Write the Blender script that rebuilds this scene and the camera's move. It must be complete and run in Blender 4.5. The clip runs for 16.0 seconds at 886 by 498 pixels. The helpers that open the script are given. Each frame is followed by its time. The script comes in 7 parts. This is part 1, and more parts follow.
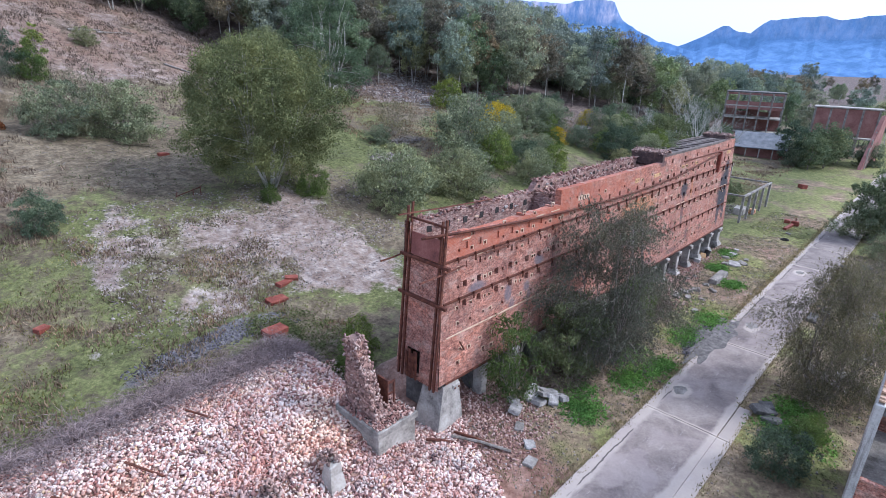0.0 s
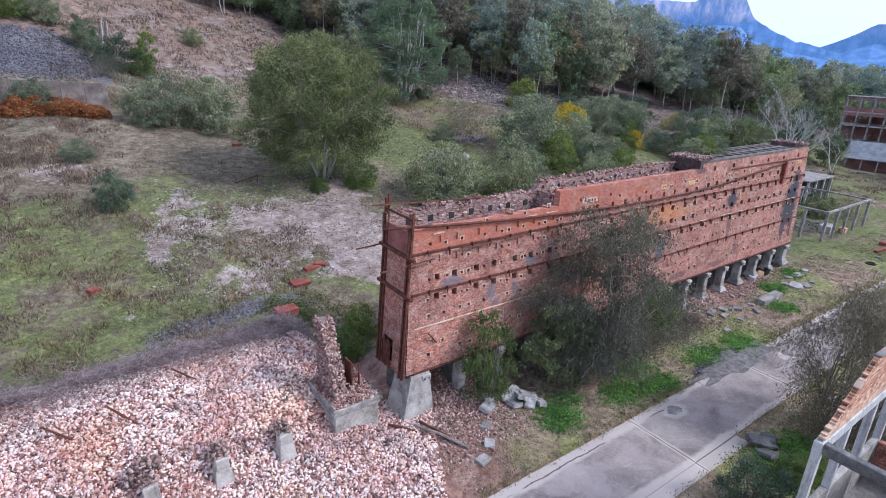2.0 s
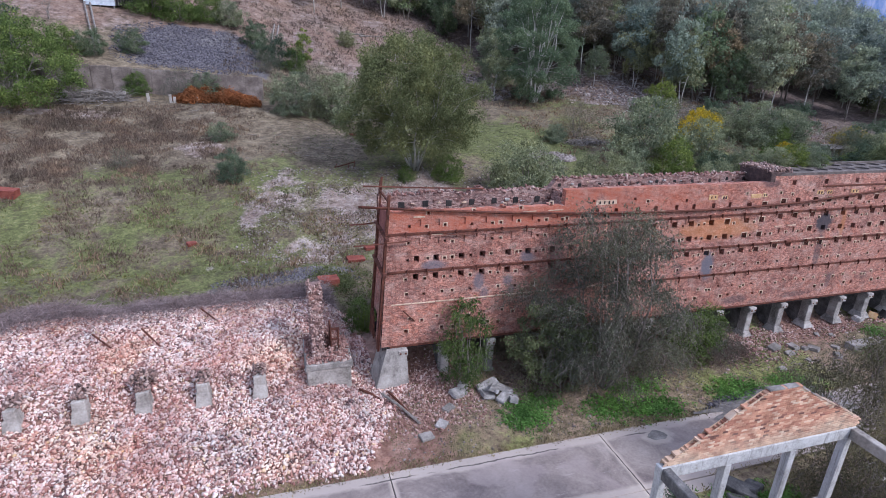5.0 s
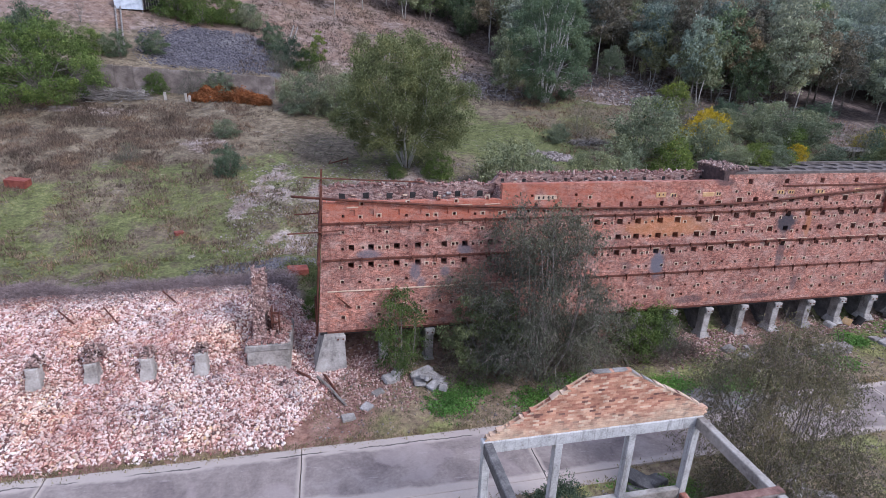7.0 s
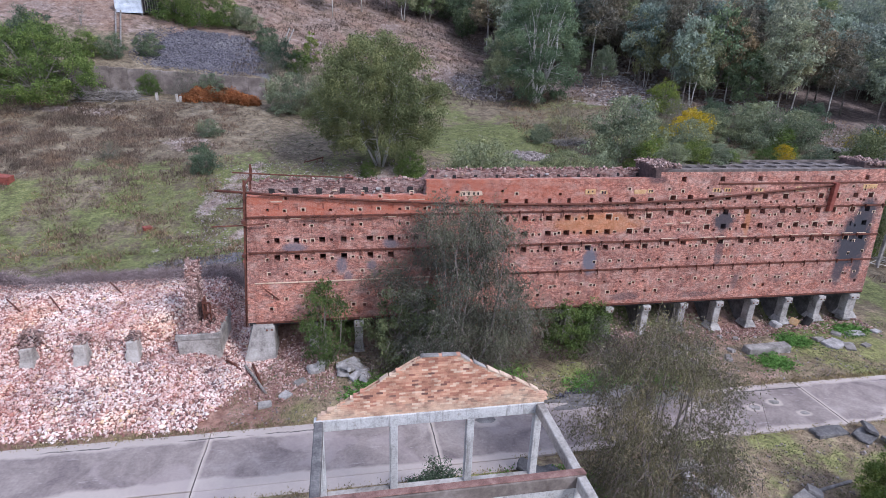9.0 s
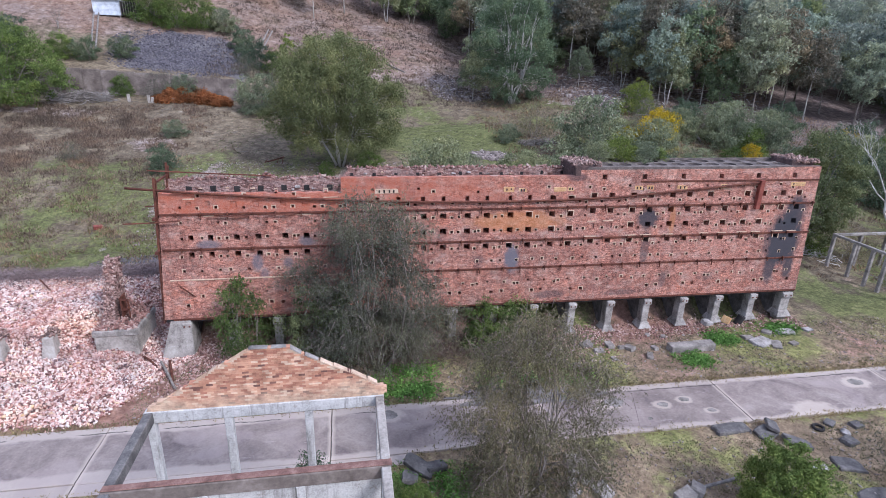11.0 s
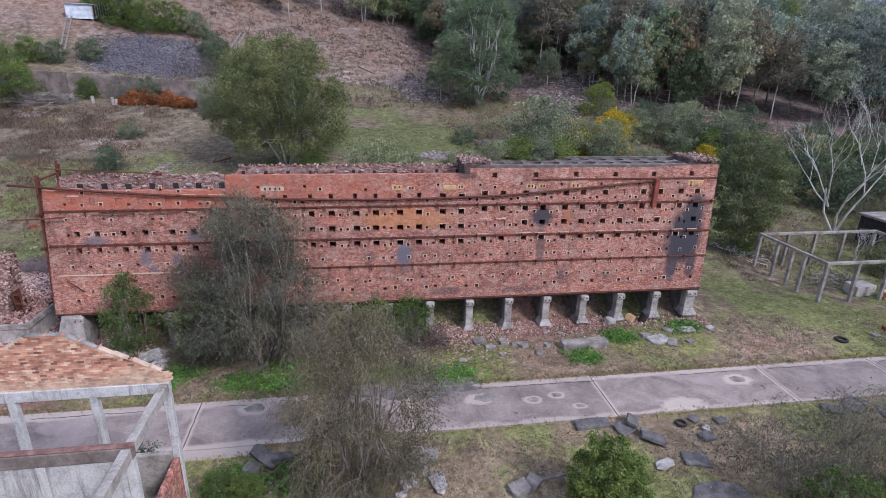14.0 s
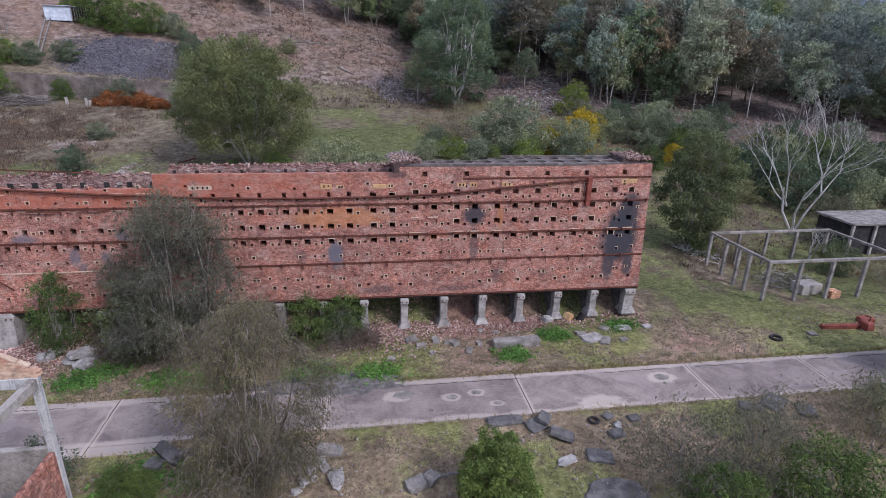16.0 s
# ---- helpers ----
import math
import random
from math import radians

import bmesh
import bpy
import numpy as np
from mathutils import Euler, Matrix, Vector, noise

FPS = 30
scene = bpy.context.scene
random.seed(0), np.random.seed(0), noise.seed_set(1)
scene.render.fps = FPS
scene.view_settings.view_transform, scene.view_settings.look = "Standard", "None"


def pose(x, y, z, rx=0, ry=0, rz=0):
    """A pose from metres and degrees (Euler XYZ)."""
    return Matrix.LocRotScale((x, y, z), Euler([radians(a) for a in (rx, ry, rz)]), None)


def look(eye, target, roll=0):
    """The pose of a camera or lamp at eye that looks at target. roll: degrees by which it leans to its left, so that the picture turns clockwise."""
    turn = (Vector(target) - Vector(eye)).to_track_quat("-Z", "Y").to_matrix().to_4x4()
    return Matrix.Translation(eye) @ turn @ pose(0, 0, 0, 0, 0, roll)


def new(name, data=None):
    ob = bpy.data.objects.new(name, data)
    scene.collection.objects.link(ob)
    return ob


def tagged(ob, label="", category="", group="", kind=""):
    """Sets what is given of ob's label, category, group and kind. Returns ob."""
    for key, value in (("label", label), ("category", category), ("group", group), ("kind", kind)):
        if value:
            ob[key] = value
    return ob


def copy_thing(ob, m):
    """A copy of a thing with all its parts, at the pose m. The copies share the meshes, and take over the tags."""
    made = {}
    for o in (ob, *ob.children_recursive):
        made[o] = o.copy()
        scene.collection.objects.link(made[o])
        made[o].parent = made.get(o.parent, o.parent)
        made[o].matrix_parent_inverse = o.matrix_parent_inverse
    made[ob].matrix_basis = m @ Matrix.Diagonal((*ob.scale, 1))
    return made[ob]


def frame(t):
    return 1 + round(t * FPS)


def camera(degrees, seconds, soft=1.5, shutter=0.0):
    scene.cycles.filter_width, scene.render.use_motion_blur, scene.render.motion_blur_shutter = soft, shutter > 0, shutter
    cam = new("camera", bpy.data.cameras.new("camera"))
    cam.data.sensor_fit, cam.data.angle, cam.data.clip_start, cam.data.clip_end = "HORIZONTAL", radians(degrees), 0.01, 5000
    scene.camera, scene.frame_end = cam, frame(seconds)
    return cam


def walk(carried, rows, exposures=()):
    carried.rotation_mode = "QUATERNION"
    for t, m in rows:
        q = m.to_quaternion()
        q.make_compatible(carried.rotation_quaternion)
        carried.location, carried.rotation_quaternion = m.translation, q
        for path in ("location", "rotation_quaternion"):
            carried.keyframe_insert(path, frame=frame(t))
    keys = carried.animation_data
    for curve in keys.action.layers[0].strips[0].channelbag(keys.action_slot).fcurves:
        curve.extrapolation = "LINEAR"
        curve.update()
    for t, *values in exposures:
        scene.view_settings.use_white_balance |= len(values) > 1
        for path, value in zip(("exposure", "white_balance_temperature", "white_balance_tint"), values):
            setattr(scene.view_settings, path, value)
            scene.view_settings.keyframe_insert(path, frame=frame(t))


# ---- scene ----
cam = camera(79.0, 16.0, soft=0.45)
METRES, EYE, TILT, LEAN, TURN = 55.0, 22.0, 0.0, 0.0, -47.0
ROWS = [
    (0.0, 0.0, 0.0, 0.0, 0.64, -19.52, -1.81),
    (0.5, 0.0329, -0.001, -0.0002, 2.78, -19.55, -1.83),
    (1.0, 0.0694, -0.0013, 0.0002, 5.29, -19.6, -1.86),
    (1.5, 0.1026, -0.0009, 0.0004, 8.39, -19.67, -1.92),
    (2.0, 0.1384, 0.0014, 0.0005, 11.81, -19.77, -1.96),
    (2.5, 0.1717, 0.0053, 0.0002, 14.89, -19.84, -1.99),
    (3.0, 0.2085, 0.011, -0.0007, 18.11, -19.91, -2.03),
    (3.5, 0.2427, 0.0172, -0.0012, 21.26, -19.99, -2.07),
    (4.0, 0.2789, 0.0257, -0.0017, 24.74, -20.05, -2.12),
    (6.5, 0.4369, 0.0824, -0.0022, 34.28, -20.18, -2.05),
    (7.0, 0.4679, 0.0955, -0.0026, 34.72, -20.14, -1.98),
    (7.5, 0.4955, 0.1084, -0.0024, 35.48, -20.13, -1.94),
    (8.0, 0.5247, 0.1238, -0.0025, 36.62, -20.1, -1.89),
    (8.5, 0.5508, 0.1381, -0.003, 36.82, -20.03, -1.83),
    (9.0, 0.5781, 0.1545, -0.0026, 36.92, -20.02, -1.76),
    (9.5, 0.6024, 0.1698, -0.0027, 36.95, -19.96, -1.7),
    (10.0, 0.628, 0.1882, -0.0028, 37.0, -19.94, -1.65),
    (12.5, 0.7467, 0.2703, -0.0038, 38.23, -19.72, -1.46),
    (13.0, 0.7706, 0.2864, -0.0035, 38.27, -19.7, -1.43),
    (13.5, 0.7925, 0.3012, -0.0032, 38.28, -19.67, -1.4),
    (14.0, 0.816, 0.3166, -0.0028, 38.32, -19.63, -1.37),
    (14.5, 0.8375, 0.3311, -0.0024, 38.37, -19.6, -1.33),
    (15.0, 0.8596, 0.3473, -0.0022, 38.44, -19.58, -1.29),
    (15.5, 0.8796, 0.3619, -0.0023, 38.49, -19.56, -1.26),
    (16.0, 0.9005, 0.3775, -0.0021, 38.55, -19.55, -1.22),
]
walk(cam, [(t, pose(0, 0, EYE, TILT, LEAN, TURN) @ pose(METRES * x, METRES * y, METRES * z, 90 + pitch, roll, yaw)) for t, x, y, z, yaw, pitch, roll in ROWS],
     exposures=((0.0, 0.86, 5370, 12), (3.5, 0.62, 5430, 16), (7.0, 0.54, 5490, 18), (8.5, 0.57, 5490, 17), (9.5, 0.76, 5490, 17), (12.0, 0.70, 5560, 17), (14.0, 0.50, 5620, 18.5), (16.0, 0.32, 5620, 19)))

# ---- light ----
SUN_AZ, SUN_EL = 140.0, 42.0  # degrees clockwise from +y, and above the horizon
world = bpy.data.worlds.new("world")
scene.world = world
world.use_nodes = True
wn = world.node_tree
sky = wn.nodes.new("ShaderNodeTexSky")
sky.sky_type, sky.sun_disc = "NISHITA", False
sky.sun_elevation, sky.sun_rotation = radians(SUN_EL), radians(SUN_AZ)
sky.air_density, sky.dust_density, sky.ozone_density = 1.0, 3.0, 1.0
# thin broken cloud: the blue is pulled towards white
wmix = wn.nodes.new("ShaderNodeMix")
wmix.data_type, wmix.blend_type = "RGBA", "MIX"
wmix.inputs[0].default_value = 0.6
wmix.inputs[7].default_value = (7.4, 7.9, 9.4, 1)
wn.links.new(sky.outputs[0], wmix.inputs[6])
wn.links.new(wmix.outputs[2], wn.nodes["Background"].inputs[0])
wn.nodes["Background"].inputs[1].default_value = 0.105
sun_data = bpy.data.lights.new("sun", "SUN")
sun_data.energy, sun_data.angle, sun_data.color = 2.0, radians(12), (1.0, 0.95, 0.88)
sun_ob = new("sun", sun_data)
saz, sel = radians(SUN_AZ), radians(SUN_EL)
sun_ob.matrix_world = look((math.sin(saz) * math.cos(sel) * 300, math.cos(saz) * math.cos(sel) * 300, math.sin(sel) * 300), (0, 0, 0))

# ---- materials ----
RNG = np.random.default_rng(7)


class Nodes:
    """Short hand for a material's nodes."""

    def __init__(self, name, rough=0.9, metal=0.0, spec=0.3):
        self.mat = bpy.data.materials.new(name)
        self.mat.use_nodes = True
        self.t = self.mat.node_tree
        self.b = self.t.nodes["Principled BSDF"]
        self.b.inputs["Roughness"].default_value = rough
        self.b.inputs["Metallic"].default_value = metal
        self.b.inputs["Specular IOR Level"].default_value = spec
        self.pos = self.t.nodes.new("ShaderNodeNewGeometry").outputs["Position"]

    def put(self, socket, value):
        if isinstance(value, bpy.types.NodeSocket):
            self.t.links.new(value, socket)
        elif isinstance(value, tuple) and len(value) == 3 and socket.type == "RGBA":
            socket.default_value = (*value, 1)
        else:
            socket.default_value = value

    def noise(self, scale, detail=4.0, rough=0.6, stretch=None, vec=None, distort=0.0):
        v = self.pos if vec is None else vec
        if stretch:
            v = self.vmath("MULTIPLY", v, stretch)
        n = self.t.nodes.new("ShaderNodeTexNoise")
        self.put(n.inputs["Vector"], v)
        n.inputs["Scale"].default_value, n.inputs["Detail"].default_value = scale, detail
        n.inputs["Roughness"].default_value, n.inputs["Distortion"].default_value = rough, distort
        return n.outputs["Fac"]

    def voronoi(self, scale, feature="F1", out="Distance", vec=None):
        n = self.t.nodes.new("ShaderNodeTexVoronoi")
        n.feature = feature
        self.put(n.inputs["Vector"], self.pos if vec is None else vec)
        n.inputs["Scale"].default_value = scale
        return n.outputs[out]

    def vmath(self, op, a, b):
        n = self.t.nodes.new("ShaderNodeVectorMath")
        n.operation = op
        self.put(n.inputs[0], a)
        self.put(n.inputs[1], b)
        return n.outputs["Value"] if op in ("LENGTH", "DISTANCE", "DOT_PRODUCT") else n.outputs["Vector"]

    def math(self, op, a, b=0.0, clamp=False):
        n = self.t.nodes.new("ShaderNodeMath")
        n.operation, n.use_clamp = op, clamp
        self.put(n.inputs[0], a)
        self.put(n.inputs[1], b)
        return n.outputs[0]

    def ramp(self, fac, *stops):
        n = self.t.nodes.new("ShaderNodeValToRGB")
        e = n.color_ramp.elements
        while len(e) < len(stops):
            e.new(0.5)
        for k, (p, c) in zip(e, stops):
            k.position = p
            k.color = (*c, 1) if isinstance(c, tuple) else (c, c, c, 1)
        self.put(n.inputs[0], fac)
        return n.outputs[0]

    def mix(self, fac, a, b, kind="MIX"):
        n = self.t.nodes.new("ShaderNodeMix")
        n.data_type, n.blend_type = "RGBA", kind
        self.put(n.inputs[0], fac)
        self.put(n.inputs[6], a)
        self.put(n.inputs[7], b)
        return n.outputs[2]

    def island(self):
        return self.t.nodes.new("ShaderNodeNewGeometry").outputs["Random Per Island"]

    def random(self):
        return self.t.nodes.new("ShaderNodeObjectInfo").outputs["Random"]

    def attribute(self, name):
        n = self.t.nodes.new("ShaderNodeAttribute")
        n.attribute_name = name
        s = self.t.nodes.new("ShaderNodeSeparateColor")
        self.t.links.new(n.outputs["Color"], s.inputs[0])
        return s.outputs[0], s.outputs[1], s.outputs[2]

    def xyz(self):
        s = self.t.nodes.new("ShaderNodeSeparateXYZ")
        self.t.links.new(self.pos, s.inputs[0])
        return s.outputs

    def bump(self, height, strength=0.4, dist=0.02):
        n = self.t.nodes.new("ShaderNodeBump")
        n.inputs["Strength"].default_value, n.inputs["Distance"].default_value = strength, dist
        self.put(n.inputs["Height"], height)
        self.t.links.new(n.outputs[0], self.b.inputs["Normal"])

    def color(self, c):
        self.put(self.b.inputs["Base Color"], c)
        return self


def plain(name, dark, mid, light, scale=2.0, rough=0.9, metal=0.0, bump=0.3, per=None):
    """A mottled surface: broad stains and fine grain between three colours."""
    n = Nodes(name, rough, metal)
    a, b = n.noise(scale, 5), n.noise(scale * 9, 3)
    c = n.ramp(n.math("ADD", n.math("MULTIPLY", a, 0.7), n.math("MULTIPLY", b, 0.3)), (0.33, dark), (0.5, mid), (0.68, light))
    if per:
        r = n.island() if per == "island" else n.random()
        c = n.mix(1.0, c, n.ramp(r, (0.0, (0.55, 0.55, 0.55)), (1.0, (1.35, 1.3, 1.25))), "MULTIPLY")
    n.color(c)
    n.bump(b, bump, 0.03)
    return n.mat


def brick_material(name, tones, mortar, along="xy", soot=(), band=None, row=0.086, width=0.235):
    """Courses of brick with recessed joints, each brick its own tone, weathered."""
    n = Nodes(name, 0.92)
    p = n.xyz()
    u = n.math("ADD", p[0], p[1]) if along == "xy" else p[0]
    comb = n.t.nodes.new("ShaderNodeCombineXYZ")
    n.put(comb.inputs[0], u)
    n.put(comb.inputs[1], p[2])
    br = n.t.nodes.new("ShaderNodeTexBrick")
    n.put(br.inputs["Vector"], comb.outputs[0])
    br.inputs["Scale"].default_value = 1.0
    br.inputs["Mortar Size"].default_value = 0.005
    br.inputs["Mortar Smooth"].default_value = 0.3
    br.inputs["Brick Width"].default_value, br.inputs["Row Height"].default_value = width, row
    br.inputs["Color1"].default_value, br.inputs["Color2"].default_value = (0, 0, 0, 1), (1, 1, 1, 1)
    br.inputs["Mortar"].default_value = (0.5, 0.5, 0.5, 1)
    tone = n.ramp(br.outputs["Color"], (0.0, tones[0]), (0.35, tones[1]), (0.7, tones[2]), (1.0, tones[3]))
    broad = n.noise(0.35, 5)
    tone = n.mix(1.0, tone, n.ramp(broad, (0.3, (0.66, 0.63, 0.66)), (0.5, (1, 1, 1)), (0.7, (1.22, 1.2, 1.18))), "MULTIPLY")
    tone = n.mix(1.0, tone, n.ramp(n.noise(3.5, 8, 0.75), (0.36, (0.48, 0.47, 0.48)), (0.51, (1, 1, 1)), (0.68, (1.4, 1.37, 1.34))), "MULTIPLY")
    streak = n.noise(1.0, 5, stretch=(2.6, 2.6, 0.16))
    tone = n.mix(n.ramp(streak, (0.56, 0.0), (0.7, 0.6)), tone, tuple(0.45 * v for v in tones[1]))
    grime = n.noise(2.2, 9, 0.8)
    tone = n.mix(n.ramp(grime, (0.52, 0.0), (0.62, 0.6)), tone, tuple(0.4 * v for v in tones[1]))
    drip = n.noise(1.0, 6, 0.7, stretch=(4.5, 4.5, 0.3))
    tone = n.mix(n.ramp(drip, (0.6, 0.0), (0.7, 0.5)), tone, (0.07, 0.05, 0.048))
    bruise = n.noise(0.55, 6, 0.68, distort=0.8)
    tone = n.mix(n.ramp(bruise, (0.52, 0.0), (0.66, 0.5)), tone, n.mix(0.5, (0.16, 0.10, 0.105), tone))
    warm = n.noise(0.4, 5, 0.65, stretch=(1, 1, 1.7))
    tone = n.mix(n.ramp(warm, (0.5, 0.0), (0.66, 0.5)), tone, n.mix(1.0, tone, (1.12, 0.82, 0.66), "MULTIPLY"))
    lime = n.noise(0.9, 7, 0.7, stretch=(0.8, 0.8, 1.6))
    tone = n.mix(n.ramp(lime, (0.50, 0.0), (0.70, 0.6)), tone, mortar)
    tone = n.mix(1.0, tone, n.ramp(n.noise(11.0, 4, 0.7), (0.36, (0.55, 0.54, 0.54)), (0.5, (1, 1, 1)), (0.64, (1.4, 1.38, 1.36))), "MULTIPLY")
    pits = n.noise(9.0, 3, 0.5)
    tone = n.mix(n.ramp(pits, (0.70, 0.0), (0.76, 0.55)), tone, (0.09, 0.055, 0.045))
    if band:
        z0, z1, x1, colour = band
        rise = n.math("MULTIPLY", n.math("GREATER_THAN", p[0], 34.0), 0.55)
        up = n.math("GREATER_THAN", n.math("ADD", n.math("SUBTRACT", p[2], rise), n.math("MULTIPLY", n.noise(3.0), 0.25)), z0)
        lo = n.math("ADD", n.math("MULTIPLY", n.math("SUBTRACT", x1, p[0]), 0.06), n.math("MULTIPLY", n.math("SUBTRACT", n.noise(0.4, 5), 0.5), 1.5), True)
        f = n.math("MULTIPLY", n.math("MULTIPLY", up, lo), n.ramp(n.noise(0.9, 6, 0.7), (0.35, 0.1), (0.6, 0.8)))
        tone = n.mix(f, tone, colour)
    c = n.mix(n.math("MULTIPLY", br.outputs["Fac"], 0.6), tone, tuple(0.8 * v for v in mortar))
    wob = n.noise(1.7, 9, 0.78)
    for cx, cz, rx, rz, colour, amount in soot:
        d = n.vmath("LENGTH", n.vmath("MULTIPLY", n.vmath("SUBTRACT", n.pos, (cx, 0, cz)), (1 / rx, 0, 1 / rz)), (0, 0, 0))
        d = n.math("ADD", d, n.math("MULTIPLY", n.math("SUBTRACT", wob, 0.5), 1.15))
        c = n.mix(n.math("MULTIPLY", n.ramp(d, (0.6, 1.0), (1.1, 0.0)), amount), c, colour)
    n.color(c)
    h = n.math("ADD", n.math("MULTIPLY", br.outputs["Fac"], -1.0), n.math("MULTIPLY", n.noise(14.0, 3), 0.5))
    n.bump(h, 0.35, 0.02)
    return n.mat


SOOT, BLUE = (0.042, 0.042, 0.05), (0.115, 0.12, 0.145)
M_bench = brick_material("weathered_brick", ((0.22, 0.093, 0.070), (0.30, 0.130, 0.094), (0.37, 0.172, 0.126), (0.45, 0.240, 0.182)), (0.48, 0.36, 0.30),
    soot=((58.05, 9.75, 1.1, 1.0, SOOT, 0.92), (58.05, 7.2, 0.45, 2.0, SOOT, 0.6), (70.9, 7.7, 2.0, 2.9, SOOT, 0.98), (71.6, 9.9, 1.2, 2.0, SOOT, 0.92), (70.1, 5.2, 0.7, 1.7, SOOT, 0.85), (71.9, 5.2, 0.6, 1.6, SOOT, 0.85),
          (46.7, 6.8, 0.7, 1.3, BLUE, 0.85), (44.0, 6.6, 0.5, 0.7, SOOT, 0.45), (24.2, 8.6, 0.9, 0.45, BLUE, 0.7), (27.45, 7.2, 0.5, 0.8, BLUE, 0.7), (27.9, 6.3, 0.35, 0.6, BLUE, 0.55), (29.6, 7.1, 0.45, 0.45, BLUE, 0.65), (29.9, 6.4, 0.3, 0.4, BLUE, 0.5), (31.0, 8.7, 0.7, 0.45, BLUE, 0.7),
          (33.3, 8.6, 0.8, 1.8, SOOT, 0.45), (50.0, 3.6, 1.6, 0.4, SOOT, 0.55), (56.5, 3.5, 2.0, 0.3, SOOT, 0.4), (51.6, 13.2, 1.0, 0.4, SOOT, 0.6), (47.0, 9.8, 4.5, 1.0, (0.42, 0.17, 0.05), 0.5), (60.2, 9.6, 0.3, 1.6, (0.36, 0.15, 0.06), 0.6), (64.0, 4.6, 1.0, 0.5, SOOT, 0.35), (60.0, 4.5, 0.4, 0.8, SOOT, 0.5)),
    band=(10.85, 20, 54.0, (0.38, 0.105, 0.055)))
M_pale = brick_material("dusty_broken_brick", ((0.13, 0.07, 0.06), (0.22, 0.125, 0.105), (0.31, 0.20, 0.17), (0.40, 0.30, 0.26)), (0.34, 0.27, 0.24))
M_gable = brick_material("orange_brick", ((0.34, 0.16, 0.09), (0.50, 0.25, 0.13), (0.58, 0.33, 0.18), (0.62, 0.42, 0.26)), (0.46, 0.36, 0.27))
M_concrete = plain("weathered_concrete", (0.13, 0.115, 0.098), (0.32, 0.29, 0.255), (0.48, 0.445, 0.40), 0.9, 0.9)
M_pier = plain("stained_pier_concrete", (0.10, 0.09, 0.08), (0.30, 0.275, 0.247), (0.47, 0.44, 0.40), 1.1, 0.92, bump=0.5)
n = Nodes("streaked_pale_concrete", 0.88)
run, patch, grain = n.noise(1.0, 6, 0.7, stretch=(3.2, 3.2, 0.25)), n.noise(1.4, 7, 0.7), n.noise(14.0, 3)
c = n.ramp(n.math("ADD", n.math("MULTIPLY", patch, 0.6), n.math("MULTIPLY", grain, 0.4)), (0.34, (0.26, 0.25, 0.235)), (0.5, (0.45, 0.44, 0.42)), (0.66, (0.57, 0.56, 0.54)))
c = n.mix(n.ramp(run, (0.53, 0.0), (0.66, 0.65)), c, (0.13, 0.115, 0.105))
n.color(n.mix(n.ramp(n.noise(2.6, 7, 0.75), (0.60, 0.0), (0.68, 0.5)), c, (0.20, 0.15, 0.12)))
n.bump(grain, 0.4, 0.02)
M_white = n.mat
M_rust = plain("rusty_steel", (0.045, 0.018, 0.014), (0.11, 0.040, 0.026), (0.19, 0.075, 0.045), 3.0, 0.8, 0.2)
M_redrust = plain("red_rusty_sheet", (0.10, 0.028, 0.02), (0.20, 0.052, 0.036), (0.28, 0.10, 0.068), 2.0, 0.75)
M_cream = plain("cream_firebrick", (0.36, 0.24, 0.16), (0.48, 0.35, 0.25), (0.60, 0.48, 0.36), 3.0, 0.9)
M_yellow = plain("yellow_firebrick", (0.34, 0.17, 0.08), (0.48, 0.30, 0.14), (0.60, 0.45, 0.27), 2.5, 0.9)
M_deck = plain("sooty_brown_concrete", (0.05, 0.042, 0.038), (0.12, 0.10, 0.09), (0.24, 0.205, 0.185), 1.3, 0.95)
M_sootbrick = plain("sooty_brick", (0.028, 0.021, 0.021), (0.075, 0.05, 0.046), (0.15, 0.095, 0.085), 2.2, 0.95, bump=0.7)
M_rwall = plain("brown_stained_concrete", (0.075, 0.06, 0.052), (0.16, 0.132, 0.115), (0.28, 0.24, 0.215), 0.6, 0.95)
M_coping = plain("brown_coping", (0.10, 0.055, 0.045), (0.19, 0.105, 0.085), (0.30, 0.20, 0.165), 3.0, 0.95)
M_stone = plain("broken_concrete_slab", (0.10, 0.09, 0.08), (0.22, 0.20, 0.178), (0.38, 0.35, 0.315), 1.3, 0.95, bump=0.6)
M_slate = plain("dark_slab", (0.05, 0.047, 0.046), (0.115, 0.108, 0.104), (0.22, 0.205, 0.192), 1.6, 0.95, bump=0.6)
M_pale_rock = plain("pale_broken_concrete", (0.14, 0.13, 0.12), (0.31, 0.29, 0.27), (0.50, 0.475, 0.445), 1.8, 0.95, bump=0.6)
# near-black; also stands in for shade inside openings and under the bench
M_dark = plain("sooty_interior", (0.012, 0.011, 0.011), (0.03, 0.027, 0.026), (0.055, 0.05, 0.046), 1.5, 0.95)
M_bark = plain("grey_bark", (0.09, 0.075, 0.06), (0.19, 0.165, 0.14), (0.33, 0.30, 0.27), 2.5, 0.95, bump=0.6)
M_gum = plain("pale_gum_bark", (0.26, 0.24, 0.21), (0.44, 0.42, 0.38), (0.58, 0.56, 0.52), 1.2, 0.85)
M_timber = plain("grey_old_timber", (0.10, 0.085, 0.075), (0.20, 0.18, 0.16), (0.32, 0.29, 0.26), 2.5, 0.95)
M_twig = plain("dry_brambles", (0.12, 0.09, 0.086), (0.215, 0.168, 0.163), (0.33, 0.275, 0.27), 0.7, 0.95, per="island")
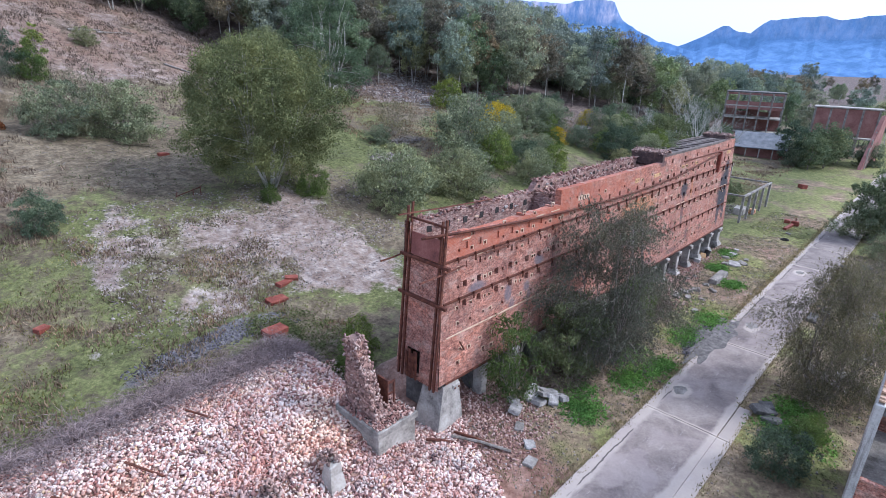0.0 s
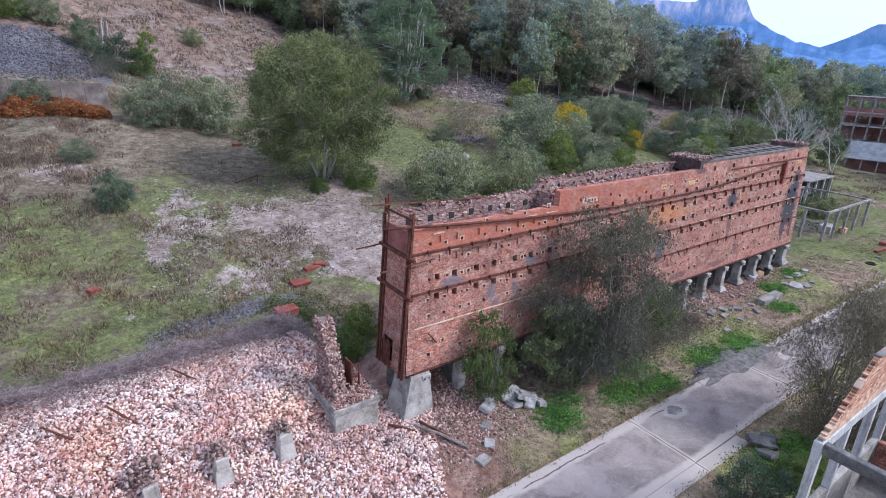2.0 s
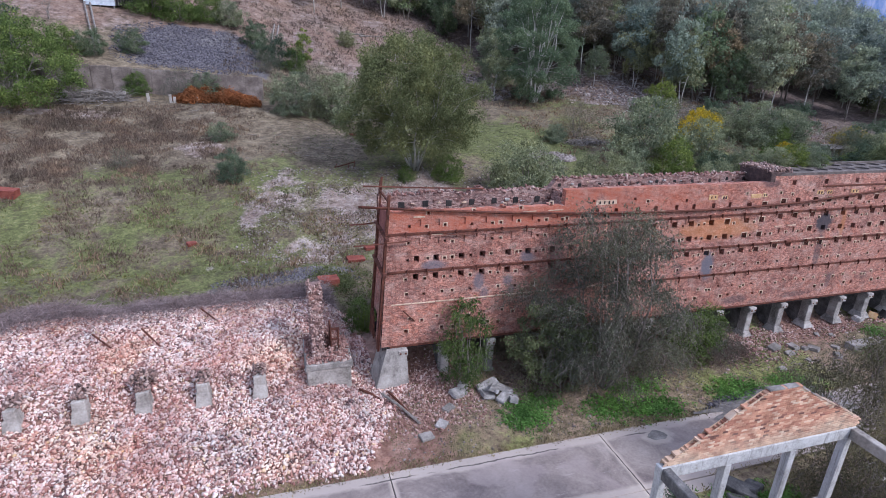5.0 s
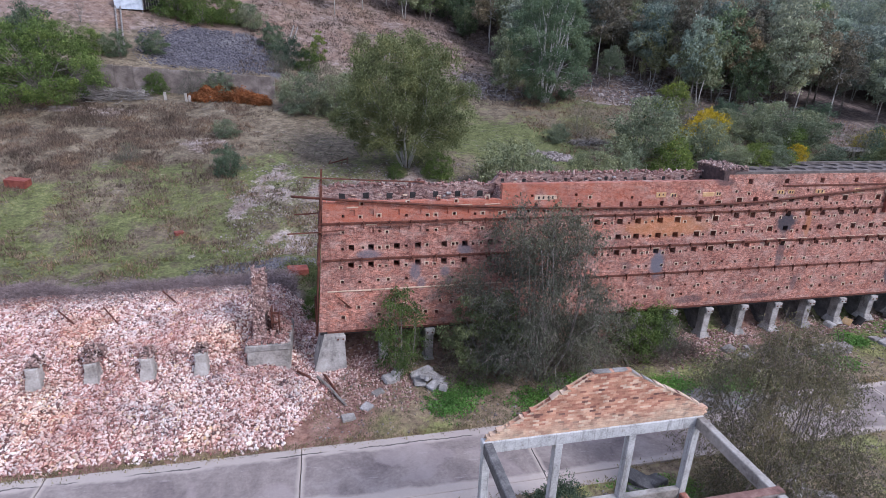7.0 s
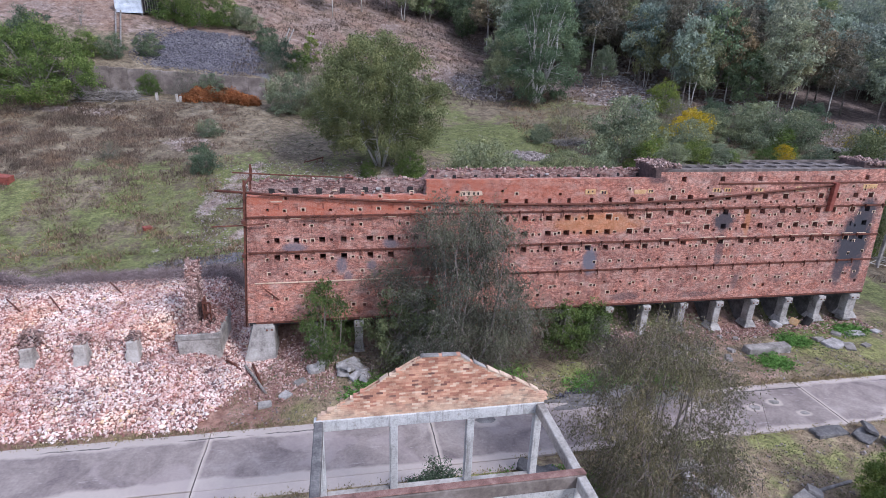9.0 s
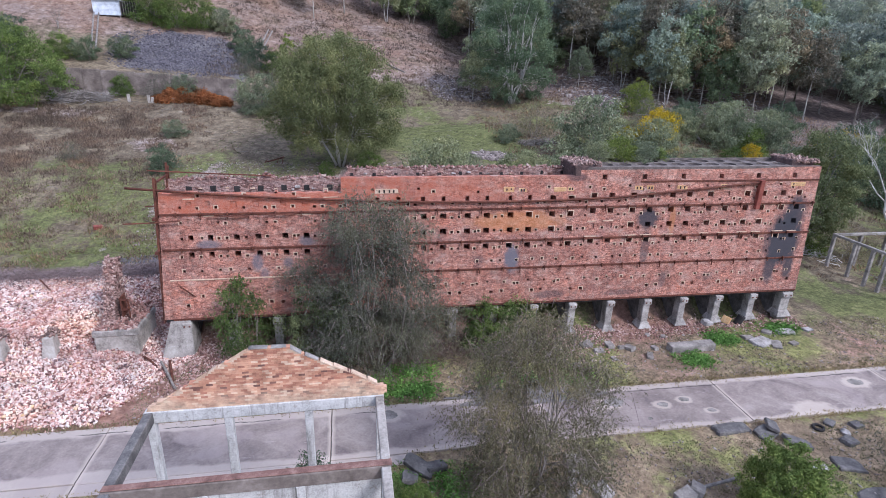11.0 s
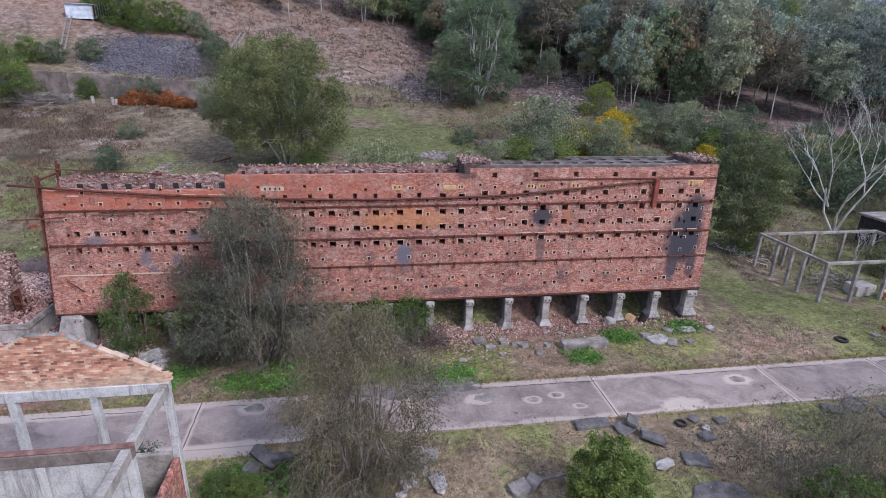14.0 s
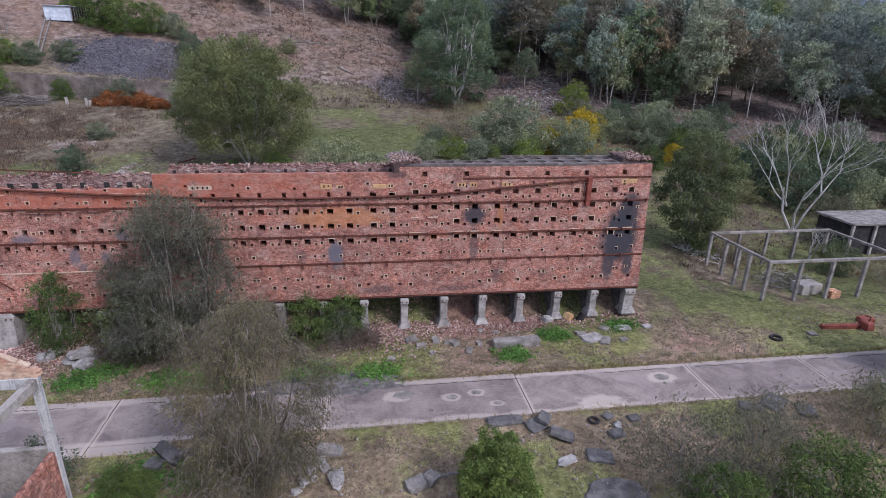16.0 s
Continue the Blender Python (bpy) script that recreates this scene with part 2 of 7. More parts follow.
M_tin = plain("galvanised_sheet", (0.35, 0.38, 0.42), (0.55, 0.59, 0.64), (0.70, 0.73, 0.76), 0.8, 0.5, 0.3)


def leaf_material(name, dark, mid, light):
    n = Nodes(name, 0.8, spec=0.08)
    c = n.ramp(n.island(), (0.0, dark), (0.5, mid), (1.0, light))
    c = n.mix(1.0, c, n.ramp(n.noise(0.16, 4), (0.32, (0.62, 0.66, 0.68)), (0.5, (1, 1, 1)), (0.68, (1.38, 1.28, 1.12))), "MULTIPLY")
    c = n.mix(1.0, c, n.ramp(n.noise(0.9, 3), (0.35, (0.75, 0.76, 0.76)), (0.65, (1.22, 1.2, 1.16))), "MULTIPLY")
    c = n.mix(1.0, c, n.ramp(n.random(), (0.0, (0.72, 0.75, 0.8)), (0.5, (1.0, 1.0, 1.0)), (0.8, (1.15, 1.1, 1.0)), (1.0, (1.25, 1.1, 0.92))), "MULTIPLY")
    n.color(c)
    tr = n.t.nodes.new("ShaderNodeBsdfTranslucent")
    n.put(tr.inputs[0], c)
    mx = n.t.nodes.new("ShaderNodeMixShader")
    mx.inputs[0].default_value = 0.3
    n.t.links.new(n.b.outputs[0], mx.inputs[1])
    n.t.links.new(tr.outputs[0], mx.inputs[2])
    n.t.links.new(mx.outputs[0], n.t.nodes["Material Output"].inputs[0])
    return n.mat


L_gum = leaf_material("gum_leaves", (0.120, 0.164, 0.090), (0.189, 0.250, 0.136), (0.274, 0.345, 0.202))
# forest leaves: base colour lightened and blued to stand in for haze
L_forest = leaf_material("forest_leaves", (0.164, 0.201, 0.161), (0.248, 0.307, 0.237), (0.374, 0.438, 0.351))
L_big = leaf_material("dense_gum_leaves", (0.101, 0.121, 0.059), (0.145, 0.168, 0.080), (0.193, 0.218, 0.112))
L_olgrey = leaf_material("olive_grey_leaves", (0.098, 0.100, 0.066), (0.151, 0.154, 0.106), (0.216, 0.222, 0.160))
L_olive = leaf_material("olive_leaves", (0.139, 0.164, 0.098), (0.215, 0.245, 0.150), (0.302, 0.334, 0.217))
L_bright = leaf_material("bright_leaves", (0.063, 0.098, 0.029), (0.122, 0.176, 0.049), (0.205, 0.265, 0.087))
# bluish gum foliage, paler still: distance haze is mixed into its colour
L_hazed = leaf_material("blue_gum_leaves", (0.164, 0.197, 0.165), (0.247, 0.287, 0.234), (0.356, 0.395, 0.328))
L_brown = leaf_material("bronze_gum_leaves", (0.129, 0.117, 0.085), (0.198, 0.178, 0.130), (0.286, 0.254, 0.192))
L_dark = leaf_material("dark_leaves", (0.067, 0.094, 0.059), (0.112, 0.153, 0.094), (0.179, 0.223, 0.141))
L_wattle = leaf_material("wattle_blossom", (0.176, 0.143, 0.015), (0.374, 0.297, 0.020), (0.528, 0.440, 0.050))
L_fern = leaf_material("dead_bracken", (0.20, 0.075, 0.03), (0.36, 0.135, 0.05), (0.46, 0.21, 0.09))
L_weed = leaf_material("green_weeds", (0.076, 0.149, 0.037), (0.131, 0.261, 0.063), (0.212, 0.374, 0.106))
L_field = leaf_material("short_field_grass", (0.075, 0.09, 0.035), (0.125, 0.145, 0.058), (0.19, 0.205, 0.095))
L_dry = leaf_material("dry_grass", (0.14, 0.12, 0.07), (0.24, 0.21, 0.12), (0.36, 0.32, 0.20))


# ---- mesh helpers ----
class Mesh:
    """Collects vertices and faces and makes one mesh of them."""

    def __init__(self):
        self.v, self.f = [], []

    def quad(self, a, b, c, d):
        k = len(self.v)
        self.v += [a, b, c, d]
        self.f.append((k, k + 1, k + 2, k + 3))

    def add(self, verts, faces):
        k = len(self.v)
        self.v += [tuple(p) for p in verts]
        self.f += [tuple(i + k for i in f) for f in faces]

    def box(self, lo, hi, m=None, bevel=0.02, rough=0.0):
        """A box with chamfered edges; rough pushes its corners about."""
        b = min(bevel, 0.3 * min(h - l for l, h in zip(lo, hi)))
        pts, where = [], {}
        for ix in (0, 1):
            for iy in (0, 1):
                for iz in (0, 1):
                    c = [(lo, hi)[i][k] for k, i in enumerate((ix, iy, iz))]
                    j = [random.uniform(-rough, rough) for _ in range(3)]
                    for ax in range(3):
                        p = [c[k] + j[k] + (0 if k == ax else b * (1 - 2 * (ix, iy, iz)[k])) for k in range(3)]
                        where[ix, iy, iz, ax] = len(pts)
                        pts.append(p)
        faces = []
        for ax in range(3):
            o = [k for k in range(3) if k != ax]
            for s in (0, 1):
                ring = []
                for p, q in ((0, 0), (1, 0), (1, 1), (0, 1)):
                    i = [0, 0, 0]
                    i[ax], i[o[0]], i[o[1]] = s, p, q
                    ring.append(where[(*i, ax)])
                faces.append(tuple(ring if (s == 1) == (ax != 1) else ring[::-1]))
            for p in (0, 1):
                for q in (0, 1):
                    a, c = [0, 0, 0], [0, 0, 0]
                    a[ax], c[ax] = 0, 1
                    a[o[0]] = c[o[0]] = p
                    a[o[1]] = c[o[1]] = q
                    r = (where[(*a, o[0])], where[(*c, o[0])], where[(*c, o[1])], where[(*a, o[1])])
                    faces.append(r if ((p == q) == (ax != 1)) else r[::-1])
        for i in [(a, b_, c) for a in (0, 1) for b_ in (0, 1) for c in (0, 1)]:
            r = (where[(*i, 0)], where[(*i, 1)], where[(*i, 2)])
            faces.append(r if sum(i) % 2 else r[::-1])
        if m is not None:
            pts = [m @ Vector(p) for p in pts]
        self.add(pts, faces)

    def tube(self, pts, radii, n=6, cap=True):
        """A tapered round limb along pts."""
        k0 = len(self.v)
        pts = [Vector(p) for p in pts]
        side = None
        for i, p in enumerate(pts):
            d = (pts[min(i + 1, len(pts) - 1)] - pts[max(i - 1, 0)]).normalized()
            if side is None:
                side = d.cross(Vector((0.31, 0.87, 0.38))).normalized()
            side = (side - d * side.dot(d)).normalized()
            up = d.cross(side)
            r = radii[i] if isinstance(radii, (list, tuple)) else radii
            for j in range(n):
                a = 2 * math.pi * j / n
                self.v.append(tuple(p + side * (r * math.cos(a)) + up * (r * math.sin(a))))
        for i in range(len(pts) - 1):
            for j in range(n):
                a, b = k0 + i * n + j, k0 + i * n + (j + 1) % n
                self.f.append((a, b, b + n, a + n))
        if cap:
            self.f.append(tuple(k0 + j for j in range(n))[::-1])
            self.f.append(tuple(k0 + (len(pts) - 1) * n + j for j in range(n)))

    def data(self, name, material, smooth=False):
        me = bpy.data.meshes.new(name)
        me.from_pydata(self.v, [], self.f)
        for m in material if isinstance(material, tuple) else (material,):
            me.materials.append(m)
        if smooth:
            me.polygons.foreach_set("use_smooth", [True] * len(me.polygons))
        me.update()
        return me


def quads_mesh(name, verts, material):
    """A mesh of loose quads from an array of shape (n, 4, 3)."""
    n = len(verts)
    me = bpy.data.meshes.new(name)
    me.vertices.add(n * 4)
    me.vertices.foreach_set("co", verts.reshape(-1).astype(np.float32))
    me.loops.add(n * 4)
    me.loops.foreach_set("vertex_index", np.arange(n * 4, dtype=np.int32))
    me.polygons.add(n)
    me.polygons.foreach_set("loop_start", np.arange(0, n * 4, 4, dtype=np.int32))
    me.materials.append(material)
    me.update(calc_edges=True)
    return me


def part(name, mesh, material, parent, label="", smooth=False):
    me = mesh if isinstance(mesh, bpy.types.Mesh) else mesh.data(name, material, smooth)
    ob = new(name, me)
    ob.parent = parent
    if label:
        ob["label"] = label
    return ob


def thing(name, m=None, label="", category="", group="", kind=""):
    ob = new(name)
    ob.empty_display_size = 0.2
    if m is not None:
        ob.matrix_basis = m
    return tagged(ob, label, category, group, kind)


def solid(name, mesh, material, label="", category="", group="", kind="", m=None, smooth=False):
    ob = new(name, mesh if isinstance(mesh, bpy.types.Mesh) else mesh.data(name, material, smooth))
    if m is not None:
        ob.matrix_basis = m
    return tagged(ob, label, category, group, kind)


# ---- the ground ----
COLS = [(-40, (26, 36, 46, 58, 68, 88, 96, 96.95, 97.05, 107, 122, 170, 300), (0, .8, 2.2, 4.8, 8.0, 12.6, 13.8, 13.9, 18.7, 24, 31, 60, 120)),
        (12, (26, 36, 44, 61, 77, 88, 96, 96.95, 97.05, 107, 118, 150, 200, 300), (0, .6, 1.7, 6.2, 8.6, 11.2, 12.2, 12.3, 16.0, 19.5, 23.5, 38, 58, 110)),
        (30, (26, 36, 43, 61, 77, 88, 103, 127, 160, 200, 300), (0, .5, 1.4, 6.6, 8.3, 9.0, 12.3, 24, 37, 52, 95)),
        (68, (26, 36, 50, 67, 88, 103, 127, 155, 200, 300), (0, .6, 2.6, 7.0, 9.3, 12.2, 18.5, 26, 46, 85)),
        (90, (26, 36, 50, 67, 97, 140, 200, 300), (0, .8, 3.0, 7.2, 14.2, 27, 48, 80)),
        (150, (26, 40, 68, 78, 110, 160, 220, 300), (0, .8, 5.8, 8.2, 15.5, 37, 62, 84)),
        (220, (26, 60, 110, 160, 220, 300), (0, 2.5, 10.5, 30, 46, 60)),
        (300, (40, 80, 150, 300), (0, 2, 11, 24)),
        (420, (40, 300), (0, 0))]


def step(a, b, v):
    v = min(1.0, max(0.0, (v - a) / (b - a)))
    return v * v * (3 - 2 * v)


def between(v, xs_, ys_):
    """Linear interpolation in a short table."""
    if v <= xs_[0]:
        return ys_[0]
    for i in range(1, len(xs_)):
        if v <= xs_[i]:
            return ys_[i - 1] + (ys_[i] - ys_[i - 1]) * (v - xs_[i - 1]) / (xs_[i] - xs_[i - 1])
    return ys_[-1]


def hill(x, y):
    if x <= COLS[0][0]:
        return between(y, COLS[0][1], COLS[0][2])
    for a, b in zip(COLS, COLS[1:]):
        if x <= b[0]:
            f = (x - a[0]) / (b[0] - a[0])
            return (1 - f) * between(y, a[1], a[2]) + f * between(y, b[1], b[2])
    return between(y, COLS[-1][1], COLS[-1][2])


def mound(x, y):
    """The heap of brick rubble."""
    up = between(y, (11.3, 13, 18.7, 20.6, 26, 29, 32), (0, 0.25, 0.6, 1.55, 2.5, 2.3, 0.4))
    return up * (1 - step(17.0, 21.5 if y < 18 else 19.6, x)) + 0.32 * step(21.5, 23.5, x) * (1 - step(24, 33, x)) * step(14, 18.5, y) * (1 - step(23, 26, y))


def ground_z(x, y):
    h = hill(x, y) + (mound(x, y) if y < 40 else 0)
    far = step(4, 30, abs(y - 12) + max(0, abs(x - 40) - 60) * 0.2)
    bumps = 0.12 * noise.noise((x * 0.35, y * 0.35, 0)) + 0.5 * far * noise.noise((x * 0.09, y * 0.09, 3))
    if 5.2 < y < 12.2:
        bumps *= 0.15
    # spill of soil and bricks under the bench
    if 19 < y < 27 and 20 < x < 74:
        h += 2.1 * step(20.2, 23.2, y) * (1 - step(24, 28, y)) * step(21, 23, x)
    return h + bumps - (0.10 if 6.0 < y < 11.4 else 0.0)


def cover(x, y):
    """How much green grass, bare soil and gravel lies at a place."""
    n1 = noise.noise((x * 0.11, y * 0.11, 7)) + 0.5 * noise.noise((x * 0.4, y * 0.4, 9))
    green, bare, grit = 0.35 + 0.5 * n1, 0.25 + 0.35 * n1, 0.0
    if mound(x, y) > 0.25 and 11 < y < 32:
        return [0.0, 1.0, 0.15]
    if y > 27:
        green = 0.55 + 0.5 * n1 - 0.5 * step(58, 75, y) * (1 - step(25, 40, x)) - 0.15 * step(75, 90, y) + 0.6 * step(0.0, 1.0, 1 - math.hypot((x - 52) / 22, (y - 76) / 14))
        bare = 0.12 + 0.95 * step(0.0, 0.9, 1 - math.hypot((x - 27) / 20, (y - 50) / 12) + 0.7 * n1) + 0.35 * n1 + 0.6 * step(106, 116, y) * (1 - step(60, 74, x)) - 0.7 * step(0.0, 1.0, 1 - math.hypot((x - 54) / 24, (y - 74) / 16))
        grit = 0.8 * step(0.0, 0.5, 1 - math.hypot((x - 16) / 10, (y - 37.5 - 0.2 * (x - 16)) / 1.8) + 0.3 * n1) + step(0.0, 0.3, 1 - max(abs(x - 2) / 12, abs(y - 107.5) / 9.5) + 0.25 * n1)
        green -= 0.6 * step(-5, -18, x) * step(55, 62, y)
        bare += 0.55 * step(0.0, 0.6, 1 - math.hypot((x - 4) / 7, (y - 69) / 3.5) + 0.5 * n1) + 0.5 * step(0.0, 0.6, 1 - math.hypot((x + 14) / 12, (y - 84) / 3) + 0.5 * n1)
        bare += 0.45 * step(0.0, 0.6, 1 - math.hypot((x - 92) / 14, (y - 102) / 14) + 0.5 * n1)
    elif y > 11:
        green = 0.38 + 0.8 * n1 + 0.25 * step(66, 76, x) - 0.9 * (1 - step(24, 28, x)) * step(13, 15, y)
        bare = 0.22 - 0.5 * n1 + 0.42 * (1 - step(23, 28, x)) + 0.3 * step(16, 18.5, y) * (1 - step(66, 74, x))
        grit = 0.9 * step(0.0, 0.5, 1 - math.hypot((x - 46) / 6, (y - 11.4) / 1.7) + 0.3 * n1)
    else:
        green = 0.45 + 0.7 * n1
        bare = 0.15 - 0.4 * n1
    return [min(1.0, max(0.0, v)) for v in (green, bare, grit)]


def litter(x, y):
    """Dark leaf litter under the forest."""
    line = float(np.interp(x, (38, 62, 75, 90, 110, 150, 220, 340), (160, 150, 102, 84, 66, 58, 52, 50)))
    return step(-6, 10, y - line + 8 * noise.noise((x * 0.07, y * 0.07, 2)))


def axis(*spans):
    out = []
    for a, b, s in spans:
        out += list(np.arange(a, b, s))
    return out + [spans[-1][1]]


gx = axis((-900, -200, 100), (-200, -60, 14), (-60, -20, 2.5), (-20, 80, 0.7), (80, 150, 1.8), (150, 400, 10), (400, 1000, 60), (1000, 4800, 380))
gy = axis((-4000, -600, 425), (-600, -100, 50), (-100, -20, 8), (-20, 40, 0.6), (40, 96.4, 1.2), (96.4, 97.6, 0.15), (97.6, 100, 1.2), (100, 180, 3.2), (180, 400, 20), (400, 4400, 400))
g = Mesh()
cols = []
for y in gy:
    for x in gx:
        fade = 1 - step(420, 1500, abs(y))
        g.v.append((x, y, ground_z(x, y) * (fade if y < 420 else max(fade, 0.2))))
        cols.append((*cover(x, y), litter(x, y)))
nx = len(gx)
for j in range(len(gy) - 1):
    for i in range(nx - 1):
        g.f.append((j * nx + i, j * nx + i + 1, (j + 1) * nx + i + 1, (j + 1) * nx + i))

n = Nodes("ground", 0.97, spec=0.15)
cg, cb, cr = n.attribute("cover")
lit_n = n.t.nodes.new("ShaderNodeAttribute")
lit_n.attribute_name = "cover"
cl = lit_n.outputs["Alpha"]
fine, mid, broad = n.noise(3.2, 9, 0.78), n.noise(0.7, 7, 0.7), n.noise(0.12, 4)
dry = n.ramp(n.math("ADD", n.math("MULTIPLY", fine, 0.5), n.math("MULTIPLY", mid, 0.5)), (0.36, (0.05, 0.039, 0.029)), (0.5, (0.15, 0.122, 0.084)), (0.64, (0.29, 0.248, 0.178)))
grass = n.ramp(n.math("ADD", n.math("MULTIPLY", fine, 0.65), n.math("MULTIPLY", mid, 0.35)), (0.36, (0.04, 0.048, 0.02)), (0.5, (0.115, 0.128, 0.05)), (0.64, (0.23, 0.232, 0.108)))
soil = n.ramp(n.math("ADD", n.math("MULTIPLY", fine, 0.4), n.math("MULTIPLY", mid, 0.6)), (0.36, (0.09, 0.066, 0.055)), (0.46, (0.22, 0.168, 0.143)), (0.54, (0.29, 0.245, 0.218)), (0.63, (0.43, 0.39, 0.36)))
grit = n.ramp(n.noise(5.0, 7, 0.75), (0.36, (0.05, 0.048, 0.05)), (0.5, (0.12, 0.114, 0.118)), (0.66, (0.25, 0.24, 0.245)))
edge = n.math("MULTIPLY", n.math("SUBTRACT", mid, 0.5), 1.3)
edge = n.math("ADD", edge, n.math("MULTIPLY", n.math("SUBTRACT", fine, 0.5), 0.7))
c = n.mix(n.ramp(n.math("ADD", cg, edge), (0.38, 0.0), (0.62, 1.0)), dry, grass)
hp = n.xyz()
red = n.math("MULTIPLY", n.ramp(n.math("MULTIPLY", hp[2], 0.03), (0.4, 0.0), (0.62, 1.0)), n.ramp(broad, (0.35, 0.3), (0.6, 0.8)))
verge = n.ramp(n.math("MULTIPLY", hp[1], 0.02), (0.3, 1.0), (0.44, 0.0))
c = n.mix(verge, c, n.mix(1.0, c, (1.58, 1.5, 1.46), "MULTIPLY"))
near_road = n.ramp(n.math("MULTIPLY", hp[1], 0.02), (0.5, 1.0), (0.58, 0.0))
soil = n.mix(near_road, soil, n.mix(1.0, soil, (0.98, 0.74, 0.66), "MULTIPLY"))
soil = n.mix(red, soil, n.mix(1.0, n.mix(0.3, soil, (0.24, 0.19, 0.165)), (0.66, 0.515, 0.42), "MULTIPLY"))
c = n.mix(n.ramp(n.math("ADD", cb, edge), (0.42, 0.0), (0.66, 1.0)), c, soil)
c = n.mix(n.ramp(n.math("ADD", cr, edge), (0.42, 0.0), (0.62, 1.0)), c, grit)
leafy = n.ramp(n.math("ADD", n.math("MULTIPLY", fine, 0.5), n.math("MULTIPLY", mid, 0.5)), (0.38, (0.045, 0.035, 0.033)), (0.5, (0.13, 0.10, 0.094)), (0.62, (0.29, 0.24, 0.225)))
c = n.mix(n.math("MULTIPLY", cl, 0.9), c, leafy)
clots = n.noise(1.5, 9, 0.82)
c = n.mix(1.0, c, n.ramp(clots, (0.36, (0.62, 0.61, 0.62)), (0.5, (1, 1, 1)), (0.64, (1.36, 1.33, 1.28))), "MULTIPLY")
n.color(n.mix(1.0, c, n.ramp(broad, (0.3, (0.82, 0.80, 0.80)), (0.7, (1.15, 1.12, 1.08))), "MULTIPLY"))
n.bump(n.math("ADD", fine, n.noise(22.0, 3)), 0.7, 0.06)
gm = g.data("ground", n.mat, True)
gm.color_attributes.new("cover", "FLOAT_COLOR", "POINT").data.foreach_set("color", np.array(cols, dtype=np.float32).reshape(-1))
solid("ground", gm, None, "rough grass, bare soil and gravel hillside", "ground", kind="structure")

# ---- the concrete road ----
n = Nodes("road_concrete", 0.88)
p = n.xyz()
a, b = n.noise(0.45, 6, 0.65, distort=0.6), n.noise(6.0, 4)
c = n.ramp(n.math("ADD", n.math("MULTIPLY", a, 0.75), n.math("MULTIPLY", b, 0.25)), (0.35, (0.14, 0.112, 0.108)), (0.5, (0.225, 0.186, 0.166)), (0.66, (0.32, 0.272, 0.242)))
# clean pale margins with an uneven edge round the dark traffic film
PALE = (0.48, 0.41, 0.345)
wav = n.math("SUBTRACT", n.noise(0.35, 6, 0.6), 0.5)
mid_d = n.math("ABSOLUTE", n.math("SUBTRACT", p[1], 8.62))
west = n.ramp(n.math("MULTIPLY", p[0], 0.01), (0.2, 0.42), (0.46, 0.0))
margin = n.math("ADD", n.math("ADD", mid_d, n.math("MULTIPLY", wav, 1.3)), west)
c = n.mix(n.ramp(n.math("MULTIPLY", margin, 0.4), (0.74, 0.0), (0.83, 0.8)), c, n.mix(b, PALE, (0.36, 0.31, 0.28)))
# scuffs and washed patches
c = n.mix(n.ramp(n.noise(1.5, 8, 0.75, stretch=(0.35, 1.8, 1)), (0.60, 0.0), (0.67, 0.6)), c, (0.40, 0.35, 0.33))
c = n.mix(n.ramp(n.noise(0.22, 5, 0.6, distort=1.0, vec=n.vmath("ADD", n.pos, (13, 5, 0))), (0.56, 0.0), (0.64, 0.5)), c, (0.33, 0.275, 0.255))
# pale rings round the hollows, bleached lobe at the near edge
wob = n.math("MULTIPLY", n.math("SUBTRACT", n.noise(1.6, 5, 0.6), 0.5), 0.9)
for hx, hy, hr in ((70.4, 9.35, 0.95), (54.6, 8.7, 0.6), (56.4, 9.05, 0.55), (57.6, 7.7, 0.45), (64.7, 6.6, 1.5), (50.9, 9.2, 0.8), (36.2, 9.9, 0.9)):
    d = n.vmath("LENGTH", n.vmath("MULTIPLY", n.vmath("SUBTRACT", n.pos, (hx, hy, 0)), (0.75 / hr, 1.15 / hr, 0)), (0, 0, 0))
    d = n.math("ADD", d, wob)
    c = n.mix(n.ramp(d, (0.72, 0.65), (1.0, 0.0)), c, PALE)
# joints: dark gaps with bleached lips; one long crack beside the far margin
for jx in (6.4, 19.5, 32.7, 46.3, 59.65, 73.1, 82.8, 96.3):
    d = n.math("ABSOLUTE", n.math("ADD", n.math("SUBTRACT", p[0], jx), n.math("MULTIPLY", wav, 0.3)))
    c = n.mix(n.ramp(d, (0.1, 0.6), (0.28, 0.0)), c, PALE)
    c = n.mix(n.ramp(d, (0.015, 0.8), (0.04, 0.0)), c, (0.05, 0.042, 0.04))
d = n.math("ABSOLUTE", n.math("ADD", n.math("SUBTRACT", p[1], 10.42), n.math("MULTIPLY", n.math("SUBTRACT", n.noise(0.8, 6, 0.7), 0.5), 0.5)))
c = n.mix(n.math("MULTIPLY", n.ramp(d, (0.025, 0.9), (0.06, 0.0)), n.ramp(n.noise(0.25, 3), (0.46, 0.0), (0.52, 1.0))), c, (0.06, 0.05, 0.047))
n.color(n.mix(1.0, c, n.ramp(n.random(), (0.0, (0.92, 0.92, 0.92)), (1.0, (1.1, 1.1, 1.1))), "MULTIPLY"))
n.bump(n.math("ADD", b, n.math("MULTIPLY", a, 2.0)), 0.35, 0.015)
M_road = n.mat
road = thing("road", None, "cracked pale concrete slab road between grass verges", "road", kind="structure")
JOINTS = [-40.5, -27, -13.7, -0.4, 6.4, 19.5, 32.7, 46.3, 59.65, 73.1, 82.8, 96.3, 109.8, 123, 137, 150, 164]
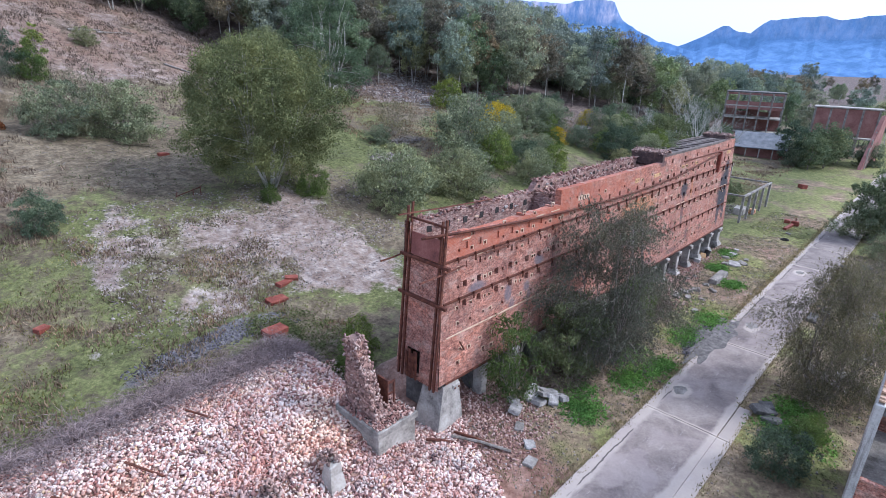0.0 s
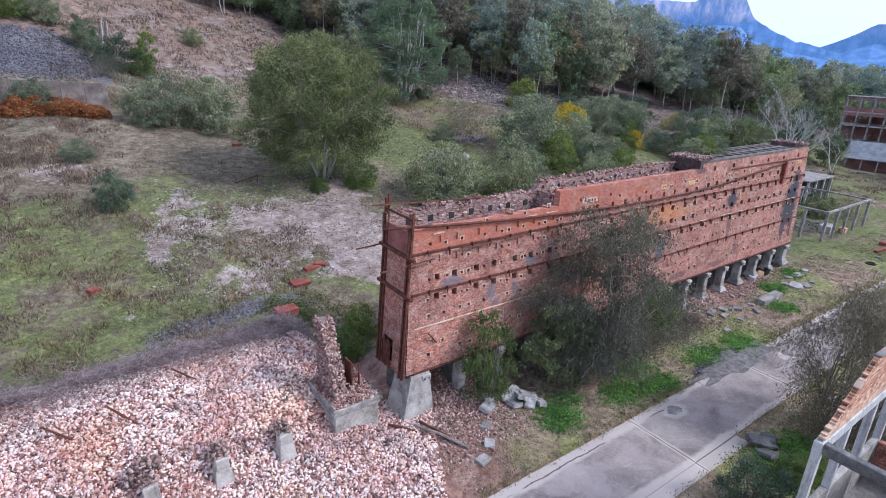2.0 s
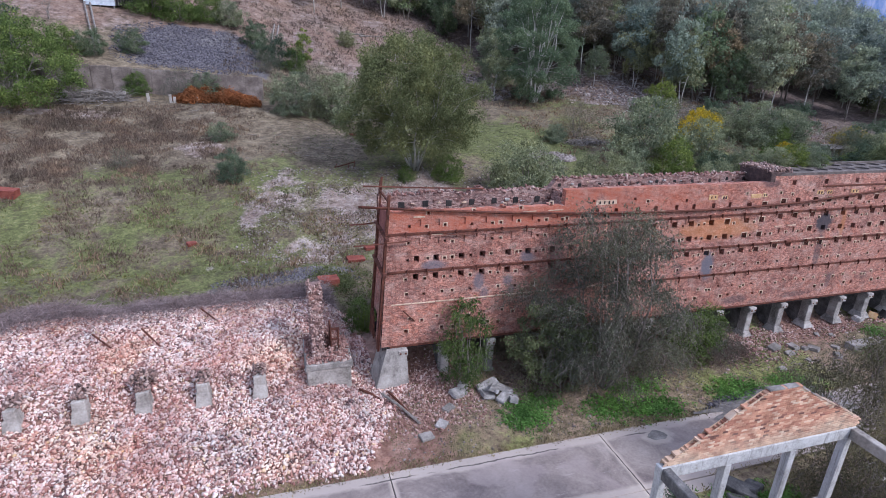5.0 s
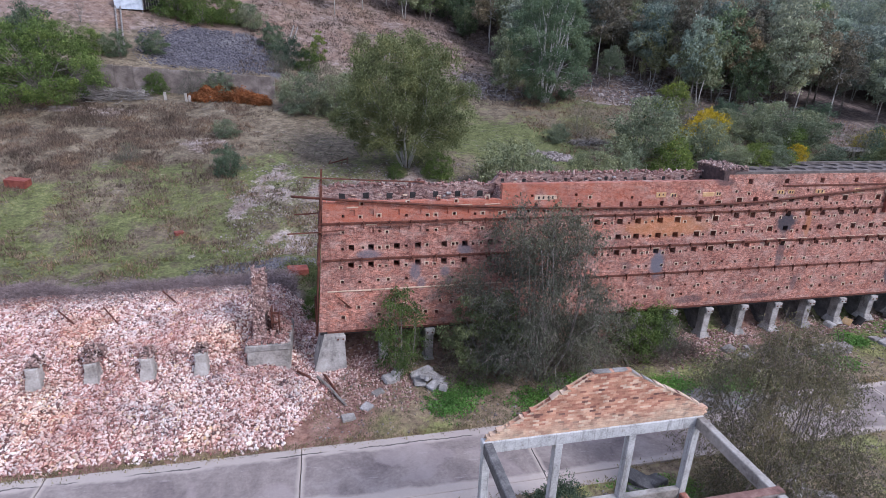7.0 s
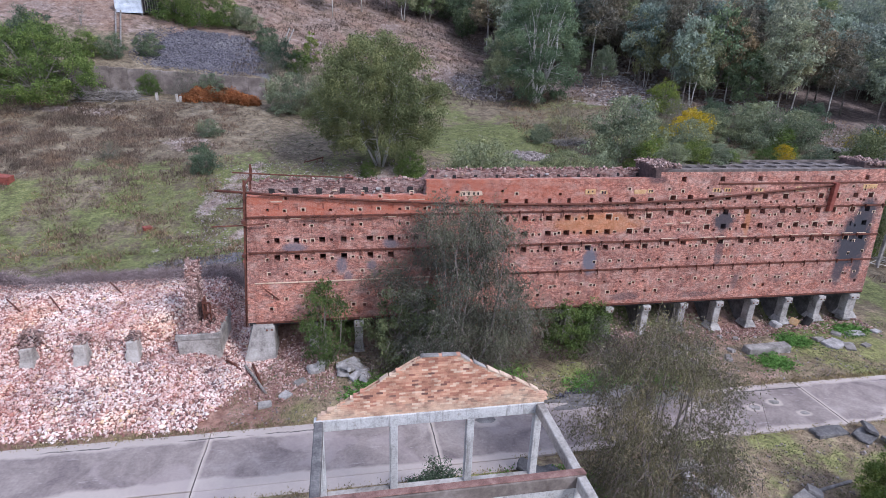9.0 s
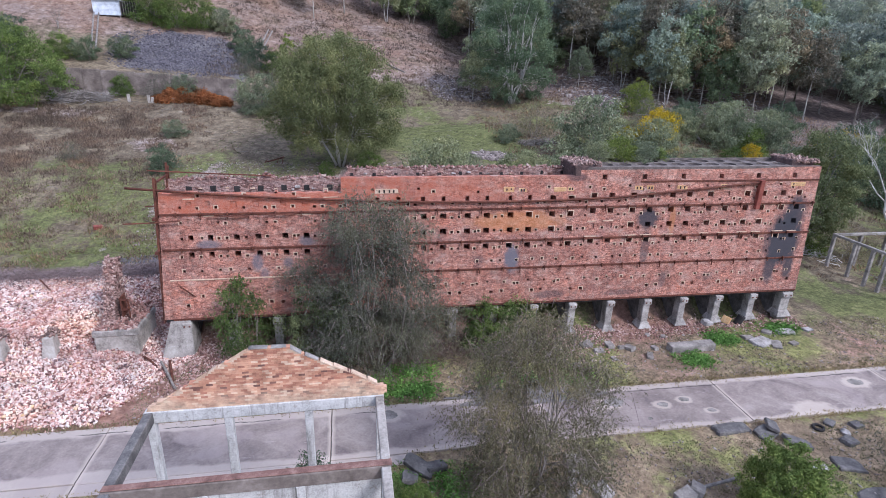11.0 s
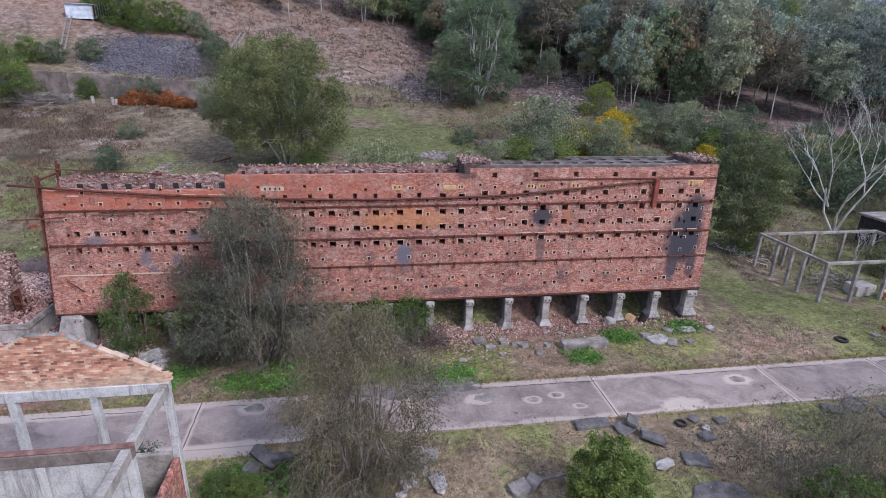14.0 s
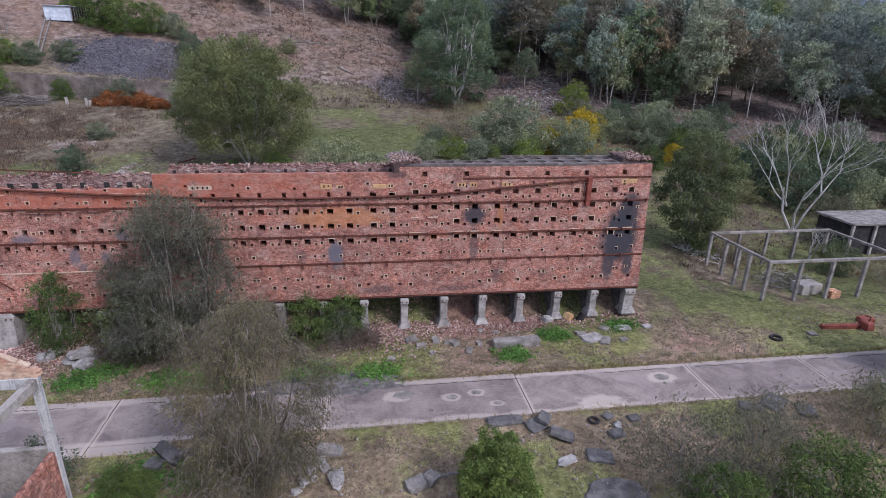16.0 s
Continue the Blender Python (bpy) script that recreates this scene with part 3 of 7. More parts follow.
for i, (x0, x1) in enumerate(zip(JOINTS, JOINTS[1:])):
    bm = Mesh()
    lo, hi_ = 6.35 + random.uniform(-.08, .08), 11.05 + random.uniform(-.08, .08)
    bm.box((x0 + 0.012, lo, -0.2), (x1 - 0.012, hi_, 0.04 + random.uniform(-0.012, 0.012)), bevel=0.02)
    part("slab", bm, M_road, road)
# narrower kerb slabs along the near margin
for x0, x1 in ((-27, -13.7), (-13.7, -0.4), (-0.4, 6.4), (6.4, 19.5), (19.5, 32.7), (32.7, 37.3)):
    bm = Mesh()
    bm.box((x0 + 0.015, 5.45, -0.2), (x1 - 0.015, 6.30, 0.03), bevel=0.02)
    part("slab", bm, M_road, road)

# ---- loose bricks ----


def bricks_array(n, where, size=(0.23, 0.11, 0.075), jitter=0.35):
    """n tumbled bricks as quads: an array of shape (n * 6, 4, 3)."""
    corners = np.array([(-1, -1, -1), (1, -1, -1), (1, 1, -1), (-1, 1, -1), (-1, -1, 1), (1, -1, 1), (1, 1, 1), (-1, 1, 1)]) * 0.5
    faces = np.array([(0, 3, 2, 1), (4, 5, 6, 7), (0, 1, 5, 4), (1, 2, 6, 5), (2, 3, 7, 6), (3, 0, 4, 7)])
    s = np.array(size) * RNG.uniform(1 - jitter, 1 + jitter, (n, 3)) * RNG.choice([0.55, 0.8, 1.0, 1.0, 1.25], (n, 1))
    q = RNG.normal(size=(n, 4))
    q /= np.linalg.norm(q, axis=1, keepdims=True)
    w, x, y, z = q.T
    rot = np.stack([np.stack([1 - 2 * (y * y + z * z), 2 * (x * y - z * w), 2 * (x * z + y * w)], -1),
                    np.stack([2 * (x * y + z * w), 1 - 2 * (x * x + z * z), 2 * (y * z - x * w)], -1),
                    np.stack([2 * (x * z - y * w), 2 * (y * z + x * w), 1 - 2 * (x * x + y * y)], -1)], 1)
    v = np.einsum("nij,nkj->nki", rot, corners[None] * s[:, None, :]) + where[:, None, :]
    return v[:, faces].reshape(-1, 4, 3), v, faces


def bricks_mesh(name, n, where, material, **k):
    _, v, faces = bricks_array(n, where, **k)
    me = bpy.data.meshes.new(name)
    me.vertices.add(n * 8)
    me.vertices.foreach_set("co", v.reshape(-1).astype(np.float32))
    idx = (faces[None] + (np.arange(n) * 8)[:, None, None]).reshape(-1).astype(np.int32)
    me.loops.add(len(idx))
    me.loops.foreach_set("vertex_index", idx)
    me.polygons.add(n * 6)
    me.polygons.foreach_set("loop_start", np.arange(0, n * 24, 4, dtype=np.int32))
    me.materials.append(material)
    me.update(calc_edges=True)
    return me


n = Nodes("sooty_cap_bricks", 0.95)
n.color(n.ramp(n.island(), (0.0, (0.10, 0.07, 0.062)), (0.4, (0.21, 0.135, 0.115)), (0.8, (0.32, 0.21, 0.175)), (1.0, (0.46, 0.36, 0.31))))
M_capbrick = n.mat

# ---- the brick bench on its piers ----
BAY, PIER0, BASE = 3.38, 21.8, 3.02
PIERS = [PIER0 + BAY * i for i in range(16)]


def face_y(z):
    return 19.2 + 0.06 * (z - 3)


def west_x(z):
    return 20.55 + 0.07 * (z - 3)


def front_top(x):
    w = 0.10 * noise.noise((x * 1.3, 0, 5)) + 0.10 * round(1.5 * noise.noise((x * 0.5, 2, 5)))
    if x < 33.6:
        return 12.25 + 0.12 * step(25, 21, x) + w
    if x < 51.9:
        return 13.3 + 0.25 * w
    return 13.75 + 0.15 * step(66, 72, x)


holes = []
for px in PIERS[:-1]:
    for dx in (0.96, 2.46):
        x = px + dx
        sw = 0.21 if x < 40 else 0.24
        for z, s in ((11.72, 0.26), (10.50, 0.26), (9.30, 0.27), (8.05, 0.26)):
            if x < 52:
                z -= 0.18
            if 33.5 < x < 48 and z > 11:
                continue
            shallow = x < 38 and z > 10 or random.random() < 0.05
            holes.append((x - sw, x + sw, z - 0.23, z + 0.22, 0.10 if shallow else 1.2))
    if px > 51:
        holes.append((px + 1.5, px + 1.9, 12.98, 13.38, 0.9))
    elif px > 34:
        holes.append((px + 0.75, px + 1.05, 11.45, 11.85, 0.9))
        holes.append((px + 2.30, px + 2.60, 11.45, 11.85, 0.9))
    for dx, z, s in ((0.48, 4.05, .13), (3.02, 4.05, .13), (0.30, 11.3, .1), (1.6, 11.3, .1), (1.85, 11.3, .1), (3.1, 11.3, .1), (0.25, 9.1, .1), (1.6, 9.1, .1), (1.85, 9.1, .1), (3.1, 9.1, .1),
                     (0.3, 10.2, .09), (1.72, 10.2, .09), (3.15, 10.2, .09), (0.25, 7.75, .09), (1.6, 7.75, .1), (1.85, 7.75, .1), (3.1, 7.75, .09), (0.35, 6.7, .1), (1.6, 6.65, .1), (1.85, 6.65, .1), (3.0, 6.7, .1),
                     (1.55, 4.75, .1), (1.85, 4.75, .1), (0.7, 4.9, .09), (2.7, 4.9, .09), (0.55, 12.45, .1), (1.7, 12.2, .1)):
        if random.random() < 0.86 and px + dx < 72.4:
            jx, jz = px + dx + random.uniform(-.05, .05), z + random.uniform(-.05, .05)
            if not any(a - .18 < jx < b + .18 and c - .18 < jz < d + .18 for a, b, c, d, _ in holes):
                holes.append((jx - s, jx + s, jz - s, jz + s, 0.6))
xs = sorted(set([round(v, 3) for h in holes for v in h[:2]] + [round(v, 3) for v in np.arange(20.6, 73.2, 0.35)] + [73.2]))
hidx = [(round(a, 3), round(b, 3), round(c, 3), round(d, 3)) for a, b, c, d, _ in holes]


def at_face(x, z):
    lean = (z - 3) * 0.07 * (1 - step(20.6, 26, x))
    dent = 0.02 * noise.noise((x * 1.7, 0, 1))
    return (x + lean, face_y(z) + dent, z)


bench = thing("retort_bench", None, "long roofless red-brick retort bench ruin on concrete piers", "ruin")
fm = Mesh()
for i in range(len(xs) - 1):
    x0, x1 = xs[i], xs[i + 1]
    t0, t1 = front_top(x0), front_top(x1)
    near = sorted(h[2:] for h in hidx if h[0] < (x0 + x1) / 2 < h[1])
    low = BASE
    for c, d in near + [(99, 99)]:
        if c < low:
            low = max(low, d)
            continue
        if c >= min(t0, t1):
            break
        fm.quad(at_face(x0, low), at_face(x1, low), at_face(x1, c), at_face(x0, c))
        low = d
    if low < min(t0, t1):
        fm.quad(at_face(x0, low), at_face(x1, low), at_face(x1, t1), at_face(x0, t0))
    a, b = at_face(x0, t0), at_face(x1, t1)  # thickness of the parapet
    fm.quad(a, b, (b[0], b[1] + 0.5, b[2]), (a[0], a[1] + 0.5, a[2]))
    fm.quad((b[0], b[1] + 0.5, b[2]), (b[0], b[1] + 0.5, 10.6), (a[0], a[1] + 0.5, 10.6), (a[0], a[1] + 0.5, a[2]))
for a, b, c, d, deep in holes:
    d = min(d, front_top((a + b) / 2) - 0.05)
    p0, p1, p2, p3 = at_face(a, c), at_face(b, c), at_face(b, d), at_face(a, d)
    q = [(p[0], p[1] + deep, p[2]) for p in (p0, p1, p2, p3)]
    for s, t, u, w in ((p0, p1, q[1], q[0]), (p1, p2, q[2], q[1]), (p2, p3, q[3], q[2]), (p3, p0, q[0], q[3]), (q[0], q[1], q[2], q[3])):
        fm.quad(s, t, u, w)
front_wall = part("front_wall", fm, M_bench, bench, "weathered red brick face with rows of square holes")

# ends, back, underside
em = Mesh()
rows_z = [BASE - 0.3 + 0.5 * i for i in range(20)] + [11.9]
for z0, z1 in zip(rows_z, rows_z[1:]):
    for y0, y1 in ((0.0, 0.22), (0.22, 0.45), (0.45, 0.75), (0.75, 1.0)):
        if y0 == 0.45 and 2.9 < z0 < 4.7:
            continue
        w = lambda f, z: (west_x(z), face_y(z) + (23.0 - 0.02 * (z - 3) - face_y(z)) * f, z)
        em.quad(w(y0, z0), w(y0, z1), w(y1, z1), w(y1, z0))
part("end_wall", em, M_bench, bench, "shaded brick end wall with a small doorway")
# near-black box behind the gap stands in for the dim inside
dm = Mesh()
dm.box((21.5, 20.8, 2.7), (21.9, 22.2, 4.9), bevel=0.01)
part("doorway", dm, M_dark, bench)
em = Mesh()
east = [BASE + 0.5 * i for i in range(22)] + [13.85]
for z0, z1 in zip(east, east[1:]):
    em.quad((73.2, face_y(z0), z0), (73.2, 23.0, z0), (73.2, 23.0, z1), (73.2, face_y(z1), z1))
part("end_wall", em, M_bench, bench)
bm = Mesh()
bx = list(np.arange(21.0, 73.2, 0.6)) + [73.2]
for x0, x1 in zip(bx, bx[1:]):
    h = lambda x: (12.75 + 0.45 * noise.noise((x * 0.8, 9, 1)) + 0.2 * noise.noise((x * 2.7, 9, 1))) if x < 34 else (13.45 if x < 52 else 13.85)
    bm.quad((x1, 23.0, BASE), (x0, 23.0, BASE), (x0, 22.8, h(x0)), (x1, 22.8, h(x1)))
    if x0 < 52:
        bm.quad((x0, 22.3, 10.6), (x1, 22.3, 10.6), (x1, 22.3, h(x1)), (x0, 22.3, h(x0)))
        bm.quad((x0, 22.3, h(x0)), (x1, 22.3, h(x1)), (x1, 22.8, h(x1)), (x0, 22.8, h(x0)))
back_wall = part("back_wall", bm, M_pale, bench, "dusty broken brick back wall")
# deck underside: shade beneath the bench is put into its near-black colour
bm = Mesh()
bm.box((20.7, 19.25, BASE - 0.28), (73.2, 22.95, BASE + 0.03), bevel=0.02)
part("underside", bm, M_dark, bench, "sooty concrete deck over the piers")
# rubble-filled trench along the top of the old part
bm = Mesh()
tx = list(np.arange(21.3, 52.3, 0.35))
ty = [19.9 + 0.3 * i for i in range(9)]
zt = {}
for x in tx:
    for y in ty:
        base = 11.05 if x < 33.8 else 12.7
        zt[x, y] = base + 0.35 * noise.noise((x * 0.9, y * 1.1, 4)) + 0.25 * noise.noise((x * 2.5, y * 2.5, 4)) + random.uniform(-.06, .06)
for x0, x1 in zip(tx, tx[1:]):
    for y0, y1 in zip(ty, ty[1:]):
        bm.quad((x0, y0, zt[x0, y0]), (x1, y0, zt[x1, y0]), (x1, y1, zt[x1, y1]), (x0, y1, zt[x0, y1]))
part("broken_top", bm, M_pale, bench, "crumbled brick top")
# near-black boxes painted as shaded flue openings, and pale firebricks, on the inner face
for i in range(19):
    x = 22.6 + i * 1.69
    z = (12.05 if x < 33.8 else 13.02) + random.uniform(-.06, .06)
    bm = Mesh()
    s = 0.2 if x < 34 else 0.12
    bm.box((x - s, 22.27, z - s), (x + s, 22.32, z + s * 1.1), bevel=0.02, rough=0.03)
    part("flue_opening", bm, M_dark, back_wall, "dark square flue opening")
    for _ in range(2):
        bm = Mesh()
        x1 = x + random.uniform(0.4, 1.2)
        w = random.uniform(0.06, 0.2)
        z1 = z + random.uniform(-.2, .25)
        bm.box((x1 - w, 22.2, z1 - random.uniform(.03, .1)), (x1 + w, 22.4, z1 + random.uniform(.03, .1)), bevel=0.03, rough=0.05)
        part("firebrick_block", bm, random.choice((M_pale_rock, M_cream, M_coping, M_coping)), back_wall, "pale crumbling firebrick block")
# charging deck with round openings over the newer part
dk = Mesh()
SEG = 16
nd = 11
dx = (70.6 - 53.6) / nd
for i in range(nd):
    for y0, y1 in ((20.0, 21.4), (21.4, 22.8)):
        x0, x1 = 53.6 + i * dx, 53.6 + (i + 1) * dx
        cx, cy, r = (x0 + x1) / 2, (y0 + y1) / 2, 0.52
        ring, edge_p, low = [], [], []
        for k in range(SEG):
            a = 2 * math.pi * (k + 0.5) / SEG
            ca, sa = math.cos(a), math.sin(a)
            ring.append((cx + r * ca, cy + r * sa, 14.0))
            low.append((cx + r * ca, cy + r * sa, 13.2))
            s = min((dx / 2) / abs(ca), ((y1 - y0) / 2) / abs(sa))
            edge_p.append((cx + s * ca, cy + s * sa, 13.94))
        for k in range(SEG):
            m_ = (k + 1) % SEG
            dk.quad(ring[k], edge_p[k], edge_p[m_], ring[m_])
            dk.quad(low[k], ring[k], ring[m_], low[m_])
        for qx, qy in ((x0, y0), (x1, y0), (x1, y1), (x0, y1)):
            near_two = sorted(edge_p, key=lambda p: (p[0] - qx) ** 2 + (p[1] - qy) ** 2)[:2]
            dk.add([near_two[0], (qx, qy, 13.94), near_two[1]], [(0, 1, 2)])
        dk.add(low, [tuple(range(SEG))])
dk.box((52.0, 19.88, 13.6), (73.15, 20.02, 13.96), bevel=0.02)
dk.box((52.0, 22.8, 13.6), (73.15, 22.98, 14.1), bevel=0.02)
part("charging_deck", dk, M_deck, bench, "grey concrete deck with round charging holes")
for lo, hi_ in (((51.4, 19.95, 13.0), (53.5, 22.9, 14.15)), ((70.7, 20.2, 13.6), (73.0, 22.9, 14.3))):
    bm = Mesh()
    bm.box(lo, hi_, bevel=0.06, rough=0.16)
    part("sooty_block", bm, M_sootbrick, bench, "soot-blackened broken block")

k = 700
bx_ = np.where(RNG.random(k) < 0.6, RNG.uniform(51.3, 53.6, k), RNG.uniform(70.7, 73.1, k))
by_ = RNG.uniform(19.9, 23.0, k)
bz_ = np.where(bx_ < 60, 14.12, 14.28) + RNG.uniform(-.08, .14, k)
tagged(part("sooty_bricks", bricks_mesh("sooty_bricks", k, np.stack([bx_, by_, bz_], 1), M_capbrick), None, bench, "loose soot-black bricks on the bench top"), kind="stuff")
# piers
for i, px in enumerate(PIERS):
    bm = Mesh()
    gz = 0.05 if px < 52 else 0.05 + 0.028 * (px - 55)
    west, last = i == 0, i == len(PIERS) - 1
    w = 0.6 if west else 0.46 if last else 0.31
    bm.box((px - w, 19.22, gz - 0.5), (px + w, 20.0, BASE - 0.28), bevel=0.04, rough=0.015)
    if not west:
        # splayed footing
        h, o = (0.4, 0.26) if px > 50 else (0.3, 0.15)
        bm.add([(px - w - .02, 19.16, gz + h), (px + w + .02, 19.16, gz + h), (px + w + o, 18.9, gz - .1), (px - w - o, 18.9, gz - .1), (px - w - .02, 20.0, gz + h), (px + w + .02, 20.0, gz + h), (px + w + o, 20.2, gz - .1), (px - w - o, 20.2, gz - .1)],
               [(3, 2, 1, 0), (0, 4, 7, 3), (2, 6, 5, 1), (5, 6, 7, 4), (0, 1, 5, 4)])
    else:
        bm.add([(21.0, 19.14, BASE - 0.12), (22.35, 19.14, BASE - 0.12), (22.5, 18.66, -0.4), (20.05, 18.66, -0.4), (20.75, 20.6, BASE - 0.12), (22.35, 20.6, BASE - 0.12), (22.5, 20.9, -0.4), (20.0, 20.9, -0.4)],
               [(3, 2, 1, 0), (0, 4, 7, 3), (2, 6, 5, 1), (5, 6, 7, 4)])
    pier = part("pier", bm, M_pier, bench, "grey concrete pier with splayed foot" if i == 0 else "")
    bm = Mesh()
    hx = px + 0.3 if west else px
    hw = 0.36 if west else w + 0.05
    bm.box((hx - hw, 19.02, BASE - 0.78), (hx + hw, 19.26, BASE - 0.3), bevel=0.06, rough=0.025)
    part("head", bm, M_pier, pier, "weathered corbel block")
    for sx in (-0.5, 0.5):
        bm = Mesh()
        bm.box((hx + sx * hw - .06, 18.96, BASE - 0.62), (hx + sx * hw + .06, 19.03, BASE - 0.5), bevel=0.02)
        part("bolt", bm, M_rust, pier)
    # web in a darker concrete than the pier, painting in the recess shade
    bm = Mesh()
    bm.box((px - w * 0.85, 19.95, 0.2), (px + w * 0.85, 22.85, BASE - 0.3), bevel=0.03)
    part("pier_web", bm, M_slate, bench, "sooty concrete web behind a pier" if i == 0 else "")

# steel
rails = {}
for z, y_out in ((10.85, 0.10), (8.30, 0.10), (6.02, 0.08), (12.82, 0.07)):
    bm = Mesh()
    x0, x1 = (21.1 if z < 12 else 57.0), 73.25
    if z == 6.02:
        x0 = 38.0
    bm.box((x0, face_y(z) - y_out, z - 0.07), (x1, face_y(z) + 0.02, z + 0.07), bevel=0.015)
    rails[z] = part("buckstay_rail", bm, M_rust, bench, "rusty horizontal steel channel" if z == 10.85 else "")
bm = Mesh()
bm.box((21.2, face_y(3) - 0.05, BASE - 0.14), (73.2, face_y(3) + 0.03, BASE + 0.02), bevel=0.015)
part("base_channel", bm, M_rust, bench, "rust-dark steel channel under the brick face")
for z in (10.85, 8.30, 6.02):
    for px in PIERS:
        for dx in (0.55, 2.0):
            x = px + dx + random.uniform(-.2, .2)
            if x > 73 or (z == 6.02 and x < 38):
                continue
            bm = Mesh()
            bm.box((x - 0.05, face_y(z) - 0.24, z - 0.02), (x + 0.05, face_y(z) - 0.08, z + 0.16), bevel=0.01)
            bm.box((x - 0.035, face_y(z) - 0.22, z - random.uniform(0.15, 0.4)), (x + 0.035, face_y(z) - 0.13, z + 0.02), bevel=0.01)
            part("bracket", bm, M_rust, rails[z])
bm = Mesh()
sag = [(67.5, 12.68), (64, 12.36), (60.45, 12.06), (55.2, 11.63), (50, 11.47), (45, 11.42), (40, 11.5), (34.5, 11.70), (28.6, 12.02), (23, 12.46), (19.3, 12.8)]
bm.tube([(x, face_y(z) - 0.22, z) for x, z in sag], 0.085, 8)
part("pipe", bm, M_rust, bench, "long sagging rusty pipe", True)
bm = Mesh()
bm.box((67.45, 19.35, 10.45), (67.85, 19.72, 12.85), bevel=0.03)
part("downpipe_stub", bm, M_redrust, bench, "rusty steel column stub")
for x0, z0, x1, z1, y in ((20.0, 13.45, 28.5, 13.0, 22.2), (19.2, 10.6, 21.1, 10.7, 22.9), (18.9, 10.35, 22.6, 10.5, 19.3), (24.8, 10.72, 27.2, 10.74, 19.45), (28.4, 10.8, 30.4, 10.82, 19.45)):
    bm = Mesh()
    bm.tube([(x0, y, z0), ((x0 + x1) / 2, y, (z0 + z1) / 2 - 0.03), (x1, y, z1)], 0.065, 4)
    part("loose_rail", bm, M_rust, bench)
for y, ztop in ((19.5, 13.5), (19.82, 13.35), (22.35, 14.0), (22.7, 13.7)):
    bm = Mesh()
    bm.add([(west_x(2.6) - 0.13, y - .06, 2.6), (west_x(2.6) - 0.13, y + .06, 2.6), (west_x(2.6), y + .06, 2.6), (west_x(2.6), y - .06, 2.6),
            (west_x(ztop) - 0.13, y - .06, ztop), (west_x(ztop) - 0.13, y + .06, ztop), (west_x(ztop), y + .06, ztop), (west_x(ztop), y - .06, ztop)],
           [(0, 1, 5, 4), (1, 2, 6, 5), (2, 3, 7, 6), (3, 0, 4, 7), (4, 5, 6, 7), (3, 2, 1, 0)])
    part("buckstay", bm, M_rust, bench, "upright rusty steel rail")
bm = Mesh()
bm.box((west_x(13) - 0.16, 19.5, 13.0), (west_x(13) - 0.04, 22.7, 13.14), bevel=0.015)
part("head_rail", bm, M_rust, bench, "rusty rail joining the corner uprights")
bm = Mesh()
bm.add([(west_x(z) - 0.05, y, z) for y, z in ((19.9, 10.85), (22.3, 10.85), (22.3, 12.2), (19.9, 12.2))] + [(west_x(z) + 0.03, y, z) for y, z in ((19.9, 10.85), (22.3, 10.85), (22.3, 12.2), (19.9, 12.2))],
       [(0, 3, 2, 1), (4, 5, 6, 7), (3, 7, 6, 2), (0, 4, 7, 3), (1, 2, 6, 5)])
part("end_panel", bm, plain("faded_red_render", (0.13, 0.05, 0.045), (0.22, 0.085, 0.07), (0.30, 0.14, 0.115), 1.2, 0.9), bench, "faded red rendered panel")
bm = Mesh()
for k in range(4):
    bm.box((20.38, 21.0 + k * 0.27, 2.75), (20.48, 21.23 + k * 0.27, 4.75 - 0.2 * (k % 2)), bevel=0.02, rough=0.03)
part("door", bm, M_rust, bench, "rotten rust-brown plank door")
for z in (10.7, 8.25):
    bm = Mesh()
    bm.box((west_x(z) - 0.2, 19.0, z - 0.1), (west_x(z) + 0.02, 23.1, z + 0.1), bevel=0.015)
    part("tie_beam", bm, M_rust, bench)
# pale ledge on the old part and broken lintels over the openings
x = 21.3
while x < 37.5:
    w = random.uniform(0.8, 2.4)
    bm = Mesh()
    bm.box((x, face_y(6.02) - 0.05, 5.97), (x + w, face_y(6.02) + 0.03, 6.07), bevel=0.02, rough=0.015)
    part("ledge", bm, M_rwall if random.random() < 0.5 else M_cream, front_wall, "crumbling pale mortar ledge")
    x += w + random.choice((0.03, 0.05, 0.5))
for a, b, c, d, deep in holes:
    if deep > 1 and 7.5 < c < 8.6 and random.random() < 0.6 or deep == 0.1 and random.random() < 0.3:
        bm = Mesh()
        xm = (a + b) / 2 + (c - 3) * 0.07 * (1 - step(20.6, 26, a))
        bm.box((xm - random.uniform(.35, .6), face_y(d) - 0.02, d + .13), (xm + random.uniform(.3, .6), face_y(d) + 0.04, d + .21), bevel=0.01, rough=0.01)
        part("lintel", bm, M_cream, front_wall, "pale firebrick lintel")
# pale surrounds and yellow panels
for a, b, c, d, deep in holes:
    if deep == 0.6 and random.random() < 0.75 or deep == 1.2 and a > 44 and random.random() < 0.55:
        bm = Mesh()
        y = face_y((c + d) / 2)
        x = (a + b) / 2
        lean = (c - 3) * 0.07 * (1 - step(20.6, 26, x))
        e1, e2, e3 = random.choice((0.02, 0.07, 0.08)), random.choice((0.02, 0.07, 0.08)), random.choice((0.03, 0.06))
        u = [(a - e1, c - .03), (a, c - .03), (a, d), (b, d), (b, c - .03), (b + e2, c - .03), (b + e2, d + e3), (a - e1, d + e3)]
        bm.add([(p + lean, y - .012, q) for p, q in u] + [(p + lean, y + .05, q) for p, q in u],
               [(0, 1, 2, 7), (2, 3, 6, 7), (3, 4, 5, 6)] + [(k, k + 8, (k + 1) % 8 + 8, (k + 1) % 8) for k in range(8)])
        part("port_surround", bm, M_cream, front_wall)
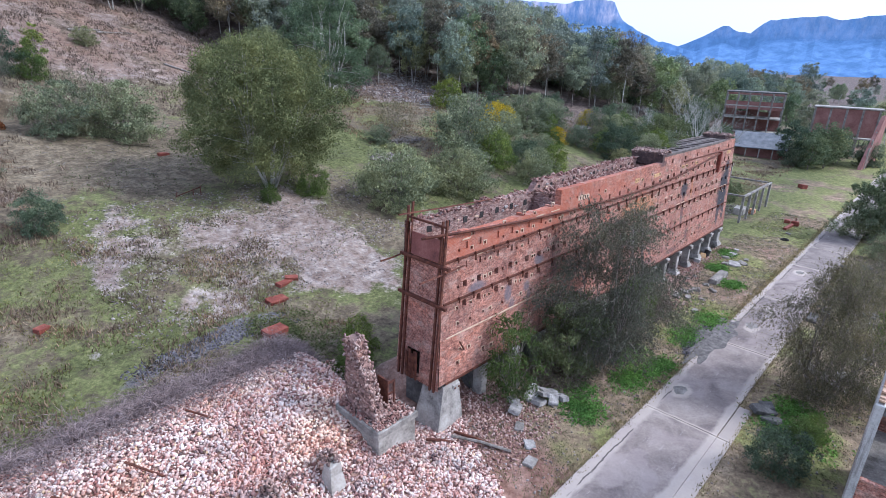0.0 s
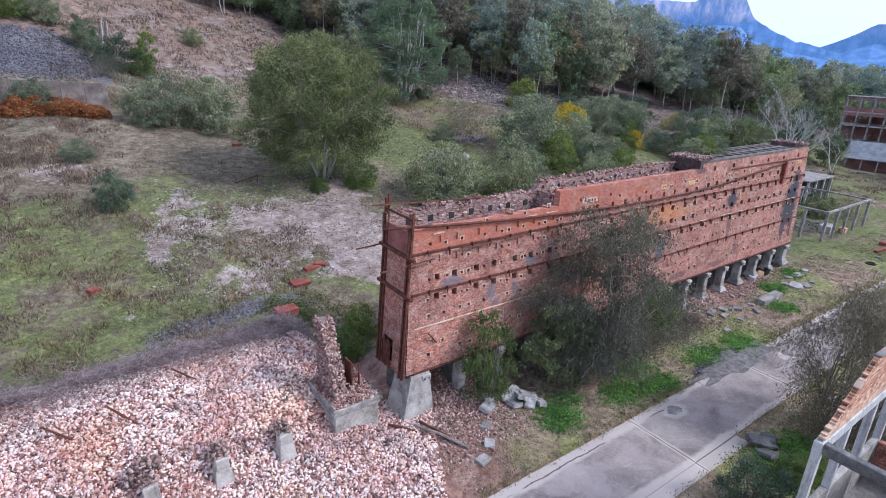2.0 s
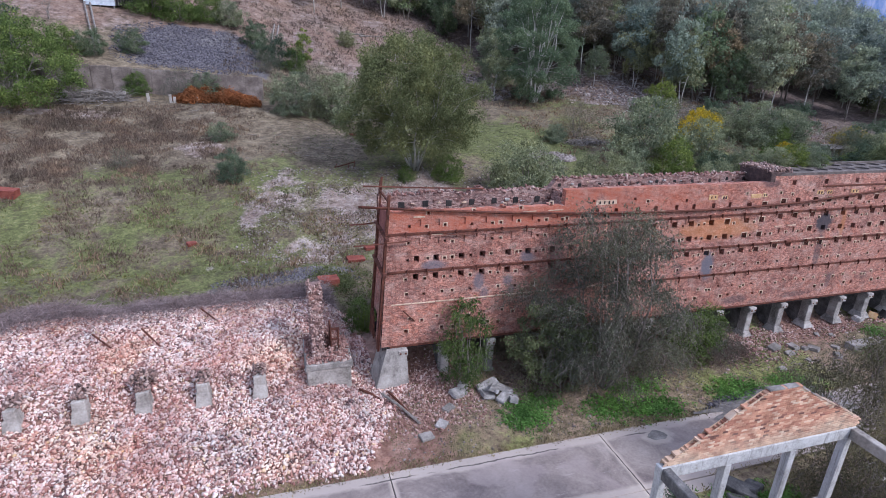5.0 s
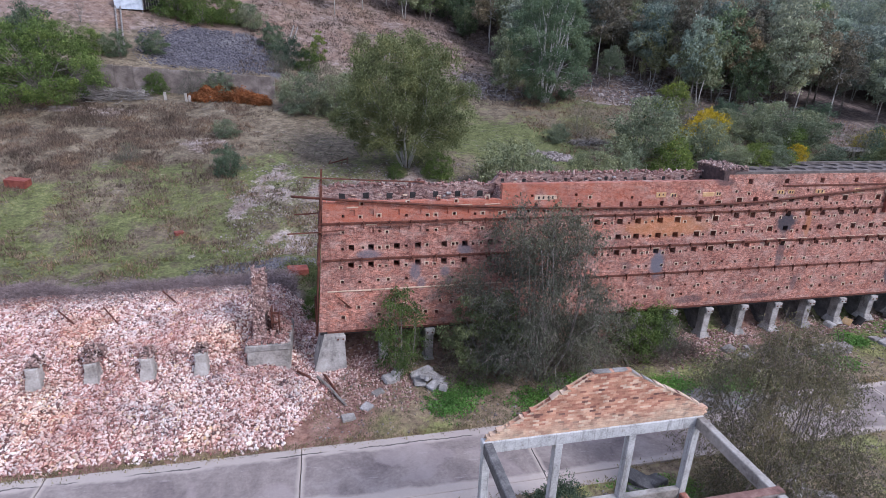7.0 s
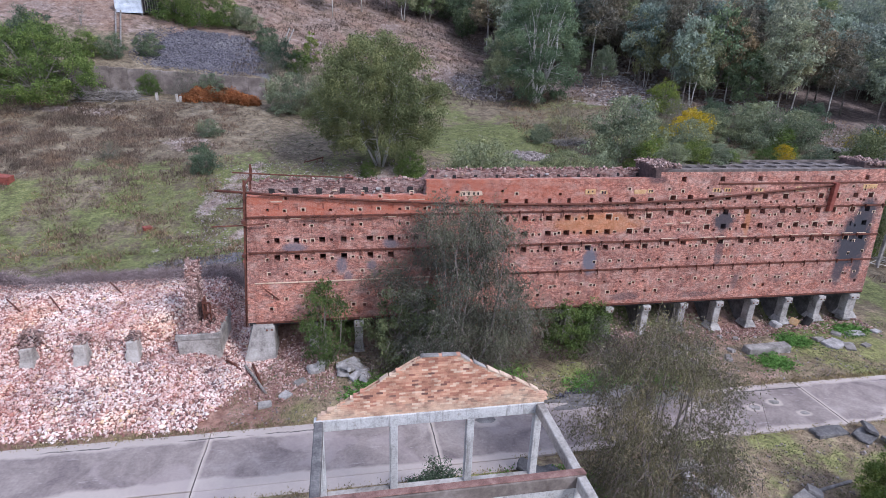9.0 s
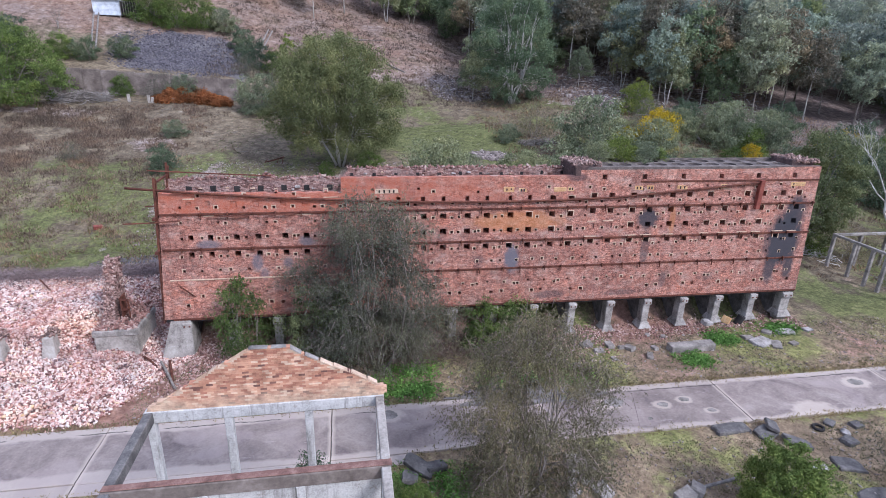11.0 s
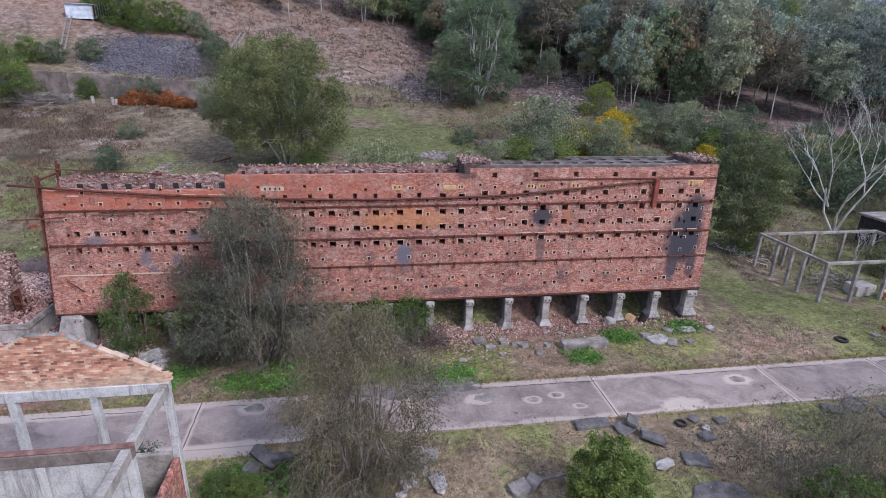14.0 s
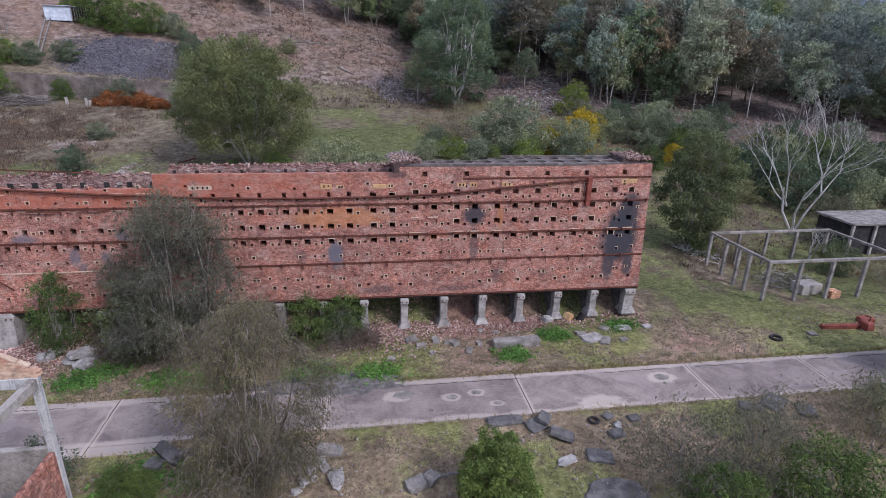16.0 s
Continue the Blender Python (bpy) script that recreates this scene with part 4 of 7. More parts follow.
for x, z, w in ((36.9, 12.3, .85), (46.2, 12.3, .42), (47.3, 12.25, .3), (50.3, 12.25, .5), (51.2, 12.3, .25), (56.9, 12.3, .35), (57.9, 12.3, .3), (60.7, 12.3, .45), (64.4, 12.35, .3), (71.3, 12.45, .7)):
    bm = Mesh()
    bm.box((x - w, face_y(z) - 0.015, z - 0.17), (x + w, face_y(z) + 0.05, z + 0.17), bevel=0.02, rough=0.03)
    fp = part("firebrick_panel", bm, M_cream if x < 40 else M_yellow, front_wall, "yellow firebrick panel")
    # no holes cut here: near-black blocks give the shade of small ports
    for q in ((-0.62, -0.2, 0.25, 0.62) if w > .6 else (-0.4, 0.4)):
        bm = Mesh()
        bm.box((x + q * w - 0.06, face_y(z) - 0.03, z - 0.11), (x + q * w + 0.06, face_y(z), z + 0.1), bevel=0.01)
        part("port", bm, M_dark, fp, "small dark port")

# ---- rubble heap with its stub piers ----


n = Nodes("tumbled_bricks", 0.95)
r = n.island()
c = n.ramp(r, (0.0, (0.10, 0.075, 0.075)), (0.14, (0.26, 0.13, 0.115)), (0.25, (0.48, 0.28, 0.23)), (0.42, (0.60, 0.42, 0.36)), (0.66, (0.72, 0.58, 0.52)), (0.93, (0.82, 0.74, 0.68)), (1.0, (0.62, 0.44, 0.25)))
patch = n.noise(0.22, 4)
c = n.mix(n.ramp(patch, (0.42, 0.0), (0.62, 0.8)), c, n.mix(0.55, c, (0.38, 0.15, 0.11)))
c = n.mix(n.ramp(n.noise(0.3, 5, stretch=(1, 1, 0)), (0.52, 0.0), (0.64, 0.6)), c, n.mix(0.6, c, (0.12, 0.105, 0.115)))
c = n.mix(n.ramp(n.noise(0.16, 3, stretch=(1, 1.4, 0), vec=n.vmath("ADD", n.pos, (31, 7, 0))), (0.52, 0.0), (0.64, 0.5)), c, n.mix(1.0, c, (1.08, 0.97, 0.74), "MULTIPLY"))
c = n.mix(1.0, c, n.ramp(n.noise(1.3, 4), (0.35, (0.78, 0.76, 0.76)), (0.6, (1.14, 1.13, 1.12))), "MULTIPLY")
n.color(c)
n.bump(n.noise(20, 3), 0.4, 0.02)
M_bricks = n.mat

pts = []
while len(pts) < 72000:
    x, y = random.uniform(-18, 22.5), random.uniform(11.0, 30.0)
    edge = 11.3 + 0.5 * noise.noise((x * 0.4, 0, 2)) + max(0, x - 18.3) * 1.7 + random.expovariate(4)
    if y > edge and (x < 20.4 or y < 19):
        pts.append((x, y, ground_z(x, y) + random.uniform(-0.03, 0.12)))
solid("brick_rubble", bricks_mesh("brick_rubble", len(pts), np.array(pts), M_bricks, size=(0.185, 0.105, 0.08), jitter=0.45), None, "heap of tumbled pale pink and red bricks", "rubble", kind="stuff")
pts = []
while len(pts) < 8200:
    if random.random() < 0.2:
        x, y = random.gauss(50, 2.6), random.gauss(18.2, 1.6)
    elif random.random() < 0.5:
        x, y = random.uniform(19.5, 27.0), random.triangular(13.2, 21.5, 19.5)
    else:
        x, y = random.uniform(33, 74), random.gauss(18.9, 0.9)
    if y > 12.5:
        pts.append((x, y, ground_z(x, y) + random.uniform(-0.03, 0.06)))
n = Nodes("scattered_brick_bits", 0.95)
n.color(n.ramp(n.island(), (0.0, (0.13, 0.07, 0.06)), (0.35, (0.27, 0.145, 0.12)), (0.7, (0.38, 0.25, 0.21)), (1.0, (0.52, 0.40, 0.35))))
solid("brick_rubble", bricks_mesh("brick_rubble", len(pts), np.array(pts), n.mat, size=(0.18, 0.09, 0.065)), None, "scattered broken bricks beneath the bench", "rubble", kind="stuff")

for i, x in enumerate((12.75, 9.4, 6.05, 2.7, -0.7)):
    st = thing("concrete_stub", None, "short broken concrete pier stub in the rubble", "pier", "stub piers")
    bm = Mesh()
    zt = 2.2 - 0.06 * i
    bm.box((x - 0.36, 18.85, 0.0), (x + 0.36, 19.6, zt), bevel=0.06, rough=0.05)
    bm.add([(x - 0.37, 18.84, zt - 0.6), (x + 0.37, 18.84, zt - 0.6), (x + 0.55, 18.5, 0.0), (x - 0.55, 18.5, 0.0), (x - 0.37, 19.6, zt - 0.6), (x + 0.37, 19.6, zt - 0.6), (x + 0.55, 19.6, 0.0), (x - 0.55, 19.6, 0.0)],
           [(3, 2, 1, 0), (0, 4, 7, 3), (2, 6, 5, 1), (5, 6, 7, 4)])
    part("shaft", bm, M_concrete, st)
    # crumbling brickwork left standing on the stub and behind it
    k = 80
    u, v = RNG.uniform(-.38, .38, k), RNG.uniform(19.0, 20.1, k)
    cz = zt + RNG.uniform(-.1, 0.5, k) * (1 - np.abs(u) * 1.3) * np.clip(1.25 - np.abs(v - 19.75), 0.2, 1)
    tagged(part("brickwork", bricks_mesh("brickwork", k, np.stack([x + u, v, cz], 1), M_capbrick, size=(0.22, 0.115, 0.085)), None, st, "crumbling brown brick cap"), kind="stuff")
    if i == 2:
        a = RNG.uniform(0.1, 3.04, 90)
        r = RNG.uniform(0.52, 0.78, 90)
        arch = np.stack([x + r * np.cos(a), RNG.uniform(19.7, 20.3, 90), zt + 0.1 + r * np.sin(a)], 1)
        tagged(part("arch_brickwork", bricks_mesh("arch_brickwork", 90, arch, M_capbrick, size=(0.24, 0.14, 0.11)), None, st, "broken brick arch"), kind="stuff")
blk = thing("chimney_base", None, "concrete base with a broken leaning brick chimney stump", "ruin")
bm = Mesh()
bm.box((15.7, 19.05, 0.2), (18.6, 22.9, 2.35), bevel=0.06, rough=0.03)
part("plinth", bm, M_concrete, blk)
bm = Mesh()
bm.box((15.6, 18.98, 1.95), (18.7, 23.0, 2.45), bevel=0.06, rough=0.04)
part("coping", bm, M_stone, blk)
bm = Mesh()
rings = []
for k in range(17):
    f = k / 16
    z0 = 2.44 + 4.35 * f
    j = [0.17 * noise.noise((k * 1.7, q, 0)) for q in range(4)]
    y0 = 19.75 + 1.95 * f + j[0]
    rings.append([(16.15 + j[1], y0, z0), (16.98 + j[2] - 0.1 * f, y0 + j[3], z0), (16.95 + j[1] - 0.1 * f, 22.6 + j[2], z0), (16.2 + j[3], 22.6 + j[0], z0)])
bm.add([p for r_ in rings for p in r_], [(k * 4 + q, k * 4 + (q + 1) % 4, k * 4 + 4 + (q + 1) % 4, k * 4 + 4 + q) for k in range(16) for q in range(4)] + [(64, 65, 66, 67)])
M_stump = brick_material("crumbling_dark_brick", ((0.10, 0.06, 0.055), (0.20, 0.115, 0.095), (0.29, 0.18, 0.15), (0.38, 0.27, 0.23)), (0.30, 0.23, 0.20))
part("chimney_stump", bm, M_stump, blk, "dusty broken brick stump")
n = Nodes("pink_stump_bricks", 0.95)
n.color(n.ramp(n.island(), (0.0, (0.13, 0.075, 0.065)), (0.4, (0.27, 0.165, 0.14)), (0.8, (0.38, 0.26, 0.22)), (1.0, (0.50, 0.40, 0.35))))
M_stumpbrick = n.mat
k = 620
f, y, sx = RNG.uniform(0, 1.03, k), RNG.uniform(0, 1, k), RNG.choice([16.17, 16.93], k)
front = RNG.random(k) < 0.45
y0 = 19.75 + 1.95 * f
yy = np.where(front, y0 + RNG.normal(size=k) * 0.06, y0 + (22.6 - y0) * y)
xx = np.where(front, RNG.uniform(16.15, 16.95, k), sx + RNG.normal(size=k) * 0.04)
tagged(part("stump_bricks", bricks_mesh("stump_bricks", k, np.stack([xx, yy, 2.44 + 4.4 * f], 1), M_stumpbrick, size=(0.2, 0.1, 0.075)), None, blk, "broken dusty bricks standing proud"), kind="stuff")
for lo, hi_ in (((17.35, 20.2, 2.9), (17.45, 21.1, 4.5)), ((17.45, 20.2, 4.2), (17.95, 20.3, 4.35)), ((17.85, 20.2, 2.8), (17.95, 20.3, 4.2)), ((17.45, 20.25, 3.4), (17.85, 20.32, 3.55))):
    bm = Mesh()
    bm.box(lo, hi_, bevel=0.02, rough=0.02)
    part("door_frame", bm, M_rust, blk, "rusty furnace door frame")
tp = []
while len(tp) < 2600:
    x, y = random.uniform(21.6, 53.0), random.uniform(19.95, 22.9)
    z = (11.0 if x < 33.8 else 12.65) + random.uniform(0, 0.2) * (1 + 0.6 * noise.noise((x * 0.6, y, 0)))
    if y > 22.25:
        z = (12.75 + 0.45 * noise.noise((x * 0.8, 9, 1)) if x < 34 else 13.45) + random.uniform(-.02, .12)
    tp.append((x, y, z))
n = Nodes("dusty_loose_bricks", 0.95)
n.color(n.ramp(n.island(), (0.0, (0.12, 0.07, 0.06)), (0.4, (0.24, 0.12, 0.10)), (0.8, (0.33, 0.20, 0.165)), (1.0, (0.46, 0.36, 0.31))))
M_topbrick = n.mat
tagged(part("loose_bricks", bricks_mesh("loose_bricks", len(tp), np.array(tp), M_topbrick), None, bench, "loose dusty bricks along the broken top"), kind="stuff")
pp = [(random.uniform(15.75, 18.55), random.uniform(19.1, 22.9)) for _ in range(900)]
part("loose_bricks", bricks_mesh("loose_bricks", 900, np.array([(x, y, 2.45 + random.uniform(0, 1.0) * max(0.1, 1 - abs(x - 17.1) * 0.9) * (0.2 + 0.8 * step(19.3, 21.5, y))) for x, y in pp]), M_topbrick), None, blk)

# ---- the roofless building with a brick gable ----
ruin = thing("gable_building", None, "roofless concrete-framed building with an orange brick gable", "building")
GX, GY, GT = (26.65, 29.42, 32.42, 35.2), -0.45, 9.0
for yf, name in ((GY, "front"), (-4.4, "cross"), (-8.4, "rear")):
    for x in GX:
        bm = Mesh()
        bm.box((x - 0.15, yf - 0.15, -0.3), (x + 0.15, yf + 0.15, GT - 0.5), bevel=0.02)
        part("post", bm, M_white, ruin)
    bm = Mesh()
    bm.box((GX[0] - 0.17, yf - 0.16, GT - 0.5), (GX[-1] + 0.17, yf + 0.16, GT), bevel=0.03, rough=0.01)
    part("beam", bm, M_white if name == "front" else M_rwall, ruin)
for x in (GX[0], GX[-1]):
    for y0, y1 in ((-4.24, -0.61), (-8.24, -4.56)):
        bm = Mesh()
        bm.box((x - 0.16, y0, GT - 0.45), (x + 0.16, y1, GT + 0.01), bevel=0.03)
        part("beam", bm, M_slate if x < 30 else M_concrete, ruin, "weathered concrete side beam")
for x0, x1 in zip(GX, GX[1:]):
    bm = Mesh()
    bm.box((x0 + 0.15, GY - 0.14, -0.3), (x1 - 0.15, GY + 0.14, 5.45), bevel=0.03, rough=0.02)
    part("sill_wall", bm, M_concrete, ruin, "low concrete wall with crumbling top")
    bm = Mesh()
    bm.box((x0 + 0.15, -4.5, -0.3), (x1 - 0.15, -4.3, GT - 0.5), bevel=0.02)
    part("panel", bm, M_white, ruin, "stained pale concrete panel")
for y0, y1 in ((-4.2, -0.6), (-8.2, -4.6)):
    for x in (GX[0], GX[-1]):
        bm = Mesh()
        bm.box((x - 0.13, y0, -0.3), (x + 0.13, y1, 5.3), bevel=0.04, rough=0.03)
        part("side_wall", bm, M_bench, ruin, "brick side wall with ragged top")
bm = Mesh()
bm.box((26.5, -4.54, GT + 0.004), (35.4, -4.26, GT + 0.07), bevel=0.03, rough=0.015)
part("coping", bm, M_coping, ruin, "row of weathered brown coping bricks")
bm = Mesh()
bm.box((GX[0], -8.4, 3.0), (GX[-1], GY, 3.3), bevel=0.02)
part("floor_slab", bm, M_stone, ruin, "debris-strewn floor")


def gable_top(x):
    return float(np.interp(x, (26.5, 27.3, 28.6, 30.0, 30.4, 31.8, 32.6, 34.2, 35.35), (9.1, 9.55, 10.35, 11.2, 11.45, 11.42, 10.95, 10.1, 9.45)))


bricks_all = []
row = 0
z = GT + 0.004
while z < 11.5:
    x = 26.5 + (0.12 if row % 2 else 0.0)
    while x < 35.3:
        if z + 0.06 < min(gable_top(x), gable_top(x + 0.24)) + random.uniform(-0.09, 0.05):
            bricks_all.append((x, z))
        x += 0.24
    z += 0.086
    row += 1
n = Nodes("gable_brick", 0.92)
r = n.random()
c = n.ramp(r, (0.0, (0.13, 0.07, 0.055)), (0.06, (0.20, 0.10, 0.075)), (0.09, (0.34, 0.15, 0.10)), (0.5, (0.47, 0.245, 0.155)), (0.85, (0.55, 0.33, 0.22)), (1.0, (0.62, 0.47, 0.34)))
gz_ = n.math("ADD", n.xyz()[2], n.math("MULTIPLY", n.math("SUBTRACT", n.noise(0.5, 5, 0.6), 0.5), 2.4))
c = n.mix(n.ramp(n.math("MULTIPLY", gz_, 0.05), (0.455, 0.6), (0.49, 0.0)), c, (0.56, 0.44, 0.31))
n.color(n.mix(1.0, c, n.ramp(n.noise(1.6, 6, 0.7), (0.36, (0.62, 0.6, 0.6)), (0.52, (1, 1, 1)), (0.66, (1.2, 1.2, 1.18))), "MULTIPLY"))
n.bump(n.noise(16, 3), 0.4, 0.01)
M_gbrick = n.mat
bm = Mesh()
bm.box((0.0, 0.0, 0.0), (0.237, 0.22, 0.080), bevel=0.004)
one = bm.data("brick", M_gbrick)
keep = set(sorted(range(len(bricks_all)), key=lambda i: -bricks_all[i][1])[:300])
rest = Mesh()
for i, (x, z) in enumerate(bricks_all):
    if i in keep:
        ob = new("brick", one)
        ob.parent = ruin
        ob.location = (x, GY - 0.11 + random.uniform(-.003, .003), z)
    else:
        y = GY - 0.11 + random.uniform(-.003, .003)
        rest.box((x, y, z), (x + 0.237, y + 0.22, z + 0.080), bevel=0.004)
nr = Nodes("gable_brick_courses", 0.92)
c = nr.ramp(nr.island(), (0.0, (0.13, 0.07, 0.055)), (0.06, (0.20, 0.10, 0.075)), (0.09, (0.34, 0.15, 0.10)), (0.5, (0.47, 0.245, 0.155)), (0.85, (0.55, 0.33, 0.22)), (1.0, (0.62, 0.47, 0.34)))
gz_ = nr.math("ADD", nr.xyz()[2], nr.math("MULTIPLY", nr.math("SUBTRACT", nr.noise(0.5, 5, 0.6), 0.5), 2.4))
c = nr.mix(nr.ramp(nr.math("MULTIPLY", gz_, 0.05), (0.455, 0.6), (0.49, 0.0)), c, (0.56, 0.44, 0.31))
nr.color(nr.mix(1.0, c, nr.ramp(nr.noise(1.6, 6, 0.7), (0.36, (0.62, 0.6, 0.6)), (0.52, (1, 1, 1)), (0.66, (1.2, 1.2, 1.18))), "MULTIPLY"))
nr.bump(nr.noise(16, 3), 0.4, 0.01)
tagged(part("brickwork", rest, nr.mat, ruin), kind="stuff")
bm = Mesh()
core = [(26.55, GT)] + [(x, gable_top(x) - 0.05) for x in np.arange(26.6, 35.3, 0.3)] + [(35.3, GT)]
bm.add([(x, GY - 0.09, z) for x, z in core] + [(x, GY + 0.09, z) for x, z in core], [tuple(range(len(core))), tuple(range(len(core), 2 * len(core)))[::-1]])
part("mortar_core", bm, M_cream, ruin)
# broken coping slabs on the raking edges
x0 = 28.9
while x0 < 34.9:
    x1 = x0 + random.uniform(0.3, 0.7)
    if random.random() < 0.8:
        bm = Mesh()
        z0, z1, h = gable_top(x0) - 0.04, gable_top(x1) - 0.04, random.uniform(0.025, 0.06)
        o = [random.uniform(-.03, .03) for _ in range(4)]
        bm.add([(x0, GY - .13 + o[0], z0), (x1, GY - .13 + o[1], z1), (x1, GY + .13 + o[2], z1), (x0, GY + .13 + o[3], z0), (x0 + .03, GY - .11 + o[0], z0 + h), (x1 - .03, GY - .11 + o[1], z1 + h), (x1 - .02, GY + .11, z1 + h * .8), (x0 + .04, GY + .11, z0 + h * .9)],
               [(3, 2, 1, 0), (4, 5, 6, 7), (0, 1, 5, 4), (1, 2, 6, 5), (2, 3, 7, 6), (3, 0, 4, 7)])
        part("coping_slab", bm, random.choice((M_cream, M_cream, M_stone)), ruin, "broken mortar coping")
    x0 = x1 + random.uniform(0.01, 0.12)

# ---- trees ----


def leaves(centres, spread, per, size, droop=0.0, flat=1.0):
    """Loose leaf sprays round clump centres: (n, 4, 3)."""
    k = len(centres)
    c = np.repeat(centres, per, axis=0)
    s = np.repeat(spread, per)[:, None]
    off = RNG.normal(size=(k * per, 3))
    off /= np.linalg.norm(off, axis=1, keepdims=True)
    off *= RNG.uniform(0.35, 1.0, (k * per, 1)) ** 0.6 * s * np.array((1, 1, flat))
    p = c + off
    a = RNG.normal(size=(k * per, 3)) * np.array((1, 1, 0.6)) + np.array((0, 0, -droop))
    a /= np.linalg.norm(a, axis=1, keepdims=True)
    b = np.cross(a, RNG.normal(size=(k * per, 3)))
    b /= np.linalg.norm(b, axis=1, keepdims=True)
    la = size * RNG.uniform(0.6, 1.4, (k * per, 1))
    lb = la * RNG.uniform(0.35, 0.6, (k * per, 1)) if droop < 1 else la * 0.22
    return np.stack([p - a * la, p + b * lb, p + a * la, p - b * lb], 1)


DOME = ((0, .5), (.1, .8), (.28, 1.0), (.52, 1.0), (.72, .88), (.88, .64), (1, .3))
TALL = ((0, .45), (.2, .85), (.45, 1.0), (.7, .92), (.88, .66), (1, .3))
BUSH = ((0, .85), (.2, 1.0), (.5, 1.0), (.75, .82), (.92, .55), (1, .25))
WEEP = ((0, .72), (.22, .95), (.45, 1.0), (.66, .82), (.84, .58), (1, .28))


def sprays(cen, rad, per, size, droop=0.5, narrow=0.38, flat=0.85, loose=0.6):
    """Leaf sprays lying on the shells of small clumps, as (n, 4, 3)."""
    k = len(cen) * per
    c, s = np.repeat(cen, per, axis=0), np.repeat(rad, per)[:, None]
    d = RNG.normal(size=(k, 3)) + np.array((0, 0, 0.3))
    d /= np.linalg.norm(d, axis=1, keepdims=True)
    p = c + d * s * np.array((1, 1, flat)) * RNG.uniform(0.4, 1.08, (k, 1))
    nm = d + RNG.normal(size=(k, 3)) * loose
    nm /= np.linalg.norm(nm, axis=1, keepdims=True)
    a = RNG.normal(size=(k, 3)) * 0.8 + np.array((0, 0, -droop))
    a -= nm * np.sum(a * nm, axis=1, keepdims=True)
    a /= np.linalg.norm(a, axis=1, keepdims=True)
    b = np.cross(nm, a)
    la = size * RNG.uniform(0.6, 1.4, (k, 1))
    lb = la * narrow * RNG.uniform(0.7, 1.3, (k, 1))
    return np.stack([p - a * la, p + b * lb, p + a * la, p - b * lb], 1)


def crown_points(n, height, radius, low, profile, squash=1.0, lumps=0.3, shell=0.75):
    """Well-spread places in a crown, most of them near its surface."""
    out, seed = [], random.uniform(0, 90)
    gap, miss = 2.2 * radius / n ** 0.45, 0
    pf, pr = [q[0] for q in profile], [q[1] for q in profile]
    while len(out) < n:
        f, az = random.random(), random.uniform(0, 6.2832)
        r = between(f, pf, pr) * radius * (1 + lumps * 1.6 * noise.noise((math.cos(az) * 1.3 + seed, math.sin(az) * 1.3, f * 2.4)))
        r *= random.uniform(0.8, 1.0) if random.random() < shell else random.uniform(0.1, 0.8)
        p = Vector((r * math.cos(az), r * math.sin(az) * squash, height * (low + (1 - low) * f)))
        if any((p - q).length_squared < gap * gap for q in out):
            miss += 1
            if miss > 25:
                gap, miss = gap * 0.93, 0
            continue
        out.append(p)
    return out


def branches(mesh, height, trunk_r, ends, fork, stems, spread=0.06, arch=0.12):
    """Stems, forked main limbs and branchlets out to every end."""
    nodes = []
    tops = []
    for s in range(stems):
        a = 6.28 * s / stems + random.uniform(-.5, .5)
        off = 0.0 if stems == 1 else random.uniform(0.4, 1.0) * spread * height
        b0 = Vector((math.cos(a) * off * 0.35, math.sin(a) * off * 0.35, -0.3))
        top = Vector((math.cos(a) * off * 1.6, math.sin(a) * off * 1.6, height * fork * random.uniform(0.8, 1.2)))
        m1 = b0.lerp(top, 0.5) + Vector((random.uniform(-1, 1), random.uniform(-1, 1), 0)) * height * 0.012
        r0 = trunk_r * random.uniform(0.75, 1.1)
        mesh.tube([b0, m1, top], [r0 * 1.25, r0 * 0.9, r0 * 0.75], 7)
        tops.append((top, r0))
        nodes.append((top, r0 * 0.7))
    far = sorted(ends, key=lambda e: -e.length + random.uniform(-1, 1) * height * 0.25)
    main = far[:max(3, min(3 * stems + 4, len(ends) // 4 + 1))]
    for e in main:
        top, r0 = min(tops, key=lambda q: (q[0].xy - e.xy).length + random.uniform(0, 1) * height * 0.05)
        d = e - top
        pts_ = [top, top + d * 0.3 + Vector((0, 0, arch * d.length * 0.8)), top + d * 0.65 + Vector((0, 0, arch * d.length)), e]
        pts_[1] += Vector((random.uniform(-1, 1), random.uniform(-1, 1), 0)) * d.length * 0.06
        mesh.tube(pts_, [r0 * 0.6, r0 * 0.42, r0 * 0.28, r0 * 0.10], 5, False)
        nodes += [(pts_[0].lerp(pts_[1], 0.5), r0 * 0.42), (pts_[1], r0 * 0.36), (pts_[1].lerp(pts_[2], 0.5), r0 * 0.3), (pts_[2], r0 * 0.24)]
    for e in ends:
        if e in main:
            continue
        q, r0 = min(nodes, key=lambda k: (k[0] - e).length + max(0.0, k[0].z - e.z + 0.3) * 0.8)
        m1 = q.lerp(e, 0.5) + Vector((random.uniform(-1, 1), random.uniform(-1, 1), 1.0)) * (e - q).length * arch
        mesh.tube([q, m1, e], [r0 * 0.7, r0 * 0.45, r0 * 0.15], 4, False)


